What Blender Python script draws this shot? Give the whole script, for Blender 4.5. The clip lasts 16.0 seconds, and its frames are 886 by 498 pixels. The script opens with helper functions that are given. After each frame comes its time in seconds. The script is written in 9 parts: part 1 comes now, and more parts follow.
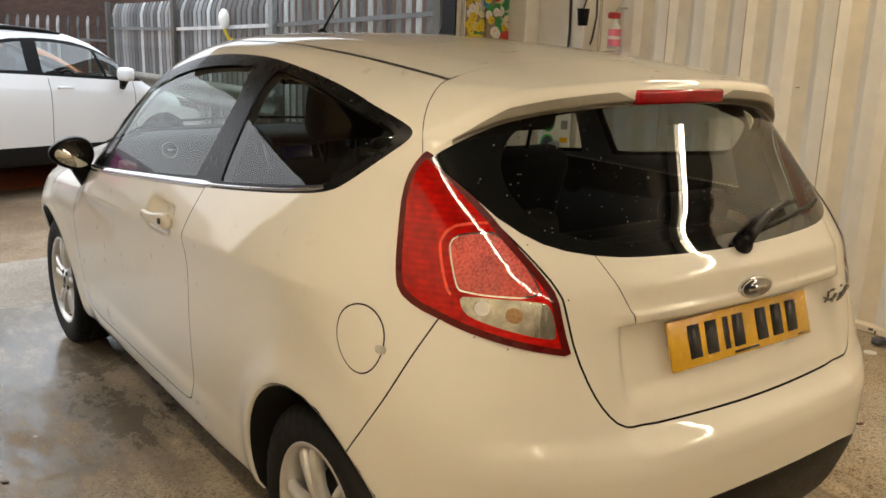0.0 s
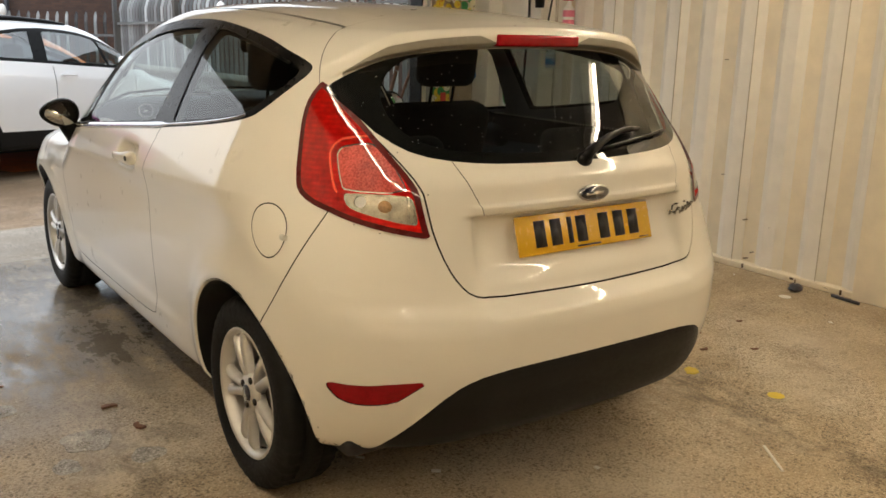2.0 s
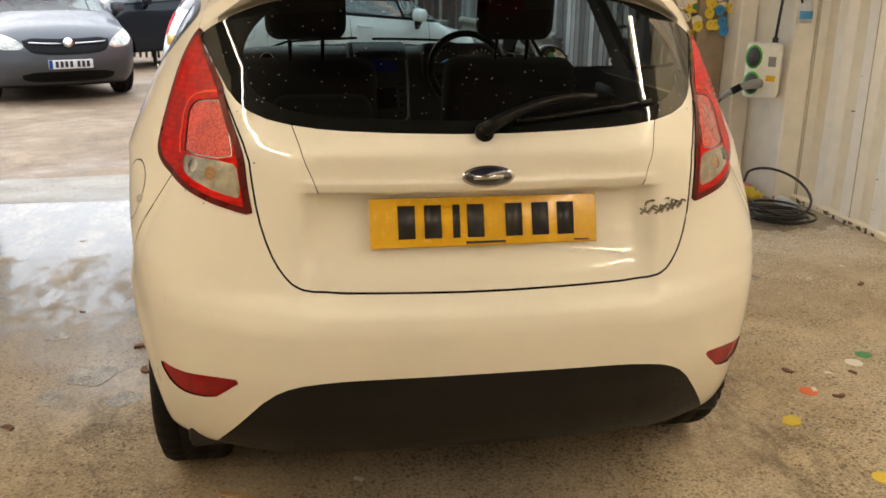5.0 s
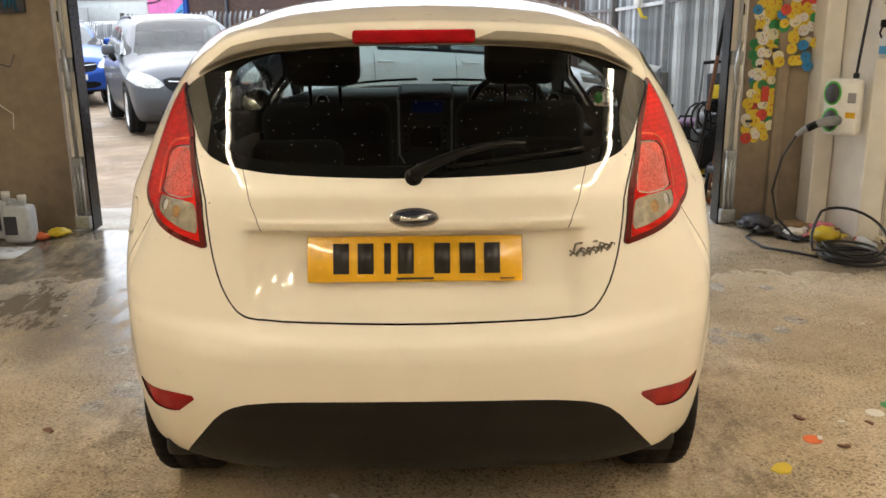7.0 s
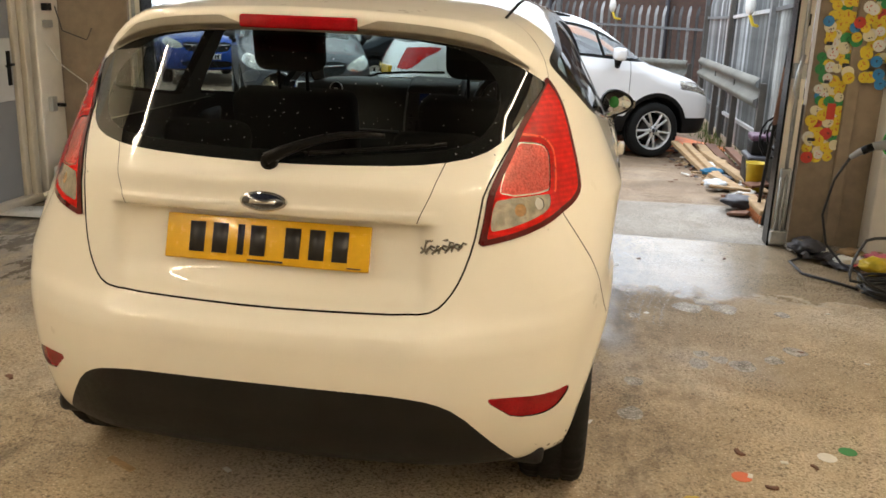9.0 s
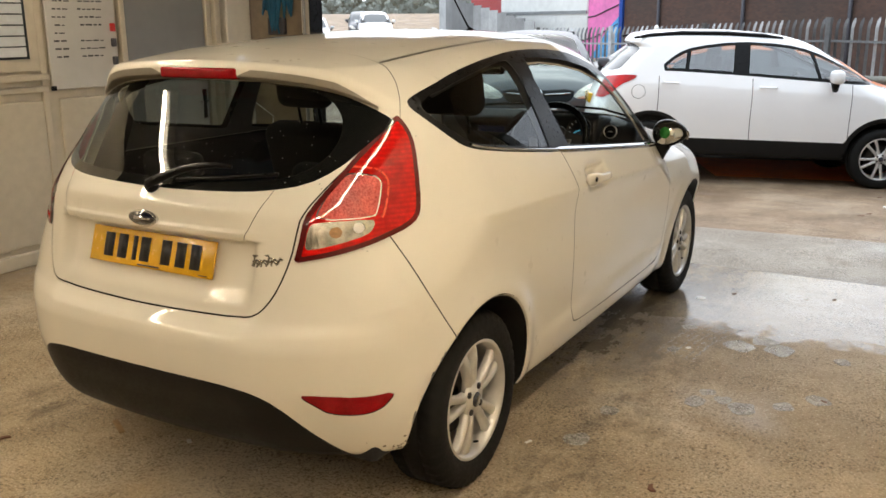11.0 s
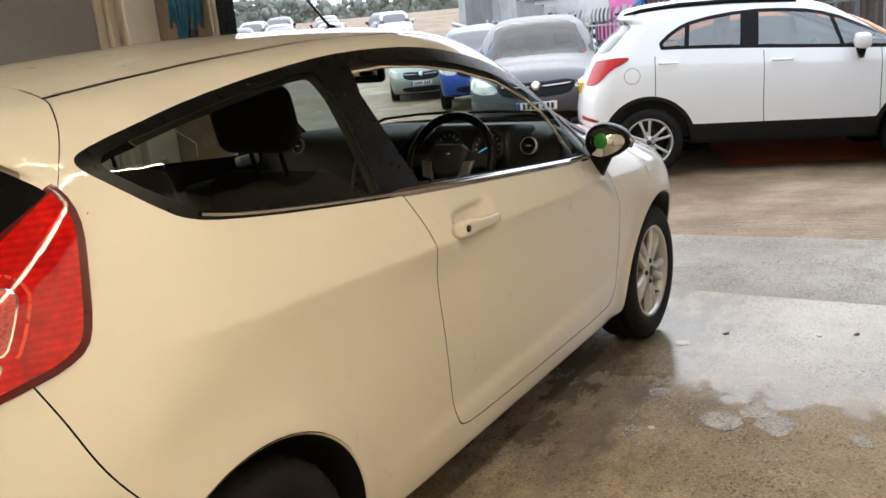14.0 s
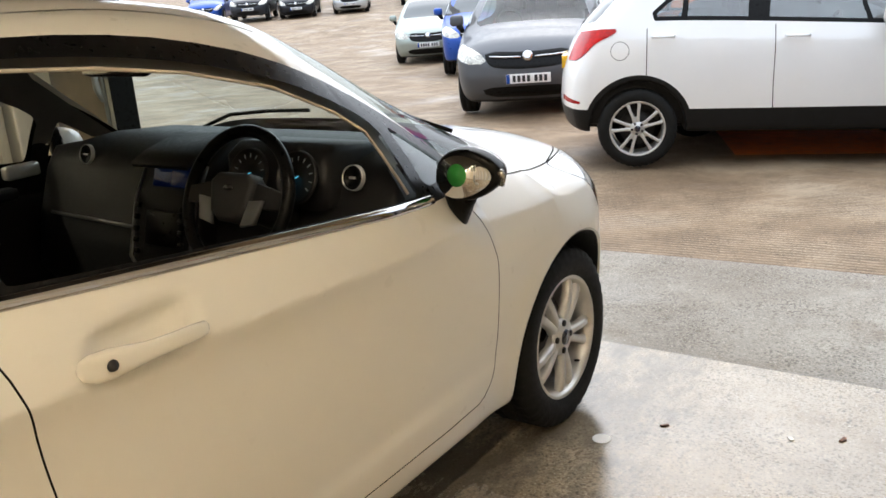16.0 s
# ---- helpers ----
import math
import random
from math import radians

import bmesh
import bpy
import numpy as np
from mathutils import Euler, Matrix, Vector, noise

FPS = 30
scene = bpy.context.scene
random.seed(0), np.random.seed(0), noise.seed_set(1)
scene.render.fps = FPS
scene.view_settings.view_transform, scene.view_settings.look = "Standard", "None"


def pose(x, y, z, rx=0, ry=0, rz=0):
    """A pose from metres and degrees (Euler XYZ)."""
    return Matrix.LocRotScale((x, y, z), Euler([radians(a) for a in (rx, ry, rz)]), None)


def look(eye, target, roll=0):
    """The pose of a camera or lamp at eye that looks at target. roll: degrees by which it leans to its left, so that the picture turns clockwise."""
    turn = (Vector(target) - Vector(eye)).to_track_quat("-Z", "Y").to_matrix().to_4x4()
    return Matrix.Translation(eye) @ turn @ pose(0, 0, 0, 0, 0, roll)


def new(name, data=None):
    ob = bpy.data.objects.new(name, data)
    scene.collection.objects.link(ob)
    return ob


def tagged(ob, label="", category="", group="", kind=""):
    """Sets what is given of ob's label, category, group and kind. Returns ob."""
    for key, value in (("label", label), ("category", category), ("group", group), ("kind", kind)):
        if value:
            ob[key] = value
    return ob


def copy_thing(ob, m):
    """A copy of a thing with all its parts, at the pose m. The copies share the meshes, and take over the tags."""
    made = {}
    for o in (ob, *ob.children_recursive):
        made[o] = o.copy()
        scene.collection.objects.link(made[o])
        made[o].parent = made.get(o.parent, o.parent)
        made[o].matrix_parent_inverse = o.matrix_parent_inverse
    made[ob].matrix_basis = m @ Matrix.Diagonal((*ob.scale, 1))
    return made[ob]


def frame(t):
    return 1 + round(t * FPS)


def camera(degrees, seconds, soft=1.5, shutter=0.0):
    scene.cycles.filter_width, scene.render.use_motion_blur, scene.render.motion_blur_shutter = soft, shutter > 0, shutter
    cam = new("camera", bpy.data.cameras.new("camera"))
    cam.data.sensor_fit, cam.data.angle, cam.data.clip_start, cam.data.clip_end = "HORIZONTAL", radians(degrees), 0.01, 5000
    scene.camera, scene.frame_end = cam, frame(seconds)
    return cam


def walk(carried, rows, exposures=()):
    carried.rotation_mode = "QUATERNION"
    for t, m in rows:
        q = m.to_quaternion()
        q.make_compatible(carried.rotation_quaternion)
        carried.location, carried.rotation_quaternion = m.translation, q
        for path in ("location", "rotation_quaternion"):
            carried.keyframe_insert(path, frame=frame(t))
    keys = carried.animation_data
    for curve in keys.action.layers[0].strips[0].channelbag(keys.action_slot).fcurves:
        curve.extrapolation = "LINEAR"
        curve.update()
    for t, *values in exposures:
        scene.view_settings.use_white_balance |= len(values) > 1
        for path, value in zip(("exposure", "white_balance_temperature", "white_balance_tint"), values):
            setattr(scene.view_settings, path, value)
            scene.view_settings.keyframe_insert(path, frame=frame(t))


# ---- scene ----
cam = camera(53.1, 16.0, soft=1.6)
PATH = [
    (0, (-1.735, -1.757, 1.5), (-0.584, -0.195, 1.015), 1.9),
    (0.5, (-1.693, -2.034, 1.505), (-0.592, -0.436, 1.019), 1.3),
    (1, (-1.759, -2.27, 1.472), (-0.653, -0.674, 0.994), 1.1),
    (1.5, (-1.761, -2.365, 1.425), (-0.636, -0.781, 0.952), 1.1),
    (2, (-1.773, -2.379, 1.391), (-0.649, -0.798, 0.905), 1.4),
    (2.5, (-1.774, -2.38, 1.408), (-0.651, -0.79, 0.953), 1.0),
    (3, (-1.748, -2.388, 1.411), (-0.644, -0.778, 0.977), 0.3),
    (3.5, (-1.589, -2.468, 1.408), (-0.58, -0.813, 0.916), -0.3),
    (3.7, (-1.454, -2.51, 1.4), (-0.502, -0.832, 0.875), -0.2),
    (5.8, (-0.014, -2.451, 1.365), (0.009, -0.538, 0.779), -0.2),
    (6, (0.025, -2.489, 1.364), (0.024, -0.571, 0.798), -0.7),
    (6.5, (0.062, -2.601, 1.409), (0.056, -0.674, 0.873), -1.0),
    (7, (0.067, -2.654, 1.429), (0.068, -0.725, 0.902), -0.6),
    (7.5, (0.077, -2.655, 1.432), (0.069, -0.726, 0.904), -0.3),
    (8, (0.141, -2.651, 1.433), (0.098, -0.722, 0.907), 0.1),
    (8.5, (0.406, -2.628, 1.41), (0.232, -0.71, 0.872), 1.1),
    (9, (0.756, -2.58, 1.421), (0.449, -0.678, 0.884), 2.1),
    (9.2, (0.898, -2.473, 1.392), (0.498, -0.588, 0.855), 2.4),
    (11.3, (2.132, -2.404, 1.51), (1.141, -0.736, 1.023), -1.0),
    (11.5, (2.151, -2.405, 1.506), (1.158, -0.737, 1.026), -1.5),
    (12, (2.157, -2.274, 1.503), (1.151, -0.614, 1.021), -3.2),
    (12.5, (2.16, -1.996, 1.491), (1.134, -0.352, 0.996), -4.9),
    (13, (2.161, -1.75, 1.486), (1.136, -0.105, 0.991), -5.6),
    (13.5, (2.108, -1.467, 1.475), (1.083, 0.18, 0.989), -5.1),
    (14, (2.096, -1.152, 1.46), (1.035, 0.468, 0.96), -5.6),
    (14.5, (2.141, -0.827, 1.482), (1.047, 0.768, 0.971), -6.6),
    (15, (2.101, -0.534, 1.468), (1.046, 1.083, 0.946), -7.5),
    (15.5, (2.038, -0.222, 1.461), (1.023, 1.41, 0.906), -7.2),
    (16, (2.033, 0.105, 1.436), (0.925, 1.666, 0.854), -4.5),
]
EXPOSURES = [(0, 0.05, 6450, 11), (3.7, 0.06, 6450, 11), (6.0, 0.53, 6150, 11), (8.0, 0.44, 6150, 11), (9.2, 0.36, 6250, 11), (11.5, 0.17, 6250, 11), (14.5, 0.15, 6150, 11), (16, 0.27, 6150, 11)]
walk(cam, [(t, look(eye, target, roll)) for t, eye, target, roll in PATH], EXPOSURES)

# ---- world and light ----
world = bpy.data.worlds.new("overcast_sky")
scene.world = world
world.use_nodes = True
wn = world.node_tree
wn.nodes.clear()
w_out = wn.nodes.new("ShaderNodeOutputWorld")
w_bg = wn.nodes.new("ShaderNodeBackground")
w_sky = wn.nodes.new("ShaderNodeTexSky")
w_sky.sky_type, w_sky.sun_disc = "NISHITA", False
w_sky.sun_elevation, w_sky.sun_rotation = radians(38), radians(-25)
w_sky.air_density, w_sky.dust_density, w_sky.ozone_density = 1.0, 6.0, 1.0
w_mix = wn.nodes.new("ShaderNodeMix")
w_mix.data_type = "RGBA"
w_mix.inputs[0].default_value = 0.9
w_mix.inputs[7].default_value = (8.5, 9.2, 9.9, 1)
wn.links.new(w_sky.outputs[0], w_mix.inputs[6])
wn.links.new(w_mix.outputs[2], w_bg.inputs[0])
w_bg.inputs[1].default_value = 0.212
wn.links.new(w_bg.outputs[0], w_out.inputs[0])
sun = new("sun", bpy.data.lights.new("sun", "SUN"))
sun.data.energy, sun.data.angle, sun.data.color = 1.65, radians(70), (1.0, 0.98, 0.95)
sun.matrix_world = look((-4, 8, 16), (0, 0, 0))


# ---- materials ----
def nodes_of(mat):
    nt = mat.node_tree
    return nt, nt.nodes["Principled BSDF"]


def ramp(nt, fac, stops):
    r = nt.nodes.new("ShaderNodeValToRGB")
    while len(r.color_ramp.elements) < len(stops):
        r.color_ramp.elements.new(0.5)
    for e, (p, c) in zip(r.color_ramp.elements, stops):
        e.position, e.color = p, (*c, 1) if len(c) == 3 else c
    nt.links.new(fac, r.inputs[0])
    return r.outputs[0]


def tex(nt, kind, scale, detail=4.0, rough=0.55, coords=None, stretch=(1, 1, 1), space="Object"):
    tc = nt.nodes.new("ShaderNodeTexCoord")
    mp = nt.nodes.new("ShaderNodeMapping")
    mp.inputs["Scale"].default_value = stretch
    nt.links.new(tc.outputs[space], mp.inputs[0])
    n = nt.nodes.new("ShaderNodeTex" + kind)
    n.inputs["Scale"].default_value = scale
    if kind == "Noise":
        n.inputs["Detail"].default_value, n.inputs["Roughness"].default_value = detail, rough
    nt.links.new(mp.outputs[0], n.inputs["Vector"])
    return n.outputs[0]


def mixc(nt, fac, a, b, mode="MIX"):
    m = nt.nodes.new("ShaderNodeMix")
    m.data_type, m.blend_type = "RGBA", mode
    for sock, v in ((m.inputs[0], fac), (m.inputs[6], a), (m.inputs[7], b)):
        if isinstance(v, (int, float)):
            sock.default_value = v
        elif isinstance(v, tuple):
            sock.default_value = (*v, 1)
        else:
            nt.links.new(v, sock)
    return m.outputs[2]


def bump(nt, bsdf, height, strength, dist=0.01):
    b = nt.nodes.new("ShaderNodeBump")
    b.inputs["Strength"].default_value, b.inputs["Distance"].default_value = strength, dist
    nt.links.new(height, b.inputs["Height"])
    nt.links.new(b.outputs[0], bsdf.inputs["Normal"])


def mat(name, color, rough=0.5, metal=0.0, vary=0.15, scale=8.0, bump_amt=0.0, bump_scale=60.0, coat=0.0, spec=0.5, space="Object", stretch=(1, 1, 1)):
    """A surface whose colour drifts at two scales, with optional fine relief."""
    m = bpy.data.materials.new(name)
    m.use_nodes = True
    nt, b = nodes_of(m)
    b.inputs["Roughness"].default_value, b.inputs["Metallic"].default_value = rough, metal
    b.inputs["Coat Weight"].default_value, b.inputs["Specular IOR Level"].default_value = coat, spec
    b.inputs["Coat Roughness"].default_value = 0.03
    if vary:
        big = tex(nt, "Noise", scale * 0.25, 3, space=space, stretch=stretch)
        fine = tex(nt, "Noise", scale * 3, 5, space=space, stretch=stretch)
        f = mixc(nt, 0.5, big, fine)
        lo = tuple(c * (1 - vary) for c in color)
        hi = tuple(min(1, c * (1 + vary)) for c in color)
        nt.links.new(ramp(nt, f, [(0.35, lo), (0.65, hi)]), b.inputs["Base Color"])
        rr = ramp(nt, fine, [(0.3, (rough * 0.85,) * 3), (0.7, (min(1, rough * 1.15),) * 3)])
        nt.links.new(rr, b.inputs["Roughness"])
    else:
        b.inputs["Base Color"].default_value = (*color, 1)
    if bump_amt:
        bump(nt, b, tex(nt, "Noise", bump_scale, 6, space=space), bump_amt)
    return m


def glass_mat(name, tint, rough=0.0, gain=0.92, least=0.075):
    """Thin window glass: mirror by Fresnel over a tinted see-through layer."""
    m = bpy.data.materials.new(name)
    m.use_nodes = True
    nt = m.node_tree
    nt.nodes.clear()
    out = nt.nodes.new("ShaderNodeOutputMaterial")
    mixs, tr, gl, lw = (nt.nodes.new("ShaderNode" + k) for k in ("MixShader", "BsdfTransparent", "BsdfGlossy", "LayerWeight"))
    tr.inputs[0].default_value = (*tint, 1)
    gl.inputs["Roughness"].default_value = rough
    lw.inputs[0].default_value = 0.5
    pw, ad = nt.nodes.new("ShaderNodeMath"), nt.nodes.new("ShaderNodeMath")
    pw.operation, ad.operation = "POWER", "MULTIPLY_ADD"
    pw.inputs[1].default_value = 5.0
    ad.inputs[1].default_value, ad.inputs[2].default_value = gain, least
    nt.links.new(lw.outputs["Facing"], pw.inputs[0])
    nt.links.new(pw.outputs[0], ad.inputs[0])
    nt.links.new(ad.outputs[0], mixs.inputs[0])
    nt.links.new(tr.outputs[0], mixs.inputs[1])
    nt.links.new(gl.outputs[0], mixs.inputs[2])
    nt.links.new(mixs.outputs[0], out.inputs[0])
    return m


def paint_mat(name, color, metal=0.0, rough=0.3, dirt=0.0, grime=(0.22, 0.17, 0.12), coat=0.85):
    """Lacquered car paint, with faint road dirt."""
    m = bpy.data.materials.new(name)
    m.use_nodes = True
    nt, b = nodes_of(m)
    n = tex(nt, "Noise", 2.2, 6, 0.6)
    base = ramp(nt, n, [(0.3, tuple(c * 0.97 for c in color)), (0.7, color)])
    if dirt:
        d = ramp(nt, tex(nt, "Noise", 140, 6, 0.7), [(0.60, (0, 0, 0)), (0.8, (dirt,) * 3)])
        base = mixc(nt, d, base, grime)
    nt.links.new(base, b.inputs["Base Color"])
    b.inputs["Metallic"].default_value, b.inputs["Specular IOR Level"].default_value = metal, 0.12
    b.inputs["Coat Weight"].default_value, b.inputs["Coat Roughness"].default_value = coat, 0.008
    nt.links.new(ramp(nt, tex(nt, "Noise", 14, 4), [(0.3, (rough * 0.9,) * 3), (0.7, (rough * 1.15,) * 3)]), b.inputs["Roughness"])
    return m


PAINT_WHITE = paint_mat("white_paint", (0.83, 0.80, 0.72), dirt=0.015)
PAINT_WHITE_CAR = paint_mat("clean_white_paint", (0.87, 0.87, 0.87))
PAINT_GREY = paint_mat("grey_metallic_paint", (0.085, 0.09, 0.10), metal=0.2, rough=0.4, coat=0.35)
PAINT_BLUE = paint_mat("blue_metallic_paint", (0.02, 0.07, 0.32), metal=0.35, rough=0.3, coat=0.35)
PAINT_DARK = paint_mat("dark_paint", (0.02, 0.022, 0.027), metal=0.3, coat=0.35)
PAINT_SILVER = paint_mat("silver_paint", (0.42, 0.43, 0.44), metal=0.6, rough=0.35, coat=0.35)
PAINT_SAGE = paint_mat("pale_green_grey_paint", (0.33, 0.37, 0.34), metal=0.5, rough=0.35, coat=0.35)
PAINT_RED = paint_mat("red_paint", (0.35, 0.02, 0.025), metal=0.1)
BLACK_TRIM = mat("black_plastic_trim", (0.006, 0.006, 0.006), 0.30, vary=0.2, scale=20, spec=0.13)
BLACK_ROUGH = mat("rough_black_plastic", (0.009, 0.009, 0.009), 0.5, vary=0.25, scale=30, bump_amt=0.1, bump_scale=400, spec=0.2)
SEAM = mat("dark_panel_gap", (0.005, 0.004, 0.003), 0.9, vary=0, spec=0.05)
TYRE = mat("tyre_rubber", (0.011, 0.011, 0.0105), 0.75, vary=0.3, scale=25, bump_amt=0.15, bump_scale=150, spec=0.2)
ALLOY = mat("silver_alloy", (0.64, 0.63, 0.61), 0.42, 0.55, vary=0.08, scale=15)
ALLOY_DARK = mat("dark_brake_metal", (0.045, 0.042, 0.04), 0.5, 0.8, vary=0.3, scale=20)
CHROME = mat("chrome", (0.60, 0.60, 0.61), 0.06, 1.0, vary=0)
GLASS_DARK = glass_mat("rear_window_glass", (0.46, 0.50, 0.49), gain=0.6, least=0.055)
GLASS_CLEAR = glass_mat("window_glass", (0.80, 0.86, 0.84), gain=0.65, least=0.06)
GLASS_SCREEN = glass_mat("windscreen_glass", (0.72, 0.82, 0.79), gain=0.6, least=0.05)
GLASS_PALE = glass_mat("sky_reflecting_window", (0.80, 0.88, 0.87), gain=0.65, least=0.19)
GLASS_FAR = mat("far_car_glass", (0.05, 0.06, 0.065), 0.04, vary=0, spec=0.5)
INTERIOR = mat("charcoal_cabin_plastic", (0.018, 0.018, 0.019), 0.55, vary=0.2, scale=30, bump_amt=0.08, bump_scale=500, spec=0.3)
CLOTH = mat("charcoal_seat_cloth", (0.008, 0.008, 0.0085), 0.95, vary=0.3, scale=60, bump_amt=0.3, bump_scale=900)
LINING = mat("pale_headlining", (0.42, 0.40, 0.36), 0.9, vary=0.1, scale=30)
PILLAR = mat("grey_pillar_trim", (0.16, 0.16, 0.155), 0.7, vary=0.1, scale=30)

# ---- mesh helpers ----


def link_mesh(name, bm, material, parent=None, smooth=True, label=""):
    me = bpy.data.meshes.new(name)
    bm.to_mesh(me)
    bm.free()
    if smooth:
        me.shade_smooth()
    for mt in material if isinstance(material, (list, tuple)) else [material]:
        me.materials.append(mt)
    ob = new(name, me)
    if parent:
        ob.parent = parent
    if label:
        ob["label"] = label
    return ob


def part(name, bm, material, parent, label="", smooth=True):
    return link_mesh(name, bm, material, parent, smooth, label)


def thing(name, label, category, m=None, group=""):
    ob = new(name)
    ob.empty_display_size = 0.1
    if m is not None:
        ob.matrix_world = m
    return tagged(ob, label, category, group)


def box(lo, hi, bevel=0.0, segs=2, bm=None, m=None):
    bm = bm or bmesh.new()
    c = [(a + b) / 2 for a, b in zip(lo, hi)]
    s = [b - a for a, b in zip(lo, hi)]
    mm = Matrix.Translation(c) @ Matrix.Diagonal((*s, 1))
    vs = bmesh.ops.create_cube(bm, size=1, matrix=(m @ mm) if m is not None else mm)["verts"]
    if bevel:
        es = list({e for v in vs for e in v.link_edges})
        bmesh.ops.bevel(bm, geom=es, offset=bevel, segments=segs, affect="EDGES", profile=0.5)
    return bm


def tube(points, radius, sides=8, bm=None, closed=False):
    """A round rod along a line of points; radius may be a number or one per point."""
    bm = bm or bmesh.new()
    pts = [Vector(p) for p in points]
    n = len(pts)
    rings = []
    side = None
    for i, p in enumerate(pts):
        a = pts[(i - 1) % n] if closed or i else p
        b = pts[(i + 1) % n] if closed or i < n - 1 else p
        d = (b - a).normalized()
        if side is None:
            side = d.orthogonal().normalized()
        side = (side - d * side.dot(d)).normalized()
        up = d.cross(side)
        r = radius[i] if isinstance(radius, (list, tuple)) else radius
        rings.append([bm.verts.new(p + r * (math.cos(k * math.tau / sides) * side + math.sin(k * math.tau / sides) * up)) for k in range(sides)])
    for i in range(n if closed else n - 1):
        r0, r1 = rings[i], rings[(i + 1) % n]
        for k in range(sides):
            bm.faces.new((r0[k], r0[(k + 1) % sides], r1[(k + 1) % sides], r1[k]))
    if not closed:
        bm.faces.new(rings[0][::-1])
        bm.faces.new(rings[-1])
    return bm


def lathe(profile, segs=48, bm=None, m=None, closed=False):
    """Turns a profile of (along, radius) about the x axis."""
    bm = bm or bmesh.new()
    rings = []
    for a, r in profile:
        ring = []
        for k in range(segs):
            v = Vector((a, r * math.cos(k * math.tau / segs), r * math.sin(k * math.tau / segs)))
            ring.append(bm.verts.new(m @ v if m is not None else v))
        rings.append(ring)
    n = len(rings)
    for i in range(n if closed else n - 1):
        r0, r1 = rings[i], rings[(i + 1) % n]
        for k in range(segs):
            bm.faces.new((r0[k], r1[k], r1[(k + 1) % segs], r0[(k + 1) % segs]))
    return bm


def prism(outline, axis, a, b, bm=None, bevel=0.0):
    """A flat outline drawn in two axes, made solid between a and b along the third."""
    bm = bm or bmesh.new()

    def at(p, w):
        return {"x": (w, p[0], p[1]), "y": (p[0], w, p[1]), "z": (p[0], p[1], w)}[axis]
    lo = [bm.verts.new(at(p, a)) for p in outline]
    hi = [bm.verts.new(at(p, b)) for p in outline]
    n = len(lo)
    fs = [bm.faces.new(lo), bm.faces.new(hi)]
    fs += [bm.faces.new((lo[i], lo[(i + 1) % n], hi[(i + 1) % n], hi[i])) for i in range(n)]
    bmesh.ops.recalc_face_normals(bm, faces=fs)
    if bevel:
        bmesh.ops.bevel(bm, geom=[e for f in fs[:2] for e in f.edges], offset=bevel, segments=2, affect="EDGES", profile=0.5)
    return bm


def pch(pairs):
    """A smooth curve through (x, y) pairs that does not overshoot."""
    xs, ys = (np.array(c, float) for c in zip(*pairs))
    h, d = np.diff(xs), np.diff(ys) / np.diff(xs)
    mslope = np.zeros_like(xs)
    mslope[0], mslope[-1] = d[0], d[-1]
    for i in range(1, len(xs) - 1):
        if d[i - 1] * d[i] > 0:
            w1, w2 = 2 * h[i] + h[i - 1], h[i] + 2 * h[i - 1]
            mslope[i] = (w1 + w2) / (w1 / d[i - 1] + w2 / d[i])

    def curve(x):
        x = np.clip(np.asarray(x, float), xs[0], xs[-1])
        i = np.clip(np.searchsorted(xs, x) - 1, 0, len(xs) - 2)
        t = (x - xs[i]) / h[i]
        return ((1 + 2 * t) * (1 - t) ** 2 * ys[i] + t * (1 - t) ** 2 * h[i] * mslope[i]
                + t * t * (3 - 2 * t) * ys[i + 1] + t * t * (t - 1) * h[i] * mslope[i + 1])
    return curve


def rmax(a, b, r):
    """The larger of two fields, with a round edge of radius r."""
    u, v = np.maximum(a + r, 0), np.maximum(b + r, 0)
    return np.where((u > 0) & (v > 0), np.sqrt(u * u + v * v) - r, np.maximum(a, b))


def gradient(field, p, e=2e-3):
    g = np.stack([(field(p + e * np.eye(3)[i]) - field(p - e * np.eye(3)[i])) / (2 * e) for i in range(3)], 1)
    return g


def onto(field, p, rounds=4):
    for _ in range(rounds):
        g = gradient(field, p)
        step = field(p) / np.maximum((g * g).sum(1), 0.05)
        p = p - np.clip(step, -0.02, 0.02)[:, None] * g
    return p


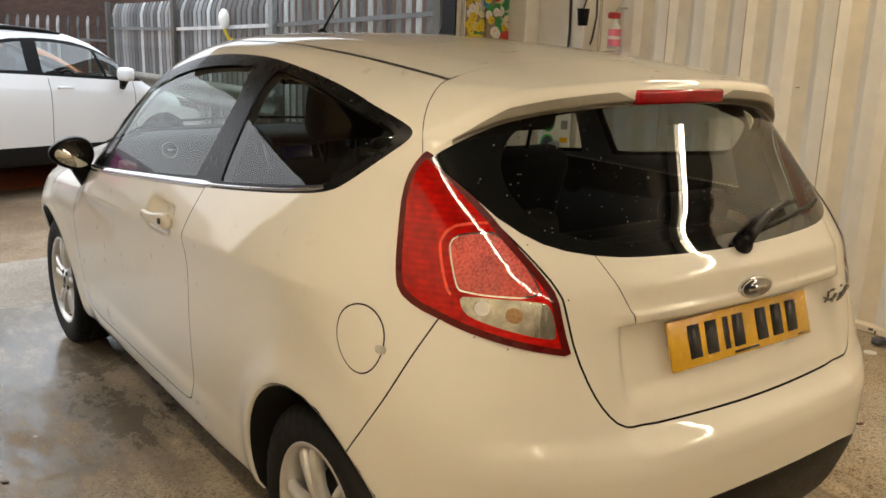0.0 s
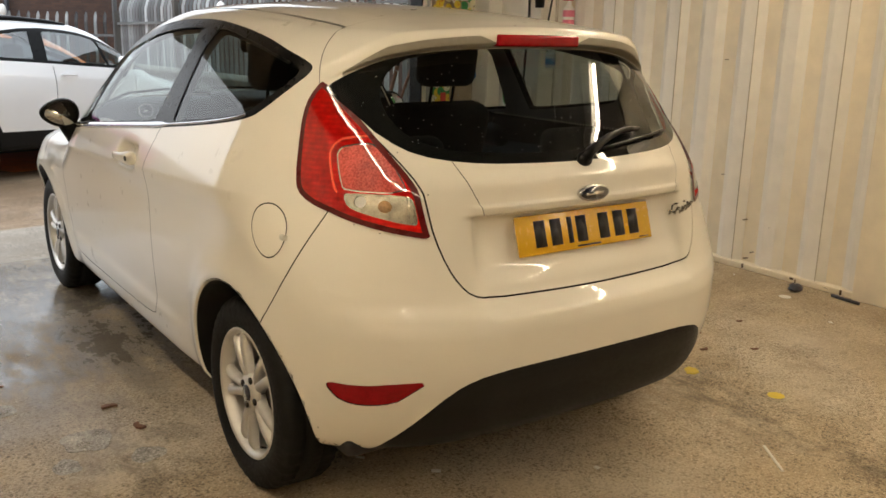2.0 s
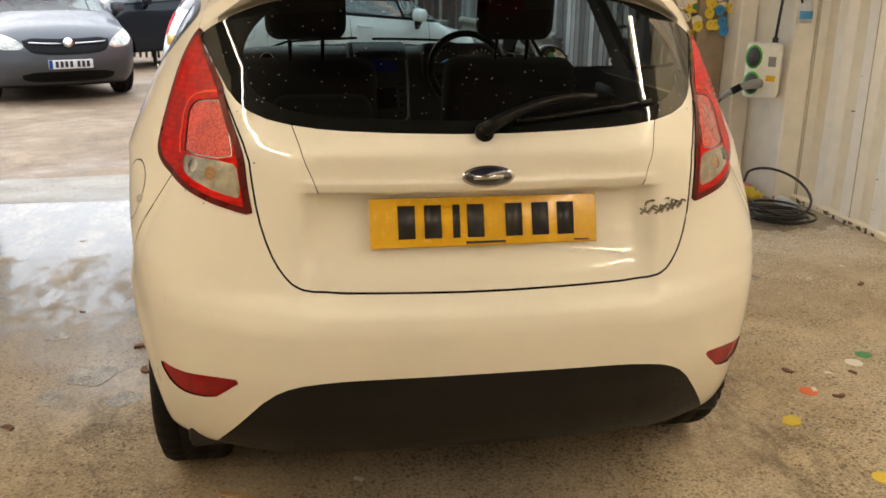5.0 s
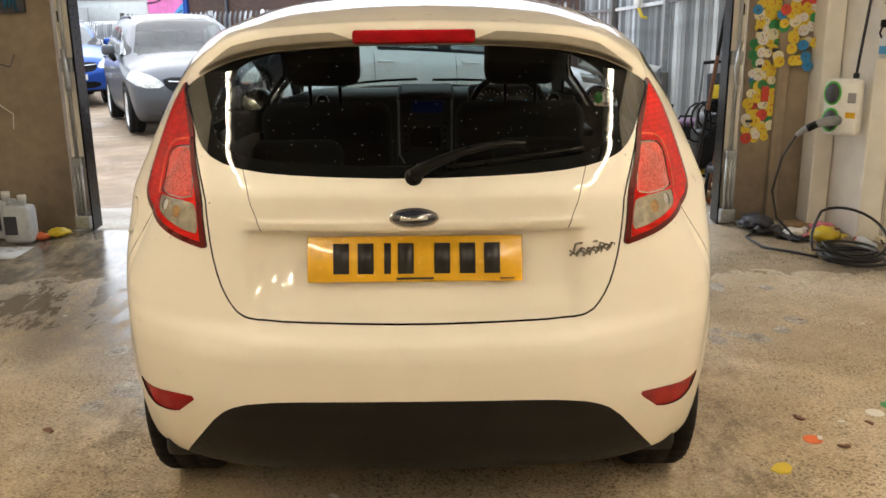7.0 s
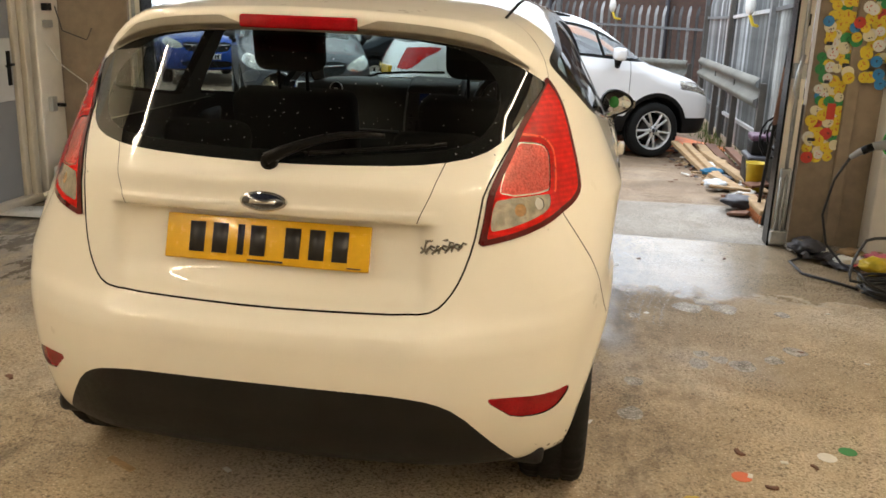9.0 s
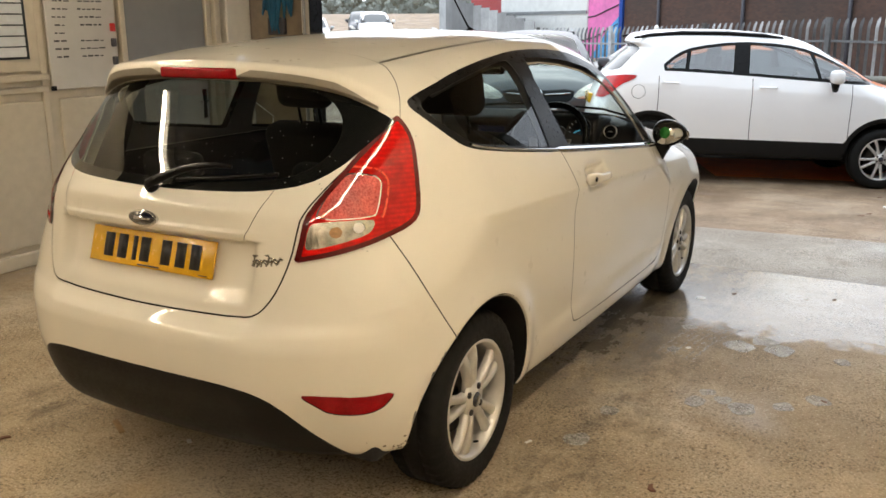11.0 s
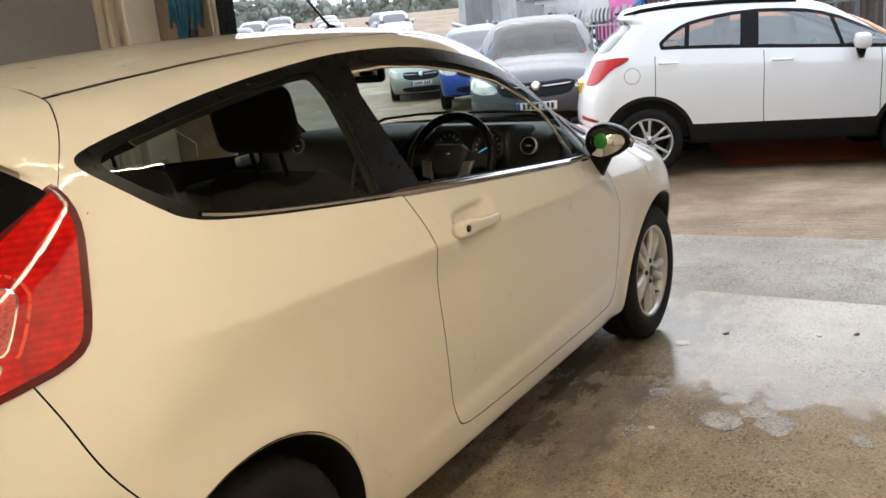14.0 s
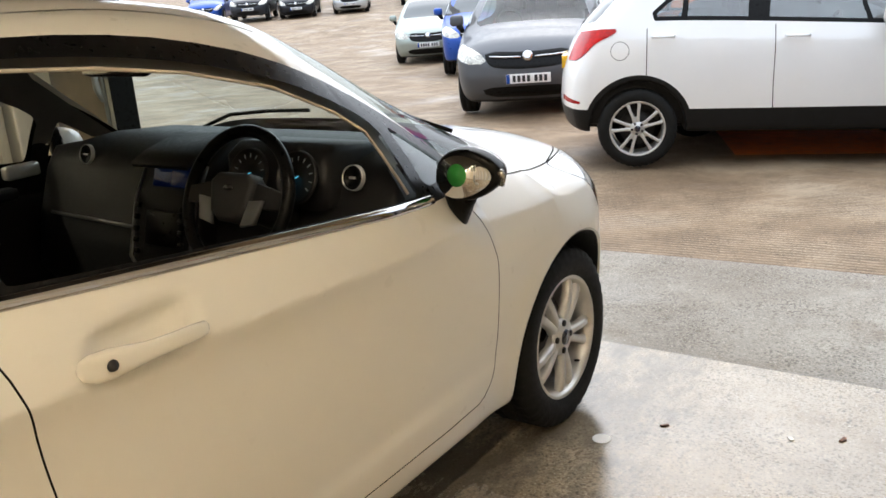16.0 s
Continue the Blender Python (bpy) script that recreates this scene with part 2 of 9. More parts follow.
def solid(field, lo, hi, cell):
    """The skin of field < 0 as vertices and triangles, from a grid of cells."""
    ax = [np.arange(a, b + cell, cell) for a, b in zip(lo, hi)]
    grid = np.stack(np.meshgrid(*ax, indexing="ij"), -1)
    val = field(grid.reshape(-1, 3)).reshape(grid.shape[:3])
    neg = val < 0
    nx, ny, nz = (s - 1 for s in val.shape)
    tot, cnt = np.zeros((nx, ny, nz, 3)), np.zeros((nx, ny, nz))
    corner = [(i, j, k) for i in (0, 1) for j in (0, 1) for k in (0, 1)]
    for c0 in corner:
        for a in range(3):
            if c0[a]:
                continue
            c1 = tuple(v + (n == a) for n, v in enumerate(c0))
            s0, s1 = (tuple(slice(v, v + m) for v, m in zip(c, (nx, ny, nz))) for c in (c0, c1))
            cross = neg[s0] != neg[s1]
            f0, f1 = val[s0], val[s1]
            t = np.where(cross, f0 / np.where(cross, f0 - f1, 1), 0)[..., None]
            tot += np.where(cross[..., None], grid[s0] * (1 - t) + grid[s1] * t, 0)
            cnt += cross
    has = cnt > 0
    index = -np.ones(has.shape, int)
    index[has] = np.arange(has.sum())
    verts = tot[has] / cnt[has][:, None]
    quads = []
    for a in range(3):
        b, c = (a + 1) % 3, (a + 2) % 3
        sl = [slice(1, -1)] * 3
        sl[a] = slice(0, -1)
        s0 = tuple(sl)
        sl[a] = slice(1, None)
        s1 = tuple(sl)
        inside, cross = neg[s0], neg[s0] != neg[s1]
        pos = np.argwhere(cross)
        off = np.ones(3, int)
        off[a] = 0
        pos = pos + off
        flip = inside[cross]

        def cellat(db, dc):
            q = pos.copy()
            q[:, b] -= db
            q[:, c] -= dc
            return index[q[:, 0], q[:, 1], q[:, 2]]
        q = np.stack([cellat(1, 1), cellat(0, 1), cellat(0, 0), cellat(1, 0)], 1)
        q[~flip] = q[~flip][:, ::-1]
        quads.append(q)
    quads = np.concatenate(quads)
    verts = onto(field, verts)
    tris = np.concatenate([quads[:, [0, 1, 2]], quads[:, [0, 2, 3]]])
    return verts, tris


def split(v, t, tag, level, where=None):
    """Cuts the triangles along level(v) = 0. Returns vertices, triangles, tags, and which triangles lie at level < 0."""
    f = level(v)
    f = np.where(np.abs(f) < 1e-6, 1e-6, f)
    s = f[t] < 0
    k = s.sum(1)
    mixed = (k > 0) & (k < 3)
    if where is not None:
        mixed &= where
    keep, cut = t[~mixed], t[mixed]
    kt, ct = tag[~mixed], tag[mixed]
    ks = (f[keep] < 0).sum(1) >= 2
    if not len(cut):
        return v, t, tag, ks
    sc = f[cut] < 0
    odd = np.where(sc.sum(1) == 1, np.argmax(sc, 1), np.argmin(sc, 1))
    r = np.arange(len(cut))
    a, b, c = cut[r, odd], cut[r, (odd + 1) % 3], cut[r, (odd + 2) % 3]
    edges = np.concatenate([np.sort(np.stack([a, b], 1), 1), np.sort(np.stack([a, c], 1), 1)])
    uniq, inv = np.unique(edges, axis=0, return_inverse=True)
    inv = inv.ravel()
    lo, hi = v[uniq[:, 0]].copy(), v[uniq[:, 1]].copy()
    flo = f[uniq[:, 0]]
    for _ in range(12):
        mid = (lo + hi) / 2
        same = (level(mid) < 0) == (flo < 0)
        lo, hi = np.where(same[:, None], mid, lo), np.where(same[:, None], hi, mid)
    base = len(v)
    v = np.concatenate([v, (lo + hi) / 2])
    ab, ac = inv[:len(cut)] + base, inv[len(cut):] + base
    t1, t2, t3 = np.stack([a, ab, ac], 1), np.stack([ab, b, c], 1), np.stack([ab, c, ac], 1)
    odd_in = sc[r, odd]
    return (v, np.concatenate([keep, t1, t2, t3]), np.concatenate([kt, ct, ct, ct]),
            np.concatenate([ks, odd_in, ~odd_in, ~odd_in]))


def skin(name, v, t, material, parent, field=None, label="", push=0.0):
    """A mesh object from some of a skin's triangles, with the field's own normals."""
    used, inv = np.unique(t, return_inverse=True)
    p, tri = v[used], inv.reshape(-1, 3)
    nrm = None
    if field is not None:
        nrm = gradient(field, p, 4e-3)
        nrm /= np.maximum(np.linalg.norm(nrm, axis=1, keepdims=True), 1e-9)
        if push:
            p = p + push * nrm
    me = bpy.data.meshes.new(name)
    me.from_pydata(p.tolist(), [], tri.tolist())
    me.shade_smooth()
    if nrm is not None:
        me.normals_split_custom_set_from_vertices((-nrm if push < -0.02 else nrm).tolist())
    for mt in material if isinstance(material, (list, tuple)) else [material]:
        me.materials.append(mt)
    ob = new(name, me)
    ob.parent = parent
    if label:
        ob["label"] = label
    return ob

# ---- building and yard materials ----


def concrete_mat(name, base, dark, pale, wet=None, ridges=0.0, tracks=False):
    """Worn concrete: mottled, speckled, stained, with wet patches that shine. wet: (start, end) along y over which the
    floor grows wet. tracks: dark blotched bands beside the car and shade painted in by its sill.
    """
    m = bpy.data.materials.new(name)
    m.use_nodes = True
    nt, b = nodes_of(m)
    big = tex(nt, "Noise", 0.9, 5, 0.6)
    midn = tex(nt, "Noise", 5.0, 6, 0.65)
    fine = tex(nt, "Noise", 70.0, 4, 0.7)
    c = ramp(nt, big, [(0.36, dark), (0.5, base), (0.64, pale)])
    c = mixc(nt, ramp(nt, midn, [(0.35, (0.0, 0, 0)), (0.75, (0.55,) * 3)]), c, tuple(x * 0.62 for x in base))
    patch = ramp(nt, tex(nt, "Noise", 2.4, 6, 0.7), [(0.36, (0.25,) * 3), (0.62, (1, 1, 1))])
    grit = mixc(nt, 1.0, ramp(nt, tex(nt, "Noise", 95.0, 4, 0.75), [(0.52, (0.0, 0, 0)), (0.57, (0.85,) * 3)]), patch, "MULTIPLY")
    c = mixc(nt, grit, c, tuple(x * 0.42 for x in dark))
    c = mixc(nt, mixc(nt, 1.0, ramp(nt, tex(nt, "Noise", 34.0, 6, 0.75), [(0.54, (0.0, 0, 0)), (0.62, (0.6,) * 3)]), patch, "MULTIPLY"), c, tuple(x * k for x, k in zip(dark, (0.58, 0.5, 0.42))))
    c = mixc(nt, ramp(nt, tex(nt, "Noise", 1.7, 8, 0.75), [(0.54, (0.0, 0, 0)), (0.68, (0.5,) * 3)]), c, tuple(x * k for x, k in zip(dark, (0.62, 0.52, 0.42))))
    c = mixc(nt, ramp(nt, tex(nt, "Noise", 110.0, 3, 0.6), [(0.60, (0.0, 0, 0)), (0.68, (0.6,) * 3)]), c, tuple(min(1, x * 1.6) for x in pale))
    for sc_, st_, edge_, tone_ in ((58.0, (1, 1.5, 1), 0.25, 0.26), (27.0, (1.3, 1, 1), 0.20, 0.32), (75.0, (1, 1, 1), 0.13, 2.2)):
        pit = ramp(nt, tex(nt, "Voronoi", sc_, stretch=st_), [(edge_ * 0.7, (0.85,) * 3), (edge_ * 1.3, (0.0, 0, 0))])
        c = mixc(nt, mixc(nt, 1.0, pit, patch, "MULTIPLY"), c, tuple(min(0.8, x * tone_) for x in dark))
    puddle = tex(nt, "Noise", 0.75, 4, 0.5)
    pf = ramp(nt, puddle, [(0.44, (0, 0, 0)), (0.60, (1, 1, 1))])
    if wet:
        tc = nt.nodes.new("ShaderNodeTexCoord")
        sep = nt.nodes.new("ShaderNodeSeparateXYZ")
        nt.links.new(tc.outputs["Object"], sep.inputs[0])
        mr = nt.nodes.new("ShaderNodeMapRange")
        mr.inputs[1].default_value, mr.inputs[2].default_value = wet
        nt.links.new(sep.outputs[1], mr.inputs[0])
        add = nt.nodes.new("ShaderNodeMath")
        add.operation = "MULTIPLY_ADD"
        nt.links.new(midn, add.inputs[0])
        add.inputs[1].default_value = 0.9
        nt.links.new(mr.outputs[0], add.inputs[2])
        wf = ramp(nt, add.outputs[0], [(0.86, (0, 0, 0)), (1.0, (1, 1, 1))])
        pf = mixc(nt, 1.0, ramp(nt, puddle, [(0.54, (0, 0, 0)), (0.70, (0.6,) * 3)]), wf, "LIGHTEN")
    c = mixc(nt, pf, c, mixc(nt, 0.18, c, (0.03, 0.027, 0.022), "MIX"))
    if tracks:
        ax = nt.nodes.new("ShaderNodeMath")
        ax.operation = "ABSOLUTE"
        nt.links.new(sep.outputs[0], ax.inputs[0])
        fx = nt.nodes.new("ShaderNodeMapRange")
        fx.inputs[1].default_value, fx.inputs[2].default_value = 0.70, 0.98
        fx2 = nt.nodes.new("ShaderNodeMapRange")
        fx2.inputs[1].default_value, fx2.inputs[2].default_value = 1.40, 1.02
        nt.links.new(ax.outputs[0], fx.inputs[0])
        nt.links.new(ax.outputs[0], fx2.inputs[0])
        blotch = ramp(nt, tex(nt, "Noise", 4.5, 9, 0.8, stretch=(1.3, 0.8, 1)), [(0.46, (0, 0, 0)), (0.60, (0.65,) * 3)])
        tf = mixc(nt, 1.0, mixc(nt, 1.0, fx.outputs[0], fx2.outputs[0], "MULTIPLY"), blotch, "MULTIPLY")
        c = mixc(nt, tf, c, (0.075, 0.062, 0.048))
        # damp gloss, with shade under the car's right sill put into the colour
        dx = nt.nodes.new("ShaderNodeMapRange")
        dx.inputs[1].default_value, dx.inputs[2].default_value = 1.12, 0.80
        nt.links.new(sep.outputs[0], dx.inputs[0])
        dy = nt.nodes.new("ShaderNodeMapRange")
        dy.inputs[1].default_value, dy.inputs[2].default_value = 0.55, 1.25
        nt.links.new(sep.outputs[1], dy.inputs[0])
        damp_shade = mixc(nt, 1.0, mixc(nt, 1.0, dx.outputs[0], dy.outputs[0], "MULTIPLY"), ramp(nt, tex(nt, "Noise", 3.2, 8, 0.75, stretch=(1.6, 0.7, 1)), [(0.40, (0, 0, 0)), (0.54, (0.8,) * 3)]), "MULTIPLY")
        c = mixc(nt, damp_shade, c, (0.11, 0.095, 0.075))
        pf = mixc(nt, 1.0, pf, damp_shade, "LIGHTEN")
    if ridges:
        wv = tex(nt, "Wave", ridges)
        wn_ = wv.node
        wn_.bands_direction = "Y"
        wn_.inputs["Distortion"].default_value, wn_.inputs["Detail"].default_value, wn_.inputs["Detail Scale"].default_value = 3.0, 4.0, 0.8
        # Shade in the valleys is painted in: colour darkens as the ridge wave falls
        c = mixc(nt, mixc(nt, 1.0, ramp(nt, wv, [(0.25, (0.9,) * 3), (0.6, (0.0,) * 3)]), patch, "MULTIPLY"), c, tuple(x * 0.5 for x in dark))
    nt.links.new(c, b.inputs["Base Color"])
    nt.links.new(mixc(nt, pf, ramp(nt, fine, [(0.3, (0.55,) * 3), (0.7, (0.8,) * 3)]), ramp(nt, midn, [(0.3, (0.14 if ridges else 0.03,) * 3), (0.7, (0.5 if ridges else 0.20,) * 3)])), b.inputs["Roughness"])
    nt.links.new(ramp(nt, pf, [(0.0, (0.22,) * 3), (1.0, (0.6,) * 3)]), b.inputs["Specular IOR Level"])
    h = mixc(nt, 0.5, fine, midn)
    if ridges:
        h = mixc(nt, 0.5, h, wv)
    bump(nt, b, h, 0.7 if ridges else 0.3, 0.006 if ridges else 0.004)
    return m


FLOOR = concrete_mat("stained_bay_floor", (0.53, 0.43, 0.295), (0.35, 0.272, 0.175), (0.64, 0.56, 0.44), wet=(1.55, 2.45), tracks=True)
APRON = concrete_mat("damp_apron_concrete", (0.33, 0.295, 0.245), (0.25, 0.215, 0.17), (0.40, 0.365, 0.31), wet=(3.5, 9.0))
YARD = concrete_mat("wet_ridged_yard_concrete", (0.34, 0.245, 0.155), (0.21, 0.14, 0.082), (0.42, 0.33, 0.23), wet=(0, 300), ridges=6.8)
CREAM = mat("cream_painted_steel", (0.80, 0.71, 0.54), 0.38, vary=0.10, scale=2.5, bump_amt=0.03, bump_scale=30)
WHITE_STEEL = mat("white_painted_steel", (0.81, 0.77, 0.69), 0.35, vary=0.09, scale=2.5, bump_amt=0.03, bump_scale=30)
JOINT = mat("shaded_sheet_joint_sealant", (0.44, 0.38, 0.28), 0.7, vary=0.2, scale=6)
DARK_GREY_PLASTIC = mat("dark_grey_plastic", (0.045, 0.047, 0.050), 0.55, vary=0.25, scale=9, bump_amt=0.08, bump_scale=90)
PURPLE_PLASTIC = mat("dull_purple_plastic", (0.10, 0.045, 0.085), 0.5, vary=0.3, scale=14)
BRISTLE = mat("worn_orange_bristle", (0.42, 0.15, 0.045), 0.8, vary=0.4, scale=30)
GRIME = mat("rusty_grime", (0.12, 0.075, 0.04), 0.8, vary=0.4, scale=25)
BROWN_PANEL = mat("dirty_brown_board", (0.27, 0.21, 0.145), 0.65, vary=0.25, scale=4, bump_amt=0.1, bump_scale=40)
GALV = mat("galvanised_steel", (0.42, 0.43, 0.43), 0.42, 0.75, vary=0.22, scale=12)
GALV_DULL = mat("weathered_galvanised_steel", (0.30, 0.31, 0.31), 0.55, 0.35, vary=0.28, scale=5)
GALV_PALE = mat("streaked_galvanised_pale", (0.35, 0.37, 0.375), 0.5, 0.2, vary=0.4, scale=6, stretch=(3, 3, 0.4))
for mt_ in (GALV_PALE, GALV_DULL):
    nt_, b_ = nodes_of(mt_)
    oi_ = nt_.nodes.new("ShaderNodeObjectInfo")
    src_ = b_.inputs["Base Color"].links[0].from_socket
    nt_.links.new(mixc(nt_, 1.0, src_, ramp(nt_, oi_.outputs["Random"], [(0.0, (0.35,) * 3), (0.5, (0.8,) * 3), (1.0, (1.9,) * 3)]), "MULTIPLY"), b_.inputs["Base Color"])
GALV_DARK = mat("dark_fence_post", (0.075, 0.07, 0.06), 0.7, vary=0.3, scale=8)
GREY_PANEL = mat("grey_door_panel", (0.24, 0.24, 0.245), 0.5, vary=0.08, scale=3)
UPVC = mat("aged_plastic_frame", (0.57, 0.515, 0.41), 0.35, vary=0.08, scale=5)
WHITEBOARD = mat("whiteboard", (0.58, 0.57, 0.54), 0.2, vary=0.05, scale=4, coat=0.4)
INK = mat("marker_ink", (0.03, 0.03, 0.035), 0.6, vary=0)
BLIND = mat("pale_blind_slat", (0.60, 0.63, 0.66), 0.5, vary=0.1)
BACK_WALL = mat("grey_back_wall", (0.20, 0.18, 0.15), 0.8, vary=0.3, scale=2)
CEILING = mat("dark_brown_ceiling", (0.05, 0.043, 0.036), 0.8, vary=0.3, scale=3)
CABLE = mat("black_cable", (0.012, 0.012, 0.012), 0.45, vary=0.1)
PLASTIC_WHITE = mat("white_plastic", (0.74, 0.73, 0.68), 0.3, vary=0.06, coat=0.3)
PLASTIC_GREEN = mat("green_plastic_ring", (0.06, 0.42, 0.04), 0.35, vary=0.08)
TRANSLUCENT = mat("cloudy_plastic_bottle", (0.55, 0.58, 0.60), 0.3, vary=0.1)
LABEL_DARK = mat("dark_label", (0.05, 0.05, 0.06), 0.5, vary=0.1)
BLUE_CLOTH = mat("blue_cloth", (0.02, 0.12, 0.22), 0.9, vary=0.4, scale=25)
PINK = mat("pink_spray_label", (0.70, 0.18, 0.26), 0.4, vary=0.1)
RED_PLASTIC = mat("red_plastic", (0.5, 0.02, 0.02), 0.4, vary=0.1)
YELLOW_PLASTIC = mat("yellow_plastic", (0.65, 0.48, 0.02), 0.4, vary=0.15)
WOOD = mat("weathered_timber", (0.36, 0.24, 0.12), 0.75, vary=0.35, scale=14, stretch=(1, 6, 6), bump_amt=0.2, bump_scale=90)
WOOD_RED = mat("red_brown_timber", (0.17, 0.08, 0.045), 0.75, vary=0.3, scale=14)
BRICK = bpy.data.materials.new("dark_brown_brick")
BRICK.use_nodes = True
nt_, b_ = nodes_of(BRICK)
bt = nt_.nodes.new("ShaderNodeTexBrick")
bt.inputs["Color1"].default_value, bt.inputs["Color2"].default_value, bt.inputs["Mortar"].default_value = (0.10, 0.052, 0.035, 1), (0.065, 0.036, 0.027, 1), (0.06, 0.05, 0.045, 1)
bt.inputs["Scale"].default_value, bt.inputs["Mortar Size"].default_value = 4.4, 0.012
tc_ = nt_.nodes.new("ShaderNodeTexCoord")
mp_ = nt_.nodes.new("ShaderNodeMapping")
mp_.inputs["Rotation"].default_value = (radians(90), 0, 0)
nt_.links.new(tc_.outputs["Object"], mp_.inputs[0])
nt_.links.new(mp_.outputs[0], bt.inputs["Vector"])
nt_.links.new(mixc(nt_, ramp(nt_, tex(nt_, "Noise", 0.6, 5), [(0.4, (0, 0, 0)), (0.7, (0.5,) * 3)]), bt.outputs[0], (0.04, 0.035, 0.03)), b_.inputs["Base Color"])
b_.inputs["Roughness"].default_value = 0.85
LORRY_WHITE = mat("dirty_white_trailer", (0.66, 0.67, 0.64), 0.5, vary=0.12, scale=1.2)
PINK_WALL = mat("pink_painted_board", (0.70, 0.17, 0.42), 0.5, vary=0.2, scale=1.5)
BLUE_WALL = mat("blue_painted_board", (0.06, 0.28, 0.55), 0.5, vary=0.3, scale=2.5)
# colour for the orange reflection painted on the ground under the white car
ORANGE_REFLECTION = mat("worn_red_ground_paint", (0.85, 0.19, 0.04), 0.5, vary=0.4, scale=5, bump_amt=0.3, bump_scale=60)
# pale grey-green: distance haze is mixed into the colour
HILL = mat("far_wooded_hill", (0.22, 0.24, 0.21), 0.95, vary=0.35, scale=0.08)
# wet prints on the floor: reflected sky is put into a pale colour
WET_SHEEN = mat("white_soap_foam", (0.58, 0.55, 0.49), 0.26, vary=0.35, scale=45, bump_amt=0.4, bump_scale=200)
nt_, b_ = nodes_of(WET_SHEEN)
nt_.links.new(ramp(nt_, mixc(nt_, 0.5, tex(nt_, "Noise", 90, 4, 0.7), tex(nt_, "Noise", 16, 4, 0.7)), [(0.34, (0.1,) * 3), (0.52, (0.8,) * 3)]), b_.inputs["Alpha"])
LAMP_ON = bpy.data.materials.new("lit_tube")
LAMP_ON.use_nodes = True
nt_, b_ = nodes_of(LAMP_ON)
b_.inputs["Emission Color"].default_value, b_.inputs["Emission Strength"].default_value = (1.0, 0.83, 0.59, 1), 74.0
STICKER_COLOURS = [mat("sticker_" + n, c, 0.45, vary=0.08, scale=30) for n, c in (("yellow", (0.72, 0.55, 0.03)), ("cream", (0.75, 0.70, 0.50)), ("white", (0.75, 0.74, 0.70)), ("green", (0.03, 0.25, 0.07)),
                   ("red", (0.55, 0.05, 0.03)), ("blue", (0.03, 0.22, 0.50)), ("orange", (0.75, 0.16, 0.04)))]
# ---- the hatchback ----
AXLE, WHEEL_Z, ZS = 2.489, 0.298, 1.0085
HB_TOP = pch([(-0.42, 1.372), (-0.34, 1.382), (-0.2, 1.403), (0.0, 1.425), (0.4, 1.453), (0.8, 1.466), (1.15, 1.461), (1.45, 1.434), (1.62, 1.393), (1.75, 1.334),
              (2.05, 1.172), (2.3, 1.042), (2.42, 0.985), (2.6, 0.955), (2.85, 0.905), (3.05, 0.83), (3.18, 0.74), (3.3, 0.60)])
HB_SIDE = pch([(0.12, 0.66), (0.18, 0.76), (0.25, 0.805), (0.32, 0.822), (0.42, 0.838), (0.55, 0.853), (0.68, 0.861), (0.80, 0.862), (0.90, 0.856), (1.0, 0.838), (1.12, 0.80), (1.3, 0.72)])
HB_REAR = pch([(0.18, -0.50), (0.26, -0.58), (0.32, -0.635), (0.40, -0.672), (0.5, -0.70), (0.6, -0.702), (0.645, -0.692), (0.67, -0.660), (0.69, -0.640), (0.72, -0.628),
               (0.77, -0.600), (0.885, -0.570), (0.899, -0.573), (0.905, -0.606), (0.928, -0.613), (0.934, -0.606), (0.985, -0.598), (1.02, -0.560), (1.10, -0.491), (1.2, -0.404), (1.30, -0.318), (1.42, -0.215)])
HB_REAR_PLAIN = pch([(0.18, -0.50), (0.26, -0.58), (0.32, -0.635), (0.40, -0.672), (0.5, -0.70), (0.6, -0.702), (0.65, -0.685), (0.69, -0.655), (0.77, -0.628),
                     (0.88, -0.605), (0.97, -0.590), (1.02, -0.560), (1.10, -0.491), (1.2, -0.404), (1.30, -0.318), (1.42, -0.215)])
HB_CORNER = pch([(0.2, 0.82), (0.30, 0.848), (0.38, 0.866), (0.48, 0.880), (0.6, 0.884), (0.75, 0.866), (0.87, 0.826), (0.95, 0.802), (1.05, 0.747), (1.2, 0.642), (1.295, 0.573), (1.42, 0.485)])
# the lower edge of the roof spoiler, which runs down beside the rear window
SPOILER_EDGE = pch([(0.0, 1.331), (0.20, 1.328), (0.35, 1.318), (0.46, 1.299), (0.56, 1.263), (0.612, 1.234), (0.66, 1.19), (0.72, 1.12)])
HB_FRONT = pch([(0.15, 3.05), (0.25, 3.18), (0.4, 3.26), (0.55, 3.28), (0.7, 3.24), (0.8, 3.14), (0.95, 2.9)])


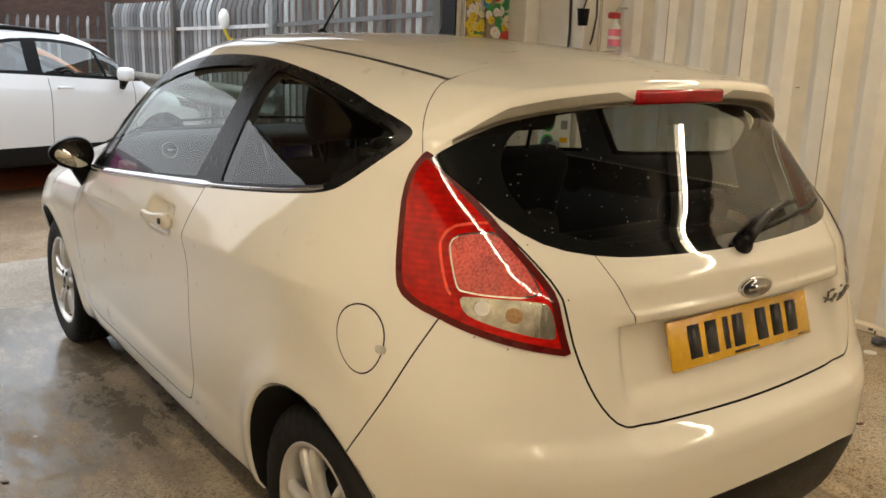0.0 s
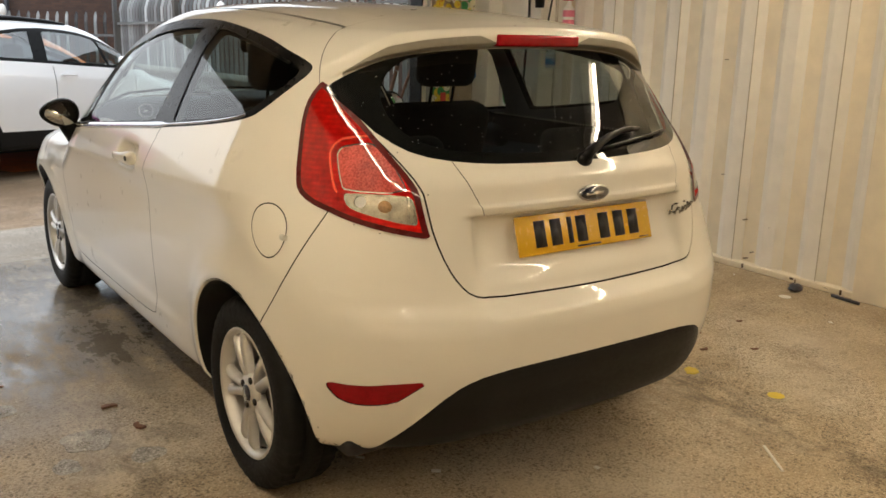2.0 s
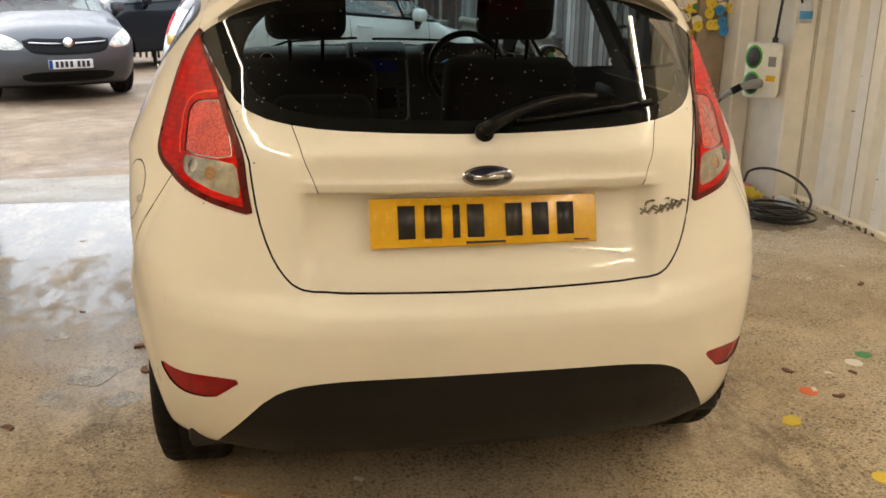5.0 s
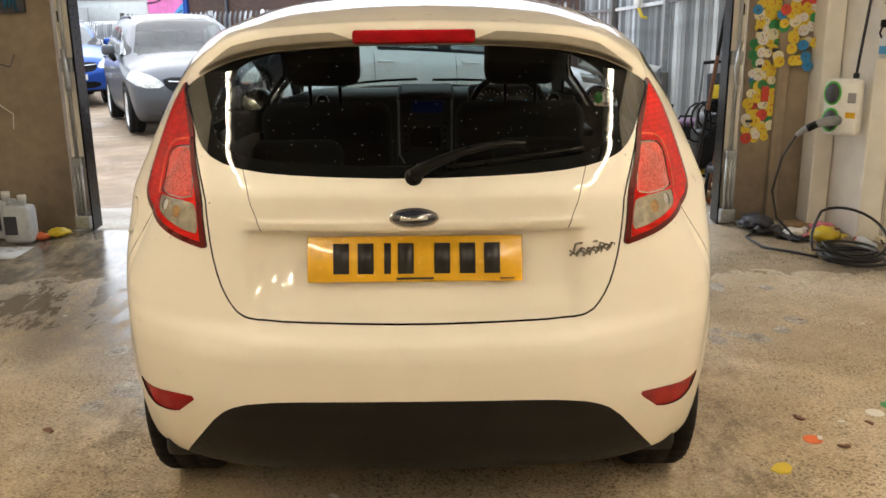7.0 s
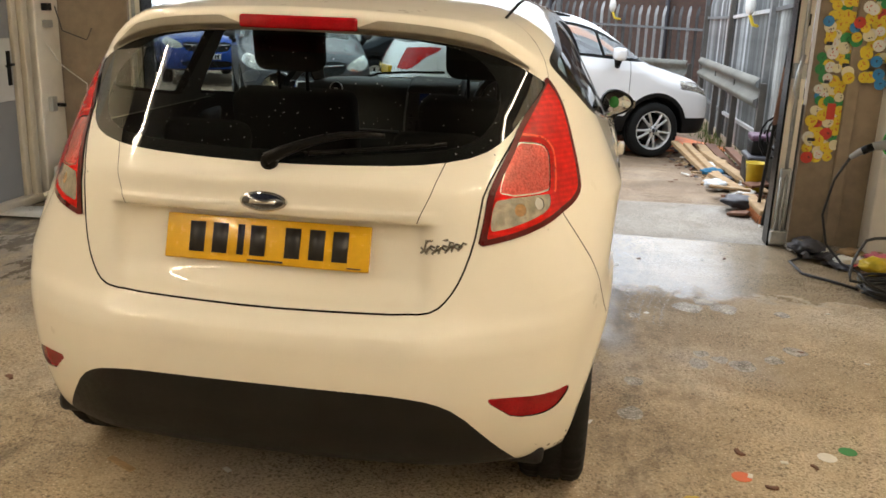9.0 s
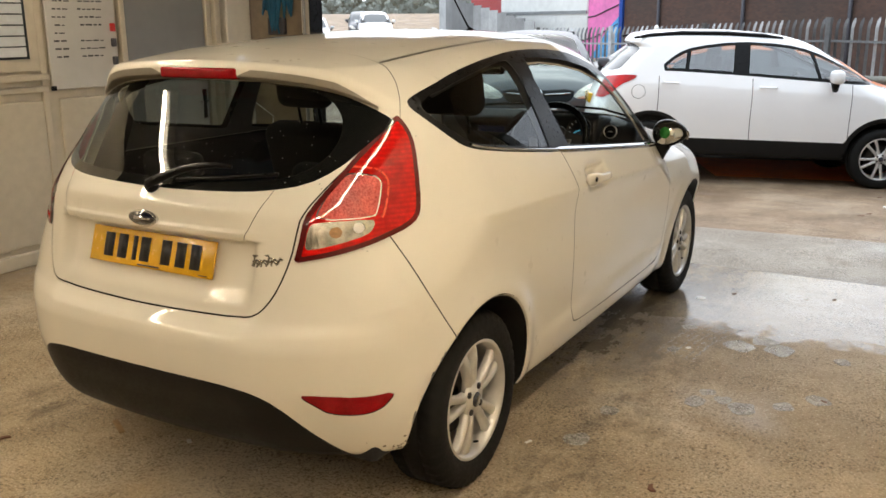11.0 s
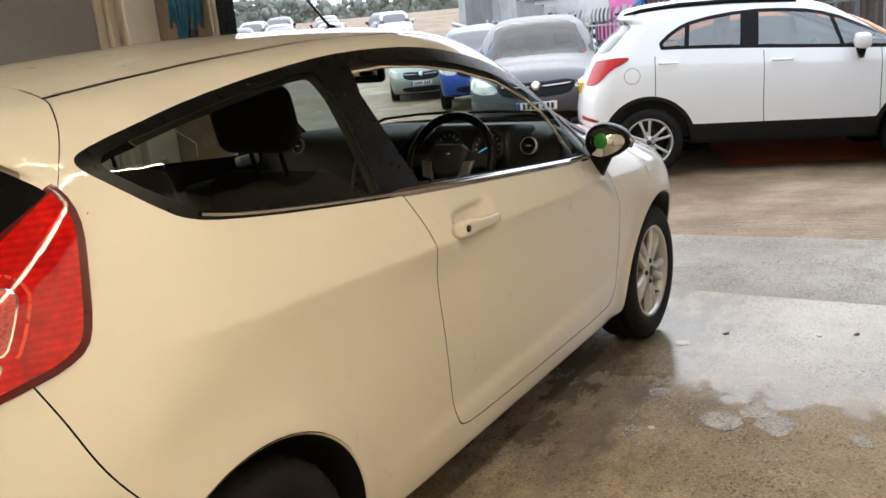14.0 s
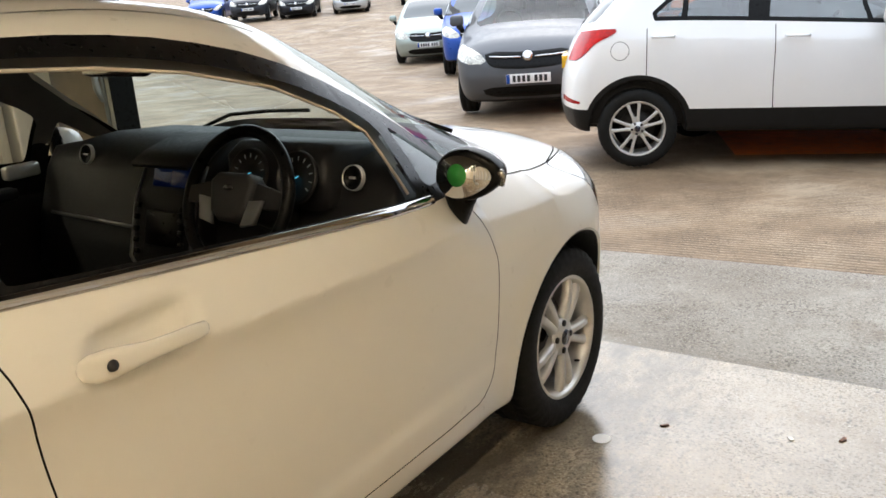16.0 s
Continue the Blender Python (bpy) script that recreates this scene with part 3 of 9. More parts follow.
def hb_field(p):
    x, y, z = np.abs(p[:, 0]), p[:, 1], p[:, 2] / ZS
    taper = 0.03 * np.clip((0.1 - y) / 0.5, 0, 2) ** 2 + 0.05 * np.clip((y - 2.2) / 0.9, 0, 2) ** 2
    # the rising crease along the flank
    zc = 0.842 + 0.048 * (1.6 - y)
    crease = 0.038 * np.exp(-np.sqrt((zc - z) ** 2 + 0.003 ** 2) / np.where(z > zc, 0.26, 0.050))
    arch = 0.0
    for y0 in (0.0, AXLE):
        r = np.hypot(y - y0, z - WHEEL_Z)
        arch = arch + 0.015 * np.exp(-((r - 0.362) / 0.055) ** 2)
    cup = 0.042 * np.exp(-((y - 0.915) / 0.098) ** 6 - ((z * ZS - 0.914) / 0.040) ** 4)
    rocker = 0.010 / (1 + np.exp((z - 0.385 - 0.02 * (y - 1.2)) / 0.010)) * np.clip((y - 0.35) / 0.3, 0, 1) * np.clip((2.15 - y) / 0.2, 0, 1)
    low = x - (HB_SIDE(z) - taper + crease - 0.018 + arch - cup + rocker)
    high = x - (0.806 - 0.53 * (z - 1.045) - 0.10 * (z - 1.045) ** 2 * np.sign(z - 1.045) - 1.3 * taper - 0.13 * np.clip((0.05 - y) / 0.4, 0, 1) ** 1.5)
    side = rmax(low, high * 0.9, 0.05)
    top = z - (HB_TOP(y) - 0.13 * x * x - (0.5 + 0.85 * np.clip((y - 1.15) / 0.5, 0, 1) * np.clip((2.4 - y) / 0.35, 0, 1)) * np.clip(x - 0.35, 0, 1) ** 2)
    front_wall = y - (HB_FRONT(z) - 0.16 * x * x - 0.25 * x ** 4)
    fade = 1 / (1 + np.exp(-np.clip((x - 0.392) / 0.010, -40, 40)))
    rear_c = HB_REAR(z) * (1 - fade) + HB_REAR_PLAIN(z) * fade
    lip = np.clip((z - SPOILER_EDGE(x)) / 0.016 + 0.5, 0, 1)
    lip = lip * lip * (3 - 2 * lip)
    fin = 0.022 * np.clip((0.625 - x) / 0.10, 0, 1)
    rear_c = rear_c + (np.minimum(-0.347, rear_c - fin) - rear_c) * lip * np.clip((0.64 - x) / 0.05, 0, 1)
    rear_wall = rear_c + 0.13 * x * x + 0.10 * x ** 4 - y
    hc = HB_CORNER(z)
    corner = 0.759 * x - 0.651 * y - hc - (np.maximum(0.616, hc + 0.010) - hc) * lip * np.clip((0.66 - x) / 0.04, 0, 1)
    fcorner = 0.797 * x + 0.603 * y - 2.325
    f = rmax(side, top * 0.92, 0.07 + 0.05 * np.clip(y - 2.2, 0, 1))
    ends = rmax(rear_wall * 0.85, corner, 0.16)
    f = rmax(f, ends, 0.022 + 0.10 * np.clip((1.28 - z) / 0.3, 0, 1))
    f = rmax(f, rmax(front_wall, fcorner, 0.2), 0.08)
    f = rmax(f, 0.205 + 0.05 * np.clip((-0.24 - y) / 0.12, 0, 1) - z, 0.03)
    for y0 in (0.0, AXLE):
        r = np.hypot(y - y0, z - WHEEL_Z)
        f = rmax(f, -np.maximum(r - 0.346, 0.52 - x), 0.008)
    return f


def outline(points, rounds=2, closed=True):
    """Rounds the corners of a 2D outline by cutting them off."""
    p = np.array(points, float)
    for _ in range(rounds):
        q = np.roll(p, -1, 0)
        p = np.stack([0.75 * p + 0.25 * q, 0.25 * p + 0.75 * q], 1).reshape(-1, 2)
    return p


def inside(points, rounds=2):
    """The distance to an outline, below zero inside it."""
    p = outline(points, rounds)
    q = np.roll(p, -1, 0)

    def level(c):
        best, odd = np.full(len(c), 9.0), np.zeros(len(c), bool)
        for a, b in zip(p, q):
            d = b - a
            k = np.clip(((c - a) @ d) / max(d @ d, 1e-12), 0, 1)
            best = np.minimum(best, np.hypot(*(c - a - k[:, None] * d).T))
            odd ^= ((a[1] > c[:, 1]) != (b[1] > c[:, 1])) & (c[:, 0] < (b[0] - a[0]) * (c[:, 1] - a[1]) / (b[1] - a[1] + 1e-15) + a[0])
        return np.where(odd, -best, best)
    return level


def side_of(v):
    return v[:, 1:3]


def rear_of(v):
    return np.stack([np.abs(v[:, 0]), v[:, 2]], 1)


def top_of(v):
    return np.stack([np.abs(v[:, 0]), v[:, 1]], 1)


def turn_of(v):
    """The way round the tail, in units close to metres, and the height."""
    return np.stack([0.8 * np.arctan2(np.abs(v[:, 0]), 0.3 - v[:, 1]), v[:, 2]], 1)


def deg(a, z):
    return (0.8 * radians(a), z)


class Shell:
    """A skin whose triangles carry the name of the panel they belong to."""

    def __init__(self, field, lo, hi, cell, zs=1.0):
        self.field, self.scale = field, np.array([1, 1, 1 / zs])
        self.v, self.t = solid(field, lo, hi, cell)
        self.names = ["body"]
        self.tag = np.zeros(len(self.t), int)

    def refine(self, near):
        """Halves the edges of the skin where near() holds and lays the new points on the field."""
        t, n = self.t, len(self.v)
        hot = near(self.v * self.scale)
        e = np.sort(np.stack([t, np.roll(t, -1, 1)], 2), 2)
        uniq, inv = np.unique(e[..., 0] * n + e[..., 1], return_inverse=True)
        a, b = uniq // n, uniq % n
        cut = hot[a] & hot[b]
        fresh = np.full(len(uniq), -1)
        fresh[cut] = n + np.arange(cut.sum())
        self.v = np.concatenate([self.v, onto(self.field, (self.v[a[cut]] + self.v[b[cut]]) / 2)])
        m = fresh[inv.reshape(-1, 3)]
        k = (m >= 0).sum(1)
        out = [t[k == 0]]
        q, h = t[k == 3], m[k == 3]
        out += [np.stack(c, 1) for c in ((q[:, 0], h[:, 0], h[:, 2]), (h[:, 0], q[:, 1], h[:, 1]), (h[:, 2], h[:, 1], q[:, 2]), (h[:, 0], h[:, 1], h[:, 2]))]
        for r in range(3):
            q, h = np.roll(t, -r, 1), np.roll(m, -r, 1)
            one = (k == 1) & (h[:, 0] >= 0)
            out += [np.stack(c, 1) for c in ((q[one, 0], h[one, 0], q[one, 2]), (h[one, 0], q[one, 1], q[one, 2]))]
            two = (k == 2) & (h[:, 2] < 0)
            out += [np.stack(c, 1) for c in ((h[two, 0], q[two, 1], h[two, 1]), (q[two, 0], h[two, 0], h[two, 1]), (q[two, 0], h[two, 1], q[two, 2]))]
        self.t = np.concatenate(out)
        self.tag = np.zeros(len(self.t), int)

    def carve(self, name, level, only=("body",), near=None):
        if name not in self.names:
            self.names.append(name)
        mid = self.v[self.t].mean(1) * self.scale
        ok = np.isin(self.tag, [self.names.index(n) for n in only if n in self.names])
        if near is not None:
            ok &= near(mid)
        rest_t, rest_tag = self.t[~ok], self.tag[~ok]
        used = np.unique(self.t[ok])
        full = np.full(len(self.v), 1.0)

        def lv(p):
            if len(p) == len(full):
                full[used] = level(p[used] * self.scale)
                return full
            return level(p * self.scale)
        self.v, t, tag, isin = split(self.v, self.t[ok], self.tag[ok], lv)
        tag = np.where(isin, self.names.index(name), tag)
        self.t, self.tag = np.concatenate([rest_t, t]), np.concatenate([rest_tag, tag])

    def seam(self, level, wide, near, only=("body",), name="panel_gap"):
        """A gap of a set width to both sides of level = 0: cut at one edge, then at the other."""
        self.carve("_in", lambda v: level(v) - wide, only, near)
        self.carve(name, lambda v: -wide - level(v), ("_in",), near)
        self.tag[self.tag == self.names.index("_in")] = self.names.index(only[0])

    def piece(self, name, side=0):
        t = self.t[self.tag == self.names.index(name)] if name in self.names else self.t[:0]
        if side:
            t = t[self.v[t].mean(1)[:, 0] * side > 0]
        return t


# dark reds, clear lens and indicator pieces of the lamps
LENS_RED = mat("red_lamp_lens", (0.50, 0.006, 0.004), 0.4, vary=0.5, scale=14, coat=0.6, spec=0.0)
LENS_GUIDE = mat("bright_red_light_guide", (0.85, 0.07, 0.03), 0.25, vary=0.2, scale=40, coat=0.6, spec=0.1)
LENS_BORDER = mat("dark_red_lamp_edge", (0.09, 0.002, 0.002), 0.3, vary=0.1, coat=0.25, spec=0.15)
LENS_PATCH = mat("ribbed_red_lens", (0.50, 0.055, 0.042), 0.28, vary=0.5, scale=60, coat=0.8, spec=0.2)
AMBER = mat("amber_bulb", (0.36, 0.20, 0.08), 0.2, vary=0.3, scale=60, coat=0.8)
LENS_CLEAR = mat("clear_lamp_lens", (0.40, 0.38, 0.33), 0.14, 0.75, vary=0.6, scale=16, coat=1.0)
for mt, sc, st in ((LENS_PATCH, 130, (0.1, 0.1, 1)), (LENS_CLEAR, 60, (1, 1, 0.3))):
    nt_, b_ = nodes_of(mt)
    bump(nt_, b_, tex(nt_, "Wave" if mt is not LENS_CLEAR else "Noise", sc * 0.16 if mt is not LENS_CLEAR else sc, stretch=(0.2, 0.2, 3) if mt is not LENS_CLEAR else st), 0.35, 0.004)
nt_, b_ = nodes_of(LENS_RED)
wv_ = tex(nt_, "Wave", 24.0)
wv_.node.bands_direction = "Z"
wv_.node.inputs["Distortion"].default_value = 1.2
src_ = b_.inputs["Base Color"].links[0].from_socket
nt_.links.new(mixc(nt_, ramp(nt_, wv_, [(0.3, (0.0,) * 3), (0.75, (0.30,) * 3)]), src_, (0.22, 0.002, 0.002)), b_.inputs["Base Color"])
# white bodywork in shade, painted as a grey of its own
SPOILER_SHADE = mat("grey_spoiler_underside", (0.26, 0.24, 0.20), 0.5, vary=0.1, scale=20)
REFLECTOR = mat("red_reflector", (0.30, 0.004, 0.008), 0.3, vary=0.25, scale=80, coat=0.7, spec=0.0)
PLATE_YELLOW = mat("yellow_number_plate", (0.72, 0.42, 0.015), 0.25, vary=0.06, scale=20, coat=0.6)
PLATE_WHITE = mat("white_number_plate", (0.75, 0.75, 0.74), 0.25, vary=0.05, coat=0.6)
PLATE_INK = mat("plate_ink", (0.015, 0.015, 0.017), 0.35, vary=0)
BADGE_BLUE = mat("dark_blue_enamel", (0.012, 0.016, 0.035), 0.1, vary=0, coat=1.0)
GLASS_BLACK = mat("black_glass_edge", (0.006, 0.007, 0.007), 0.02, vary=0, spec=0.35)
MUD = mat("dried_mud", (0.07, 0.05, 0.032), 0.9, vary=0.3)
DROP = mat("water_drop", (0.22, 0.23, 0.23), 0.04, 0.1, vary=0, coat=1.0)
MIRROR = mat("mirror_glass", (0.82, 0.84, 0.84), 0.01, 1.0, vary=0)
PLASTIC_PALE = mat("white_pen", (0.6, 0.6, 0.55), 0.6, vary=0)
GREEN_DOT = mat("green_sticker", (0.02, 0.22, 0.03), 0.6, vary=0.1)
SCREEN_BLUE = mat("unlit_blue_screen", (0.006, 0.012, 0.045), 0.12, vary=0)
nt_, b_ = nodes_of(SCREEN_BLUE)
b_.inputs["Emission Color"].default_value, b_.inputs["Emission Strength"].default_value = (0.02, 0.06, 0.3, 1), 0.02

hatch = thing("hatchback_car", "white three-door hatchback car, driver's window down, parked on wet concrete", "car")
sh = Shell(hb_field, (-0.92, -0.78, 0.1), (0.92, 3.36, 1.52), 0.0165, ZS)
sh.refine(lambda v: (v[:, 1] < -0.1) & (v[:, 2] > 0.56) | (np.abs(v[:, 2] - 0.825 - 0.048 * (1.6 - v[:, 1])) < 0.05) & (np.abs(v[:, 0]) > 0.6))
sh.refine(lambda v: (v[:, 1] < -0.12) & ((np.abs(v[:, 2] - SPOILER_EDGE(np.abs(v[:, 0]))) < 0.030) & (v[:, 2] > 1.2) | (np.abs(v[:, 2] - 0.915) < 0.035) & (np.abs(v[:, 0]) < 0.44)))


def flank(m):
    return (np.abs(m[:, 0]) > 0.5) & (m[:, 2] > 0.86) & (m[:, 1] > -0.25) & (m[:, 1] < 2.3)


def tail(m):
    return m[:, 1] < 0.0


DLO = [(-0.138, 1.262), (-0.118, 1.275), (-0.04, 1.296), (0.11, 1.325), (0.29, 1.350), (0.48, 1.370), (0.70, 1.387), (0.90, 1.388), (1.08, 1.380), (1.27, 1.354), (1.48, 1.299), (1.71, 1.195),
       (1.89, 1.086), (2.01, 1.003), (2.10, 0.925), (2.02, 0.900), (1.71, 0.922), (1.07, 0.984), (0.63, 1.029), (0.29, 1.070), (0.09, 1.100), (0.01, 1.118), (-0.03, 1.140), (-0.115, 1.222), (-0.137, 1.246)]
Q_GLASS = [(-0.105, 1.258), (-0.02, 1.281), (0.17, 1.311), (0.40, 1.341), (0.585, 1.360), (0.602, 1.348), (0.580, 1.062), (0.562, 1.055), (0.30, 1.090), (0.08, 1.120), (0.02, 1.137), (-0.085, 1.222)]
D_GLASS = [(0.690, 1.360), (0.90, 1.356), (1.08, 1.340), (1.26, 1.310), (1.47, 1.252), (1.65, 1.168), (1.735, 1.110), (1.735, 1.05), (1.735, 0.955), (1.72, 0.944), (1.30, 0.985), (0.76, 1.042), (0.735, 1.050)]
V_GLASS = [(1.795, 1.090), (1.81, 1.090), (2.02, 0.955), (2.01, 0.938), (1.80, 0.950), (1.79, 0.960)]
sh.carve("arch_well", lambda v: np.minimum(np.hypot(v[:, 1], v[:, 2] - WHEEL_Z / ZS), np.hypot(v[:, 1] - AXLE, v[:, 2] - WHEEL_Z / ZS)) - 0.358, near=lambda m: m[:, 2] < 0.75)
sh.carve("window_trim", lambda v: inside(DLO, 1)(side_of(v)), near=flank)
belt = pch([(-0.2, 1.27), (-0.12, 1.245), (-0.03, 1.158), (0.02, 1.133), (0.10, 1.114), (0.29, 1.085), (0.63, 1.044), (1.07, 0.999), (1.71, 0.937), (2.1, 0.90)])
sh.carve("chrome_strip", lambda v: v[:, 2] - belt(v[:, 1]), only=("window_trim",), near=lambda m: flank(m) & (m[:, 1] < 1.78))
sh.carve("quarter_glass", lambda v: inside(Q_GLASS, 2)(side_of(v)), only=("window_trim",), near=flank)
sh.carve("door_glass", lambda v: inside(D_GLASS, 1)(side_of(v)), only=("window_trim", "chrome_strip"), near=flank)
sh.carve("quarterlight", lambda v: inside(V_GLASS, 1)(side_of(v)), only=("window_trim",), near=flank)
R_GLASS = [(0.0, 1.344), (0.20, 1.341), (0.35, 1.332), (0.46, 1.314), (0.56, 1.275), (0.612, 1.238), (0.6285, 1.214), (0.622, 1.196), (0.592, 1.148), (0.555, 1.090), (0.50, 1.054), (0.40, 1.037), (0.26, 1.028), (0.0, 1.022)]
R_GLASS = R_GLASS + [(-x, z) for x, z in R_GLASS[-2:0:-1]]
sh.carve("rear_screen", lambda v: np.maximum(inside(R_GLASS, 1)(v[:, [0, 2]]), v[:, 2] - SPOILER_EDGE(np.abs(v[:, 0])) + 0.0085), near=tail)
R_CLEAR = [(0.0, 1.329), (0.38, 1.308), (0.48, 1.262), (0.53, 1.19), (0.52, 1.12), (0.47, 1.078), (0.36, 1.058), (0.0, 1.046)]
R_CLEAR = R_CLEAR + [(-x, z) for x, z in R_CLEAR[-2:0:-1]]
sh.carve("rear_glass", lambda v: inside(R_CLEAR, 2)(v[:, [0, 2]]), only=("rear_screen",))
# band below the spoiler's lip that carries the painted shade
sh.carve("spoiler_insert", lambda v: np.maximum.reduce([SPOILER_EDGE(np.abs(v[:, 0])) - 0.0085 - v[:, 2], v[:, 2] - SPOILER_EDGE(np.abs(v[:, 0])) - 0.030 * np.clip((0.60 - np.abs(v[:, 0])) / 0.12, 0, 1) + 0.018 * np.clip((0.21 - np.abs(v[:, 0])) / 0.05, 0, 1), np.abs(v[:, 0]) - 0.585]), near=lambda m: (m[:, 1] < -0.2) & (m[:, 2] > 1.22))
W_SCREEN = [(0.0, 1.665), (0.35, 1.655), (0.545, 1.625), (0.60, 1.70), (0.685, 2.10), (0.70, 2.26), (0.60, 2.30), (0.35, 2.36), (0.0, 2.38)]
W_SCREEN = W_SCREEN + [(-x, z) for x, z in W_SCREEN[-2:0:-1]]
sh.carve("windscreen", lambda v: inside(W_SCREEN, 1)(v[:, :2]), near=lambda m: (m[:, 2] > 0.95) & (m[:, 1] > 1.4))
LAMP = [deg(52.5, 1.228), deg(54.4, 1.190), deg(55.1, 1.144), deg(54.7, 1.070), deg(54.1, 0.985), deg(53.2, 0.947), deg(50.6, 0.922), deg(47.0, 0.904), deg(42.8, 0.887), deg(38.3, 0.871), deg(34.4, 0.859),
        deg(31.0, 0.850), deg(31.6, 0.880), deg(32.2, 0.918), deg(32.9, 0.970), deg(34.4, 1.002), deg(36.2, 1.032), deg(39.0, 1.073), deg(42.0, 1.117), deg(45.3, 1.156), deg(48.8, 1.196), deg(51.6, 1.224)]
PATCH = [deg(39.6, 1.078), deg(45.4, 1.070), deg(46.7, 1.055), deg(46.6, 1.035), deg(45.4, 0.975), deg(44.6, 0.963), deg(34.9, 0.966), deg(35.6, 0.995)]
CLEAR = [deg(34.6, 0.960), deg(44.4, 0.957), deg(44.8, 0.945), deg(44.0, 0.924), deg(42.0, 0.912), deg(33.6, 0.884), deg(32.9, 0.890), deg(33.6, 0.945)]
sh.carve("lamp_edge", lambda v: inside(LAMP, 1)(turn_of(v)), near=tail)
sh.carve("lamp_red", lambda v: inside(LAMP, 1)(turn_of(v)) + 0.0135, only=("lamp_edge",))
sh.carve("lamp_rim", lambda v: inside(PATCH, 1)(turn_of(v)) - 0.0035, only=("lamp_red",))
sh.carve("lamp_patch", lambda v: inside(PATCH, 1)(turn_of(v)), only=("lamp_rim",))
sh.carve("lamp_guide", lambda v: np.maximum(np.abs(inside(PATCH, 1)(turn_of(v)) - 0.020) - 0.0028, deg(43.5, 0)[0] - turn_of(v)[:, 0] - 0.5 * (v[:, 2] - 1.02)), only=("lamp_red",))
sh.carve("lamp_clear", lambda v: inside(CLEAR, 1)(turn_of(v)), only=("lamp_red", "lamp_rim", "lamp_edge", "lamp_guide"))
for nm_, c_, r_ in (("lamp_amber", deg(38.0, 0.930), 0.015), ("lamp_bulb", deg(41.9, 0.938), 0.014)):
    ring_ = [(c_[0] + r_ * math.cos(k * math.tau / 16), c_[1] + r_ * math.sin(k * math.tau / 16)) for k in range(16)]
    sh.carve(nm_, lambda v, q=ring_: inside(q, 1)(turn_of(v)), only=("lamp_clear",))
REFL = [deg(30.9, 0.491), deg(35.2, 0.486), deg(41.3, 0.474), deg(46.8, 0.474), deg(45.0, 0.435), deg(43.4, 0.420), deg(40.8, 0.414), deg(36.0, 0.424), deg(34.0, 0.450)]
sh.carve("fog_reflector", lambda v: inside(REFL, 1)(turn_of(v)), near=tail)
DIFF = [(0.0, 0.513), (0.25, 0.510), (0.36, 0.505), (0.435, 0.491), (0.492, 0.457), (0.56, 0.37), (0.63, 0.275), (0.72, 0.10), (0.0, 0.10)]
DIFF = DIFF + [(-x, z) for x, z in DIFF[-2:0:-1]]
sh.carve("valance", lambda v: inside(DIFF, 1)(v[:, [0, 2]]), near=lambda m: m[:, 1] < -0.2)
sh.carve("underside", lambda v: v[:, 2] - 0.228, near=lambda m: m[:, 2] < 0.28)
HEADLAMP = [(0.692, 2.600), (0.725, 2.625), (0.775, 2.70), (0.82, 2.80), (0.84, 2.95), (0.80, 3.10), (0.60, 3.20), (0.52, 3.12), (0.56, 2.96), (0.62, 2.83), (0.66, 2.71)]
sh.seam(lambda v: inside(HEADLAMP, 1)(top_of(v)), 0.0025, lambda m: (m[:, 1] > 2.4) & (m[:, 2] > 0.64), name="lamp_gap")
sh.carve("headlamp", lambda v: np.maximum(inside(HEADLAMP, 1)(top_of(v)), 0.66 - v[:, 2]), near=lambda m: m[:, 1] > 2.4)
sh.carve("grille", lambda v: inside([(-0.45, 0.62), (0.45, 0.62), (0.52, 0.42), (0.40, 0.27), (-0.40, 0.27), (-0.52, 0.42)], 1)(v[:, [0, 2]]), near=lambda m: m[:, 1] > 2.8)

# panel gaps, then the panels between them
DOOR = [(0.640, 1.06), (0.672, 0.985), (0.695, 0.911), (0.717, 0.742), (0.745, 0.55), (0.768, 0.430), (0.790, 0.352), (0.825, 0.318), (0.95, 0.309), (1.38, 0.303), (1.92, 0.305), (1.99, 0.335), (2.028, 0.42),
        (2.034, 0.60), (2.027, 0.747), (1.995, 0.83), (1.94, 0.90), (1.85, 0.98), (1.4, 1.15), (0.8, 1.15)]
GATE = [(0.0, 0.686), (0.18, 0.688), (0.37, 0.691), (0.425, 0.705), (0.455, 0.735), (0.480, 0.78), (0.502, 0.853), (0.512, 0.93), (0.516, 0.975), (0.56, 1.07), (0.60, 1.15), (0.64, 1.215), (0.72, 1.30), (0.72, 1.6), (0, 1.6)]
GATE = GATE + [(-x, z) for x, z in GATE[-2:0:-1]]
SPLIT = [deg(47.0, 0.915), deg(49.9, 0.837), deg(53.1, 0.737), deg(56.2, 0.653), deg(58.4, 0.595), deg(62, 0.50)]
seam_turn = pch([(z, a) for a, z in SPLIT[::-1]])
gate_top = pch([(0.0, -0.070), (0.3, -0.074), (0.507, -0.086), (0.572, -0.113), (0.616, -0.150), (0.645, -0.20), (0.66, -0.26)])
ledge_x = pch([(0.90, 0.367), (0.935, 0.380), (0.972, 0.396), (1.0, 0.405), (1.04, 0.420)])
seal_x = pch([(-0.1, 0.503), (0.17, 0.500), (0.5, 0.492), (0.9, 0.485), (1.3, 0.49), (1.6, 0.512)])
FLAP = (-0.212, 0.842)
HOOD = [(0.0, 2.36), (0.55, 2.27), (0.69, 2.17), (0.725, 2.18), (0.728, 2.30), (0.712, 2.45), (0.692, 2.60), (0.655, 2.70), (0.60, 2.84), (0.50, 3.0), (0.3, 3.16), (0.0, 3.21)]
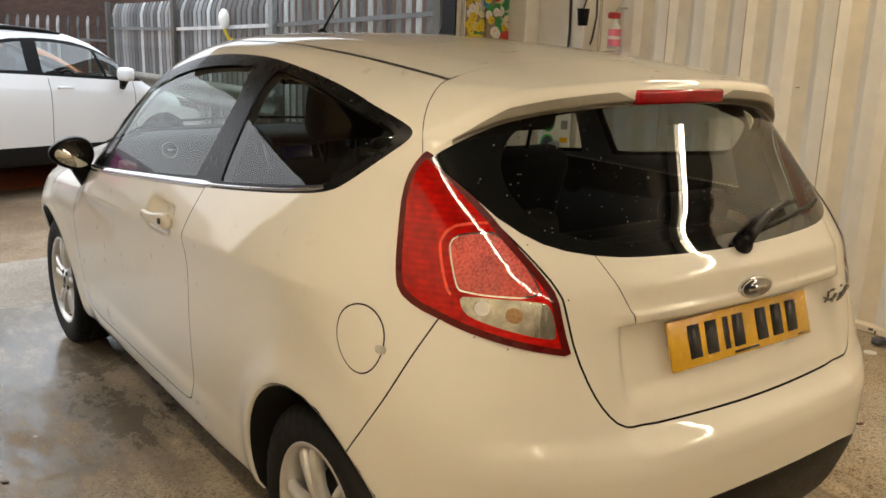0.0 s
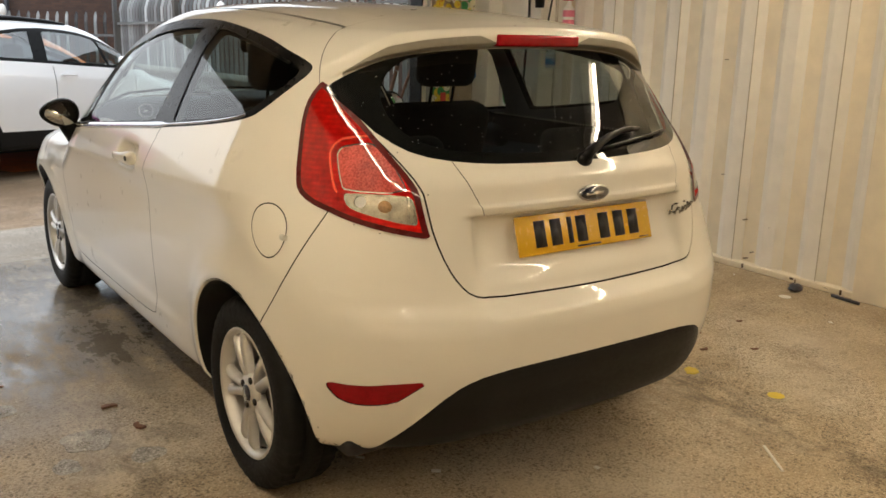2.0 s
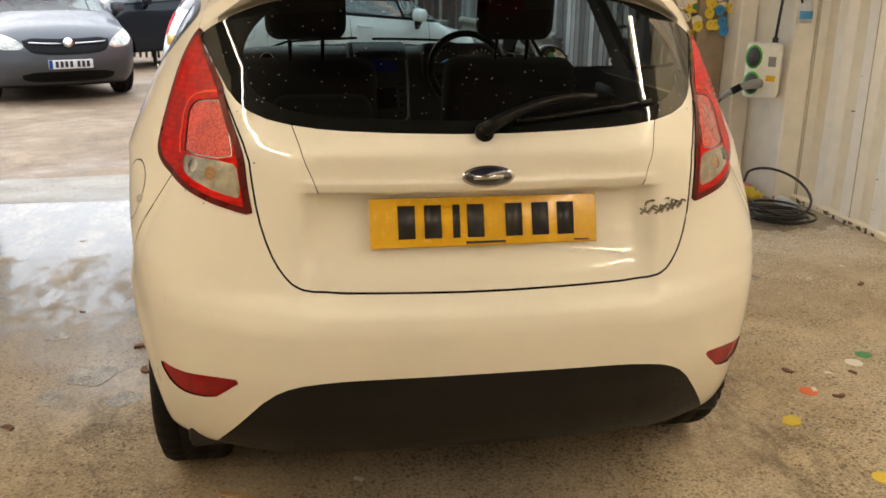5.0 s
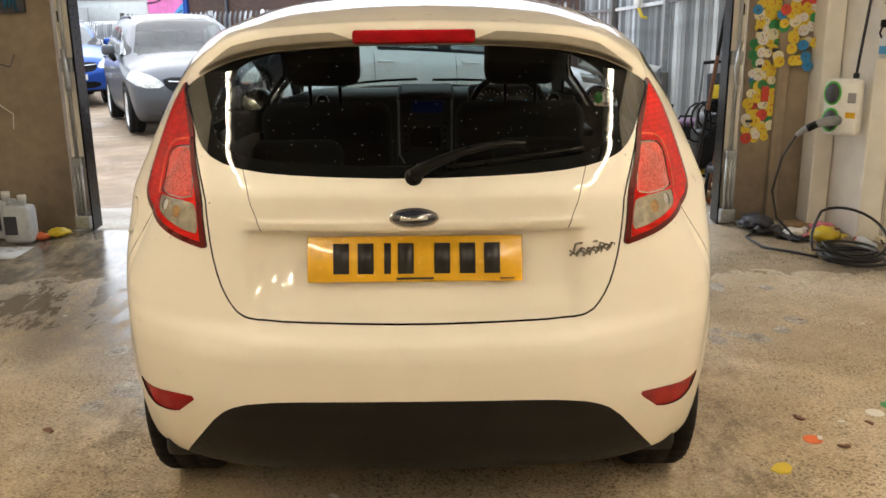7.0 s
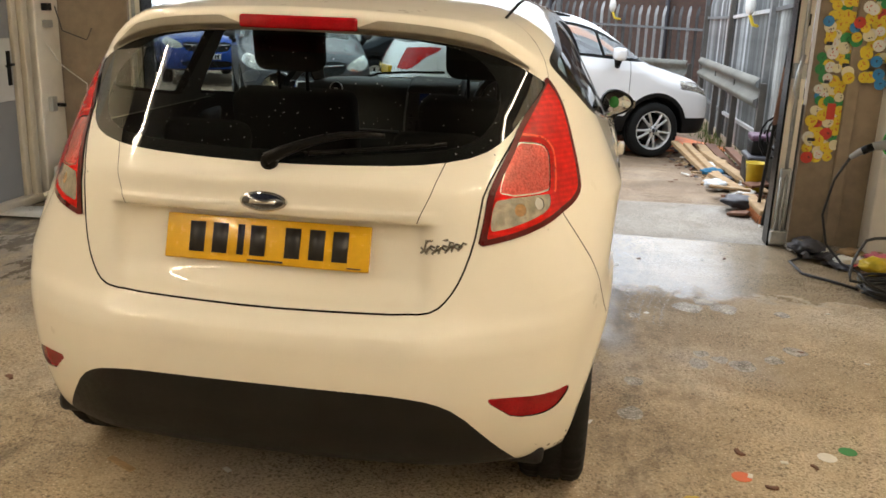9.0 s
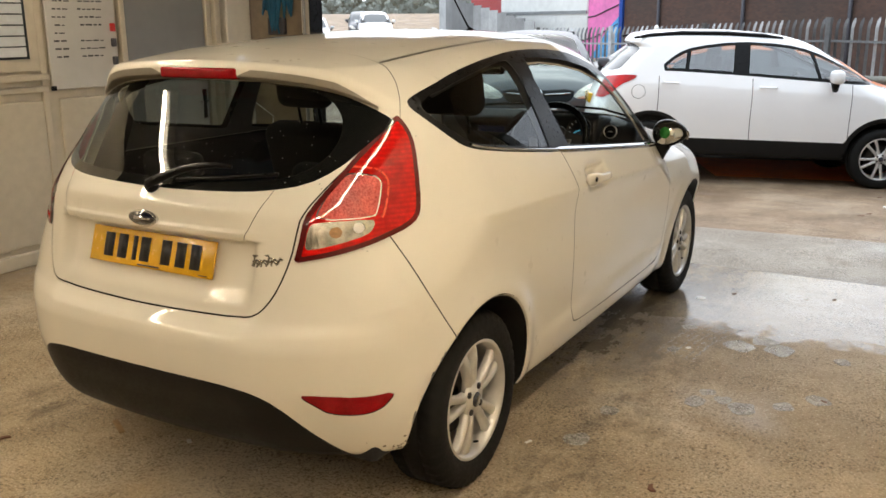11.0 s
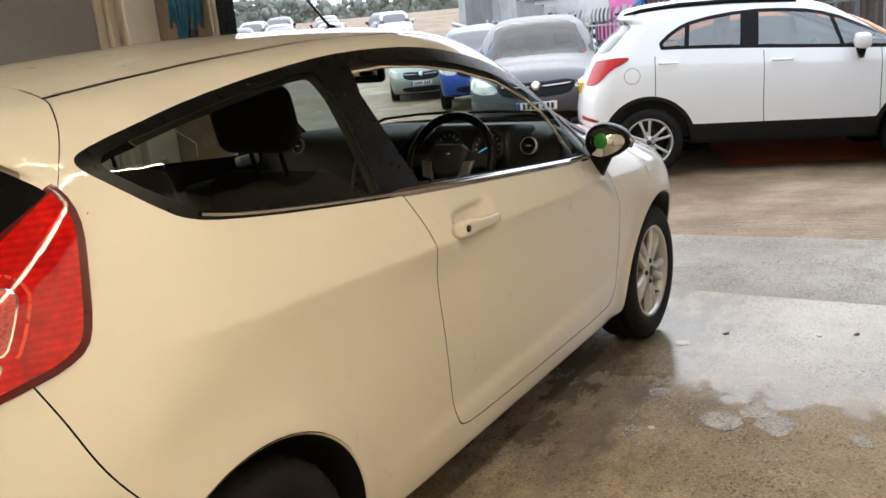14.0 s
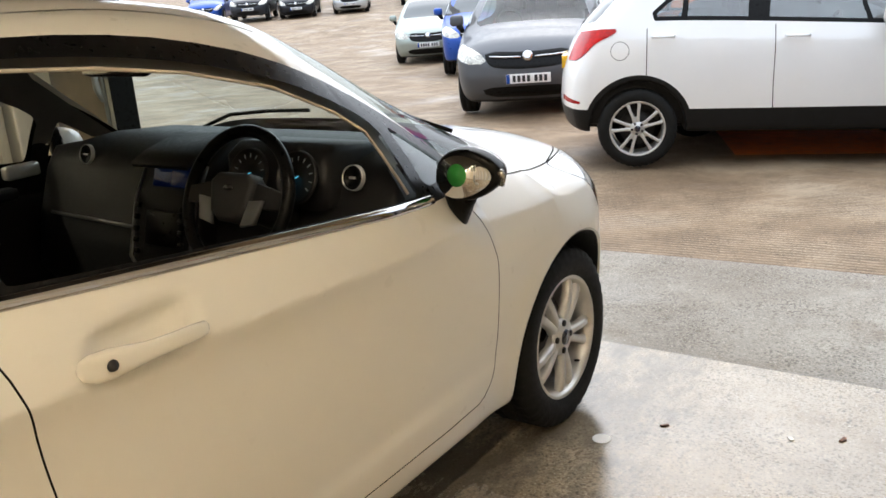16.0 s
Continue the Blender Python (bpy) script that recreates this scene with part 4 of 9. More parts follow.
HOOD = HOOD + [(-x, z) for x, z in HOOD[-2:0:-1]]


def doorway(m):
    return (np.abs(m[:, 0]) > 0.5) & (m[:, 1] > 0.5) & (m[:, 1] < 2.2)


def flap_at(v):
    return np.hypot((v[:, 1] - FLAP[0] - 0.25 * (v[:, 2] - FLAP[1])) / 0.84, v[:, 2] - FLAP[1]) - 0.069


def near_flap(m):
    return (m[:, 0] < -0.6) & (m[:, 1] < 0.1) & (m[:, 2] > 0.6)


sh.seam(lambda v: inside(DOOR, 1)(side_of(v)), 0.0019, doorway)
sh.seam(lambda v: inside(GATE, 1)(v[:, [0, 2]]), 0.0022, lambda m: (m[:, 1] < -0.2) & (m[:, 2] > 0.6))
sh.seam(lambda v: v[:, 1] - gate_top(np.abs(v[:, 0])), 0.0017, lambda m: (m[:, 2] > 1.19) & (m[:, 1] < 0.0))
sh.seam(lambda v: 0.8 * np.arctan2(np.abs(v[:, 0]), 0.3 - v[:, 1]) - seam_turn(v[:, 2]), 0.0017, lambda m: (m[:, 1] < -0.1) & (m[:, 2] < 0.91) & (m[:, 2] > 0.5))
sh.seam(lambda v: np.abs(v[:, 0]) - ledge_x(v[:, 2]), 0.0011, lambda m: (m[:, 1] < -0.3) & (m[:, 2] > 0.905) & (m[:, 2] < 1.05))
sh.seam(lambda v: np.abs(v[:, 0]) - seal_x(v[:, 1]), 0.0055, lambda m: (m[:, 2] > 1.25) & (m[:, 1] > -0.085) & (m[:, 1] < 1.58) & (np.abs(m[:, 0]) > 0.4), name="roof_seal")
sh.seam(flap_at, 0.0016, near_flap)
sh.carve("fuel_flap", flap_at, near=near_flap)
sh.seam(lambda v: inside(HOOD, 1)(v[:, :2]), 0.0025, lambda m: (m[:, 1] > 2.0) & (m[:, 2] > 0.65))
sh.carve("door", lambda v: inside(DOOR, 1)(side_of(v)), near=lambda m: (np.abs(m[:, 0]) > 0.5) & (m[:, 1] > 0.5) & (m[:, 1] < 2.2))
sh.carve("tailgate", lambda v: np.maximum(inside(GATE, 1)(v[:, [0, 2]]), v[:, 1] - gate_top(np.abs(v[:, 0]))), near=lambda m: (m[:, 1] < 0.0) & (m[:, 2] > 0.6))
sh.carve("rear_bumper", lambda v: 0.8 * np.arctan2(np.abs(v[:, 0]), 0.3 - v[:, 1]) - seam_turn(v[:, 2]), near=lambda m: (m[:, 1] < -0.1) & (m[:, 2] < 0.91))
sh.carve("bonnet", lambda v: inside(HOOD, 1)(v[:, :2]), near=lambda m: (m[:, 1] > 2.0) & (m[:, 2] > 0.65))

for nm, mt, lb in (("body", PAINT_WHITE, ""), ("tailgate", PAINT_WHITE, ""), ("rear_bumper", PAINT_WHITE, "scuffed white rear bumper"), ("bonnet", PAINT_WHITE, ""), ("fuel_flap", PAINT_WHITE, "round fuel filler flap"),
                   ("rear_screen", GLASS_BLACK, "black-edged rear screen surround"), ("valance", BLACK_ROUGH, "black plastic lower valance"), ("spoiler_insert", SPOILER_SHADE, "underside of the roof spoiler, shade painted grey"), ("underside", BLACK_ROUGH, ""), ("grille", BLACK_ROUGH, "")):
    skin(nm, sh.v, sh.piece(nm), mt, hatch, hb_field, lb)
skin("rear_glass", sh.v, sh.piece("rear_glass"), GLASS_DARK, hatch, hb_field, "dark tinted rear window with raindrops")
skin("windscreen", sh.v, sh.piece("windscreen"), GLASS_SCREEN, hatch, hb_field, "clear windscreen")
for s in (-1, 1):
    gap_ = sh.piece("panel_gap", s)
    ahead = sh.v[gap_].mean(1)[:, 1] > 0.42
    for keep in (ahead, ~ahead):
        skin("panel_gap", sh.v, gap_[keep], SEAM, hatch, hb_field, push=-0.003)
hatch_door = {}
for s in (-1, 1):
    hatch_door[s] = skin("door", sh.v, sh.piece("door", s), PAINT_WHITE, hatch, hb_field)
    skin("window_trim", sh.v, sh.piece("window_trim", s), BLACK_TRIM, hatch, hb_field)
    skin("window_trim", sh.v, sh.piece("chrome_strip", s), BLACK_TRIM, hatch, hb_field)
    skin("quarter_glass", sh.v, sh.piece("quarter_glass", s), GLASS_DARK, hatch, hb_field, "tinted side window", push=-0.004)
    skin("quarterlight", sh.v, sh.piece("quarterlight", s), GLASS_CLEAR, hatch, hb_field, push=-0.004)
    if s < 0:
        skin("door_glass", sh.v, sh.piece("door_glass", s), GLASS_CLEAR, hatch_door[s], hb_field, push=-0.006)
    skin("roof_seal", sh.v, sh.piece("roof_seal", s), SEAM, hatch, hb_field, push=-0.006)
    lamp = skin("tail_lamp", sh.v, sh.piece("lamp_edge", s), LENS_BORDER, hatch, hb_field, "red tail lamp with a clear lower lens", push=0.004)
    skin("lens", sh.v, sh.piece("lamp_red", s), LENS_RED, lamp, hb_field, push=0.005)
    skin("light_guide", sh.v, sh.piece("lamp_guide", s), LENS_GUIDE, lamp, hb_field, push=0.006)
    skin("lens_rim", sh.v, sh.piece("lamp_rim", s), CHROME, lamp, hb_field, push=0.003)
    skin("ribbed_lens", sh.v, sh.piece("lamp_patch", s), LENS_PATCH, lamp, hb_field, push=0.004)
    skin("clear_lens", sh.v, sh.piece("lamp_clear", s), LENS_CLEAR, lamp, hb_field, push=0.004)
    skin("indicator_bulb", sh.v, sh.piece("lamp_amber", s), AMBER, lamp, hb_field, "amber indicator bulb", push=0.003)
    skin("reversing_bulb", sh.v, sh.piece("lamp_bulb", s), ALLOY, lamp, hb_field, push=0.001)
    skin("reflector", sh.v, sh.piece("fog_reflector", s), REFLECTOR, hatch, hb_field, "dark red reflector", push=-0.004)
    skin("panel_gap", sh.v, sh.piece("lamp_gap", s), SEAM, hatch, hb_field, push=-0.002)
    skin("headlamp", sh.v, sh.piece("headlamp", s), LENS_CLEAR, hatch, hb_field, "clear headlamp")

# the cabin's lining behind the panels
shell_in = np.concatenate([sh.piece(n) for n in ("body", "door", "window_trim", "tailgate", "spoiler_insert", "chrome_strip", "roof_seal", "panel_gap")])
mid = sh.v[shell_in].mean(1)
cabin = (mid[:, 1] > -0.62) & (mid[:, 1] < 2.3) & ~((mid[:, 1] < -0.12) & (mid[:, 2] > 1.24))
rail = (np.abs(mid[:, 0]) > 0.57) & (mid[:, 2] > 1.22)
skin("headlining", sh.v, shell_in[cabin & ~rail & (mid[:, 2] > 1.30) & (mid[:, 1] > 0.0)][:, ::-1], LINING, hatch, hb_field, push=-0.028)
for s in (-1, 1):
    own = cabin & (mid[:, 0] * s > 0) & (mid[:, 1] > 0.0)
    for ahead in (mid[:, 1] > 0.65, mid[:, 1] <= 0.65):
        skin("pillar_lining", sh.v, shell_in[own & ahead & ~rail & (mid[:, 2] <= 1.30) & (mid[:, 2] > 1.03)][:, ::-1], PILLAR, hatch, hb_field, push=-0.03)
    skin("roof_rail_lining", sh.v, shell_in[own & rail][:, ::-1], PILLAR, hatch, hb_field, push=-0.03)
skin("door_lining", sh.v, shell_in[cabin & ((mid[:, 1] <= 0.0) | (mid[:, 2] <= 1.03)) & (mid[:, 2] > 0.3)][:, ::-1], INTERIOR, hatch, hb_field, push=-0.035)


def meet(p, d, far=1.5):
    """Where the line from p along d first meets the hatchback's skin."""
    p, d = np.array(p, float), np.array(d, float) / np.linalg.norm(d)
    k = np.arange(0, far, 0.004)
    f = hb_field(p + k[:, None] * d)
    i = int(np.argmax(f < 0))
    lo, hi = k[max(i - 1, 0)], k[i]
    for _ in range(14):
        m_ = (lo + hi) / 2
        if hb_field((p + m_ * d)[None])[0] < 0:
            hi = m_
        else:
            lo = m_
    return p + hi * d


def on_tail(x, z, out=0.0):
    q = meet((x, -1.5, z), (0, 1, 0))
    g = gradient(hb_field, q[None], 0.01)[0]
    return Vector(q + out * g / np.linalg.norm(g))


# plate: seven plain dark bars stand for its characters
ny = Vector((0, -0.982, 0.19)).normalized()
plate_m = Matrix.Translation((0, -0.589, 0.841)) @ Matrix(((1, 0, 0), (0, 0.953, 0.303), (0, -0.303, 0.953))).to_4x4()
plate = part("number_plate", box((-0.26, -0.006, -0.0555), (0.26, 0.0, 0.0555), 0.003, 2, m=plate_m), PLATE_YELLOW, hatch, "yellow number plate with dark bars")
for k, cx in enumerate((-0.178, -0.119, -0.066, -0.022, 0.066, 0.127, 0.186)):
    part("plate_bar", box((cx - (0.019 if k != 2 else 0.008), -0.0085, -0.036), (cx + (0.019 if k != 2 else 0.008), -0.0055, 0.038), m=plate_m), PLATE_INK, plate)
part("plate_bar", box((-0.045, -0.0085, -0.050), (0.045, -0.0055, -0.045), m=plate_m), PLATE_INK, plate)
part("plate_bar", box((0.205, -0.0085, -0.050), (0.24, -0.0055, -0.047), m=plate_m), PLATE_INK, plate)

# oval badge and script badge, as plain shapes
bq = on_tail(0, 0.947)
badge_m = Matrix.Translation(bq) @ Matrix.Rotation(radians(-6), 4, "X")


def disc(rx, rz, depth, m, segs=40, bev=0.0):
    bm = bmesh.new()
    return prism_m([(rx * math.cos(a * math.tau / segs), rz * math.sin(a * math.tau / segs)) for a in range(segs)], depth, m, bm, bev)


def prism_m(pts, depth, m, bm=None, bev=0.0):
    bm = prism(pts, "y", 0.0, -depth, bm, bev)
    bmesh.ops.transform(bm, matrix=m, verts=bm.verts)
    return bm


bd = part("badge", disc(0.059, 0.0245, 0.012, badge_m, bev=0.003), CHROME, hatch, "oval badge with a dark centre")
part("badge_field", disc(0.052, 0.0195, 0.0135, badge_m), BADGE_BLUE, bd)
part("badge_bar", prism_m([(-0.034, -0.006), (0.032, -0.004), (0.034, 0.003), (-0.03, 0.005)], 0.0145, badge_m), CHROME, bd)
SCRIPT = mat("dark_chrome_script", (0.34, 0.33, 0.31), 0.18, 0.9, vary=0)
scr = new("script_badge")
scr.parent = hatch
scr["label"] = "chrome script badge"
for k in range(7):
    x0 = 0.385 + 0.0145 * k
    q = on_tail(x0, 0.849 + 0.002 * k, 0.002)
    lean = 0.006
    part("badge_stroke", tube([q + Vector((-lean, 0, -0.011)), q + Vector((0.003 * (-1) ** k, -0.002, 0.0)), q + Vector((lean, 0, 0.009 if k not in (0, 4) else 0.017)), q + Vector((lean + 0.009, 0, 0.006 if k not in (0, 4) else 0.013))], 0.0032, 6), SCRIPT, scr)
q = on_tail(0.40, 0.872, 0.002)
part("badge_stroke", tube([q + Vector((-0.01, 0, -0.002)), q + Vector((0.045, 0.004, 0.004))], 0.0032, 6), SCRIPT, scr)
part("badge_stroke", tube([on_tail(0.378 + 0.0125 * k, 0.846 + 0.002 * k + 0.0045 * (-1) ** k, 0.002) for k in range(9)], 0.0026, 6), SCRIPT, scr)

# rain drops on the rear window and the tail lamps
random.seed(17)
drops = bmesh.new()
for k in range(230):
    q = on_tail(random.uniform(-0.52, 0.52), random.uniform(1.06, 1.32), 0.0) if k < 170 else on_tail(random.choice((-1, 1)) * random.uniform(0.50, 0.68), random.uniform(0.86, 1.2), 0.0)
    r = random.uniform(0.0009, 0.0028)
    g = gradient(hb_field, np.array(q)[None], 0.01)[0]
    m_ = Matrix.Translation(q) @ Vector(g).to_track_quat("Z", "Y").to_matrix().to_4x4() @ Matrix.Diagonal((r, r, r * 0.6, 1))
    bmesh.ops.create_icosphere(drops, subdivisions=1, radius=1.0, matrix=m_)
tagged(part("rain_drops", drops, DROP, hatch), kind="stuff")

# mud thrown up behind the rear wheels
random.seed(23)
mud = bmesh.new()
for k in range(110):
    s = random.choice((-1, 1))
    y_, z_ = -0.30 - abs(random.gauss(0, 0.05)), 0.262 + abs(random.gauss(0, 0.028))
    q = Vector(meet((1.3 * s, y_, z_), (-s, 0, 0)))
    if abs(q.x) > 0.9:
        continue
    g = gradient(hb_field, np.array(q)[None], 0.01)[0]
    r = random.uniform(0.001, 0.0042)
    bmesh.ops.create_icosphere(mud, subdivisions=1, radius=1.0, matrix=Matrix.Translation(q) @ Vector(g).to_track_quat("Z", "Y").to_matrix().to_4x4() @ Matrix.Diagonal((r * random.uniform(0.6, 2), r, r * 0.25, 1)))
tagged(part("mud_specks", mud, MUD, hatch), kind="stuff")

# high brake lamp and the ledge of the spoiler
part("brake_lamp", box((-0.156, -0.356, 1.340), (0.156, -0.30, 1.374), 0.008, 3), REFLECTOR, hatch, "red high brake lamp in the spoiler")

# rear wiper
wp = new("rear_wiper")
wp.parent = hatch
wp["label"] = "black rear wiper"
piv = on_tail(0.0, 1.028, 0.012)
part("pivot", lathe([(-0.012, 0.0), (-0.012, 0.018), (0.006, 0.022), (0.012, 0.020), (0.012, 0.0)], 20, m=Matrix.Translation(piv) @ Matrix.Rotation(radians(90), 4, "Z")), BLACK_TRIM, wp)
arm = [on_tail(x, 1.030 + 0.062 * (1 - (1 - x / 0.26) ** 2), 0.022 + 0.01 * math.sin(math.pi * x / 0.27)) for x in (-0.005, 0.03, 0.07, 0.12, 0.17, 0.22, 0.27)]
part("arm", tube(arm, [0.016, 0.015, 0.012, 0.0105, 0.009, 0.008, 0.006], 8), BLACK_TRIM, wp)
bl = [on_tail(x, 1.052 + 0.10 * (x - 0.08), 0.008) for x in (0.08, 0.14, 0.2, 0.26, 0.32, 0.38, 0.415)]
part("blade", tube(bl, 0.006, 6), BLACK_TRIM, wp)

part("flap_tab", box((-0.008, -0.012, -0.008), (0.008, 0.012, 0.008), 0.004, m=Matrix.Translation(Vector(meet((-1.3, -0.268, 0.838), (1, 0, 0))))), PLASTIC_PALE, hatch, "small white tab of the fuel flap")

# chrome strip along the waist
for s in (-1, 1):
    strip, rows = bmesh.new(), []
    for k in range(60):
        y_ = 0.03 + (1.78 - 0.03) * k / 59
        z_ = float(belt(y_)) - 0.006
        hh = 0.0045 + 0.008 * min(1, max(0, (y_ - 0.60) / 0.06))
        q = meet((1.3 * s, y_, z_ * ZS), (-s, 0, 0))
        g = gradient(hb_field, q[None], 0.01)[0]
        n_ = Vector(g / np.linalg.norm(g))
        up = Vector((0, 0, 1)) - n_ * n_.z
        rows.append([strip.verts.new(Vector(q) + n_ * (0.0075 * math.sin(a) + 0.001) + up.normalized() * hh * math.cos(a)) for a in (math.pi * j / 8 for j in range(9))])
    for r0_, r1_ in zip(rows, rows[1:]):
        for j in range(8):
            strip.faces.new((r0_[j], r0_[j + 1], r1_[j + 1], r1_[j]))
    bmesh.ops.recalc_face_normals(strip, faces=strip.faces)
    part("chrome_strip", strip, CHROME, hatch, "chrome waist strip")

# door handles, mirrors, aerial
for s in (-1, 1):
    def fl(y, z, out=0.0):
        q_ = meet((1.3 * s, y, z), (-s, 0, 0))
        return Vector((q_[0] + out * s, y, z))
    # a flat paddle bridging the oval cup, broad at the lock and narrow in front
    rings_ = []
    bmh = bmesh.new()
    ends_ = [(0.780, 0.006, 0.004), (0.786, 0.017, 0.008), (0.802, 0.024, 0.011), (0.835, 0.025, 0.012), (0.865, 0.021, 0.011), (0.90, 0.016, 0.010), (0.95, 0.0145, 0.010), (1.0, 0.014, 0.009), (1.022, 0.012, 0.007), (1.028, 0.006, 0.003)]
    x0_, x1_ = fl(0.776, 0.914).x * s, fl(1.04, 0.898).x * s
    for y_, hh, hd_ in ends_:
        f_ = (y_ - 0.776) / 0.264
        zz, xx = 0.914 - 0.016 * f_, x0_ + (x1_ - x0_) * f_ + 0.007 + 0.012 * math.sin(math.pi * f_)
        rings_.append([bmh.verts.new((s * (xx + hd_ * math.copysign(abs(math.cos(a)) ** 0.6, math.cos(a))), y_, zz + hh * math.copysign(abs(math.sin(a)) ** 0.8, math.sin(a)))) for a in (k * math.tau / 16 for k in range(16))])
    for r0_, r1_ in zip(rings_, rings_[1:]):
        for k in range(16):
            bmh.faces.new((r0_[k], r0_[(k + 1) % 16], r1_[(k + 1) % 16], r1_[k]))
    bmh.faces.new(rings_[0]), bmh.faces.new(rings_[-1])
    bmesh.ops.recalc_face_normals(bmh, faces=bmh.faces)
    hd = part("door_handle", bmh, PAINT_WHITE, hatch_door[s], "white pull handle")
    part("key_lock", lathe([(0, 0), (0.004, 0.0), (0.004, 0.009), (0, 0.010)], 16, m=Matrix.Translation((s * (x0_ + (x1_ - x0_) * 0.2 + 0.0255), 0.828, 0.911)) @ Matrix.Diagonal((s, 1, 1, 1))), ALLOY_DARK, hd)
    mc = Vector((0.872 * s, 1.885, 0.976))

    def shell_field(p, back=0.0):
        q_ = p - np.array(mc)
        e = np.sqrt((q_[:, 0] / 0.083) ** 2 + (q_[:, 1] / 0.10) ** 2 + (q_[:, 2] / (0.064 * (1 - 0.26 * np.clip(s * q_[:, 0] / 0.088, -1, 1)))) ** 2) - 1
        return rmax(e * 0.065, -0.03 - (q_[:, 1] - 0.32 * s * q_[:, 0]) * 0.95, 0.012)
    mv, mtri = solid(shell_field, mc - Vector((0.13, 0.12, 0.09)), mc + Vector((0.13, 0.12, 0.09)), 0.008)
    mm = mv[mtri].mean(1)
    front = mm[:, 1] - 0.4 * s * (mm[:, 0] - mc.x) > mc.y + 0.016
    mir = new("door_mirror")
    mir.parent = hatch
    mir["label"] = "black door mirror" if s < 0 else "door mirror with a green sticker on the glass"
    skin("mirror_cap", mv, mtri[front], PAINT_WHITE, mir, shell_field)
    skin("mirror_case", mv, mtri[~front], BLACK_TRIM, mir, shell_field)
    gm = Matrix.Translation(mc + Vector((0, -0.035, 0.0))) @ Matrix.Rotation(radians(16 if s > 0 else -5), 4, "Z") @ Matrix.Rotation(radians(-7), 4, "X")
    gl = [(0.069 * math.cos(a * math.tau / 40), 0.050 * math.sin(a * math.tau / 40) * (1 - 0.26 * s * math.cos(a * math.tau / 40))) for a in range(40)]
    part("mirror_glass", prism_m(gl, 0.004, gm), MIRROR, mir)
    if s > 0:
        part("sticker", disc(0.024, 0.028, 0.002, gm @ Matrix.Translation((-0.016, -0.0045, 0.004)), 24), GREEN_DOT, mir, "round green sticker")
        for k, (x_, z_, w_, h_) in enumerate(((0.024, 0.014, 0.004, 0.014), (0.032, 0.014, 0.004, 0.014), (0.030, -0.012, 0.004, 0.016), (0.034, -0.018, 0.008, 0.004))):
            part("pen_mark", prism_m([(x_, z_), (x_ + w_, z_), (x_ + w_, z_ + h_), (x_, z_ + h_)], 0.0015, gm @ Matrix.Translation((-0.004, -0.0042, 0.0))), PLASTIC_PALE, mir)
        part("side_indicator", tube([mc + Vector((0.080, 0.0, 0.012)), mc + Vector((0.084, 0.01, -0.006)), mc + Vector((0.076, 0.012, -0.026))], 0.008, 8), LENS_CLEAR, mir, "clear side indicator")
    part("mirror_stalk", tube([mc + Vector((-0.028 * s, 0.0, -0.035)), mc + Vector((-0.040 * s, 0.0, -0.080)), mc + Vector((-0.050 * s, 0.01, -0.125)), mc + Vector((-0.055 * s, 0.015, -0.145))], [0.046, 0.036, 0.022, 0.012], 12), BLACK_TRIM, mir)
an = new("aerial")
an.parent = hatch
part("aerial_base", lathe([(-0.03, 0.0), (-0.02, 0.018), (0.0, 0.024)], 16, m=Matrix.Translation((0, 1.455, 1.452)) @ Matrix.Rotation(radians(90), 4, "Y")), BLACK_TRIM, an)
part("aerial_rod", tube([(0, 1.46, 1.46), (0, 1.36, 1.55), (0, 1.12, 1.77)], [0.006, 0.004, 0.0025], 8), BLACK_TRIM, an)


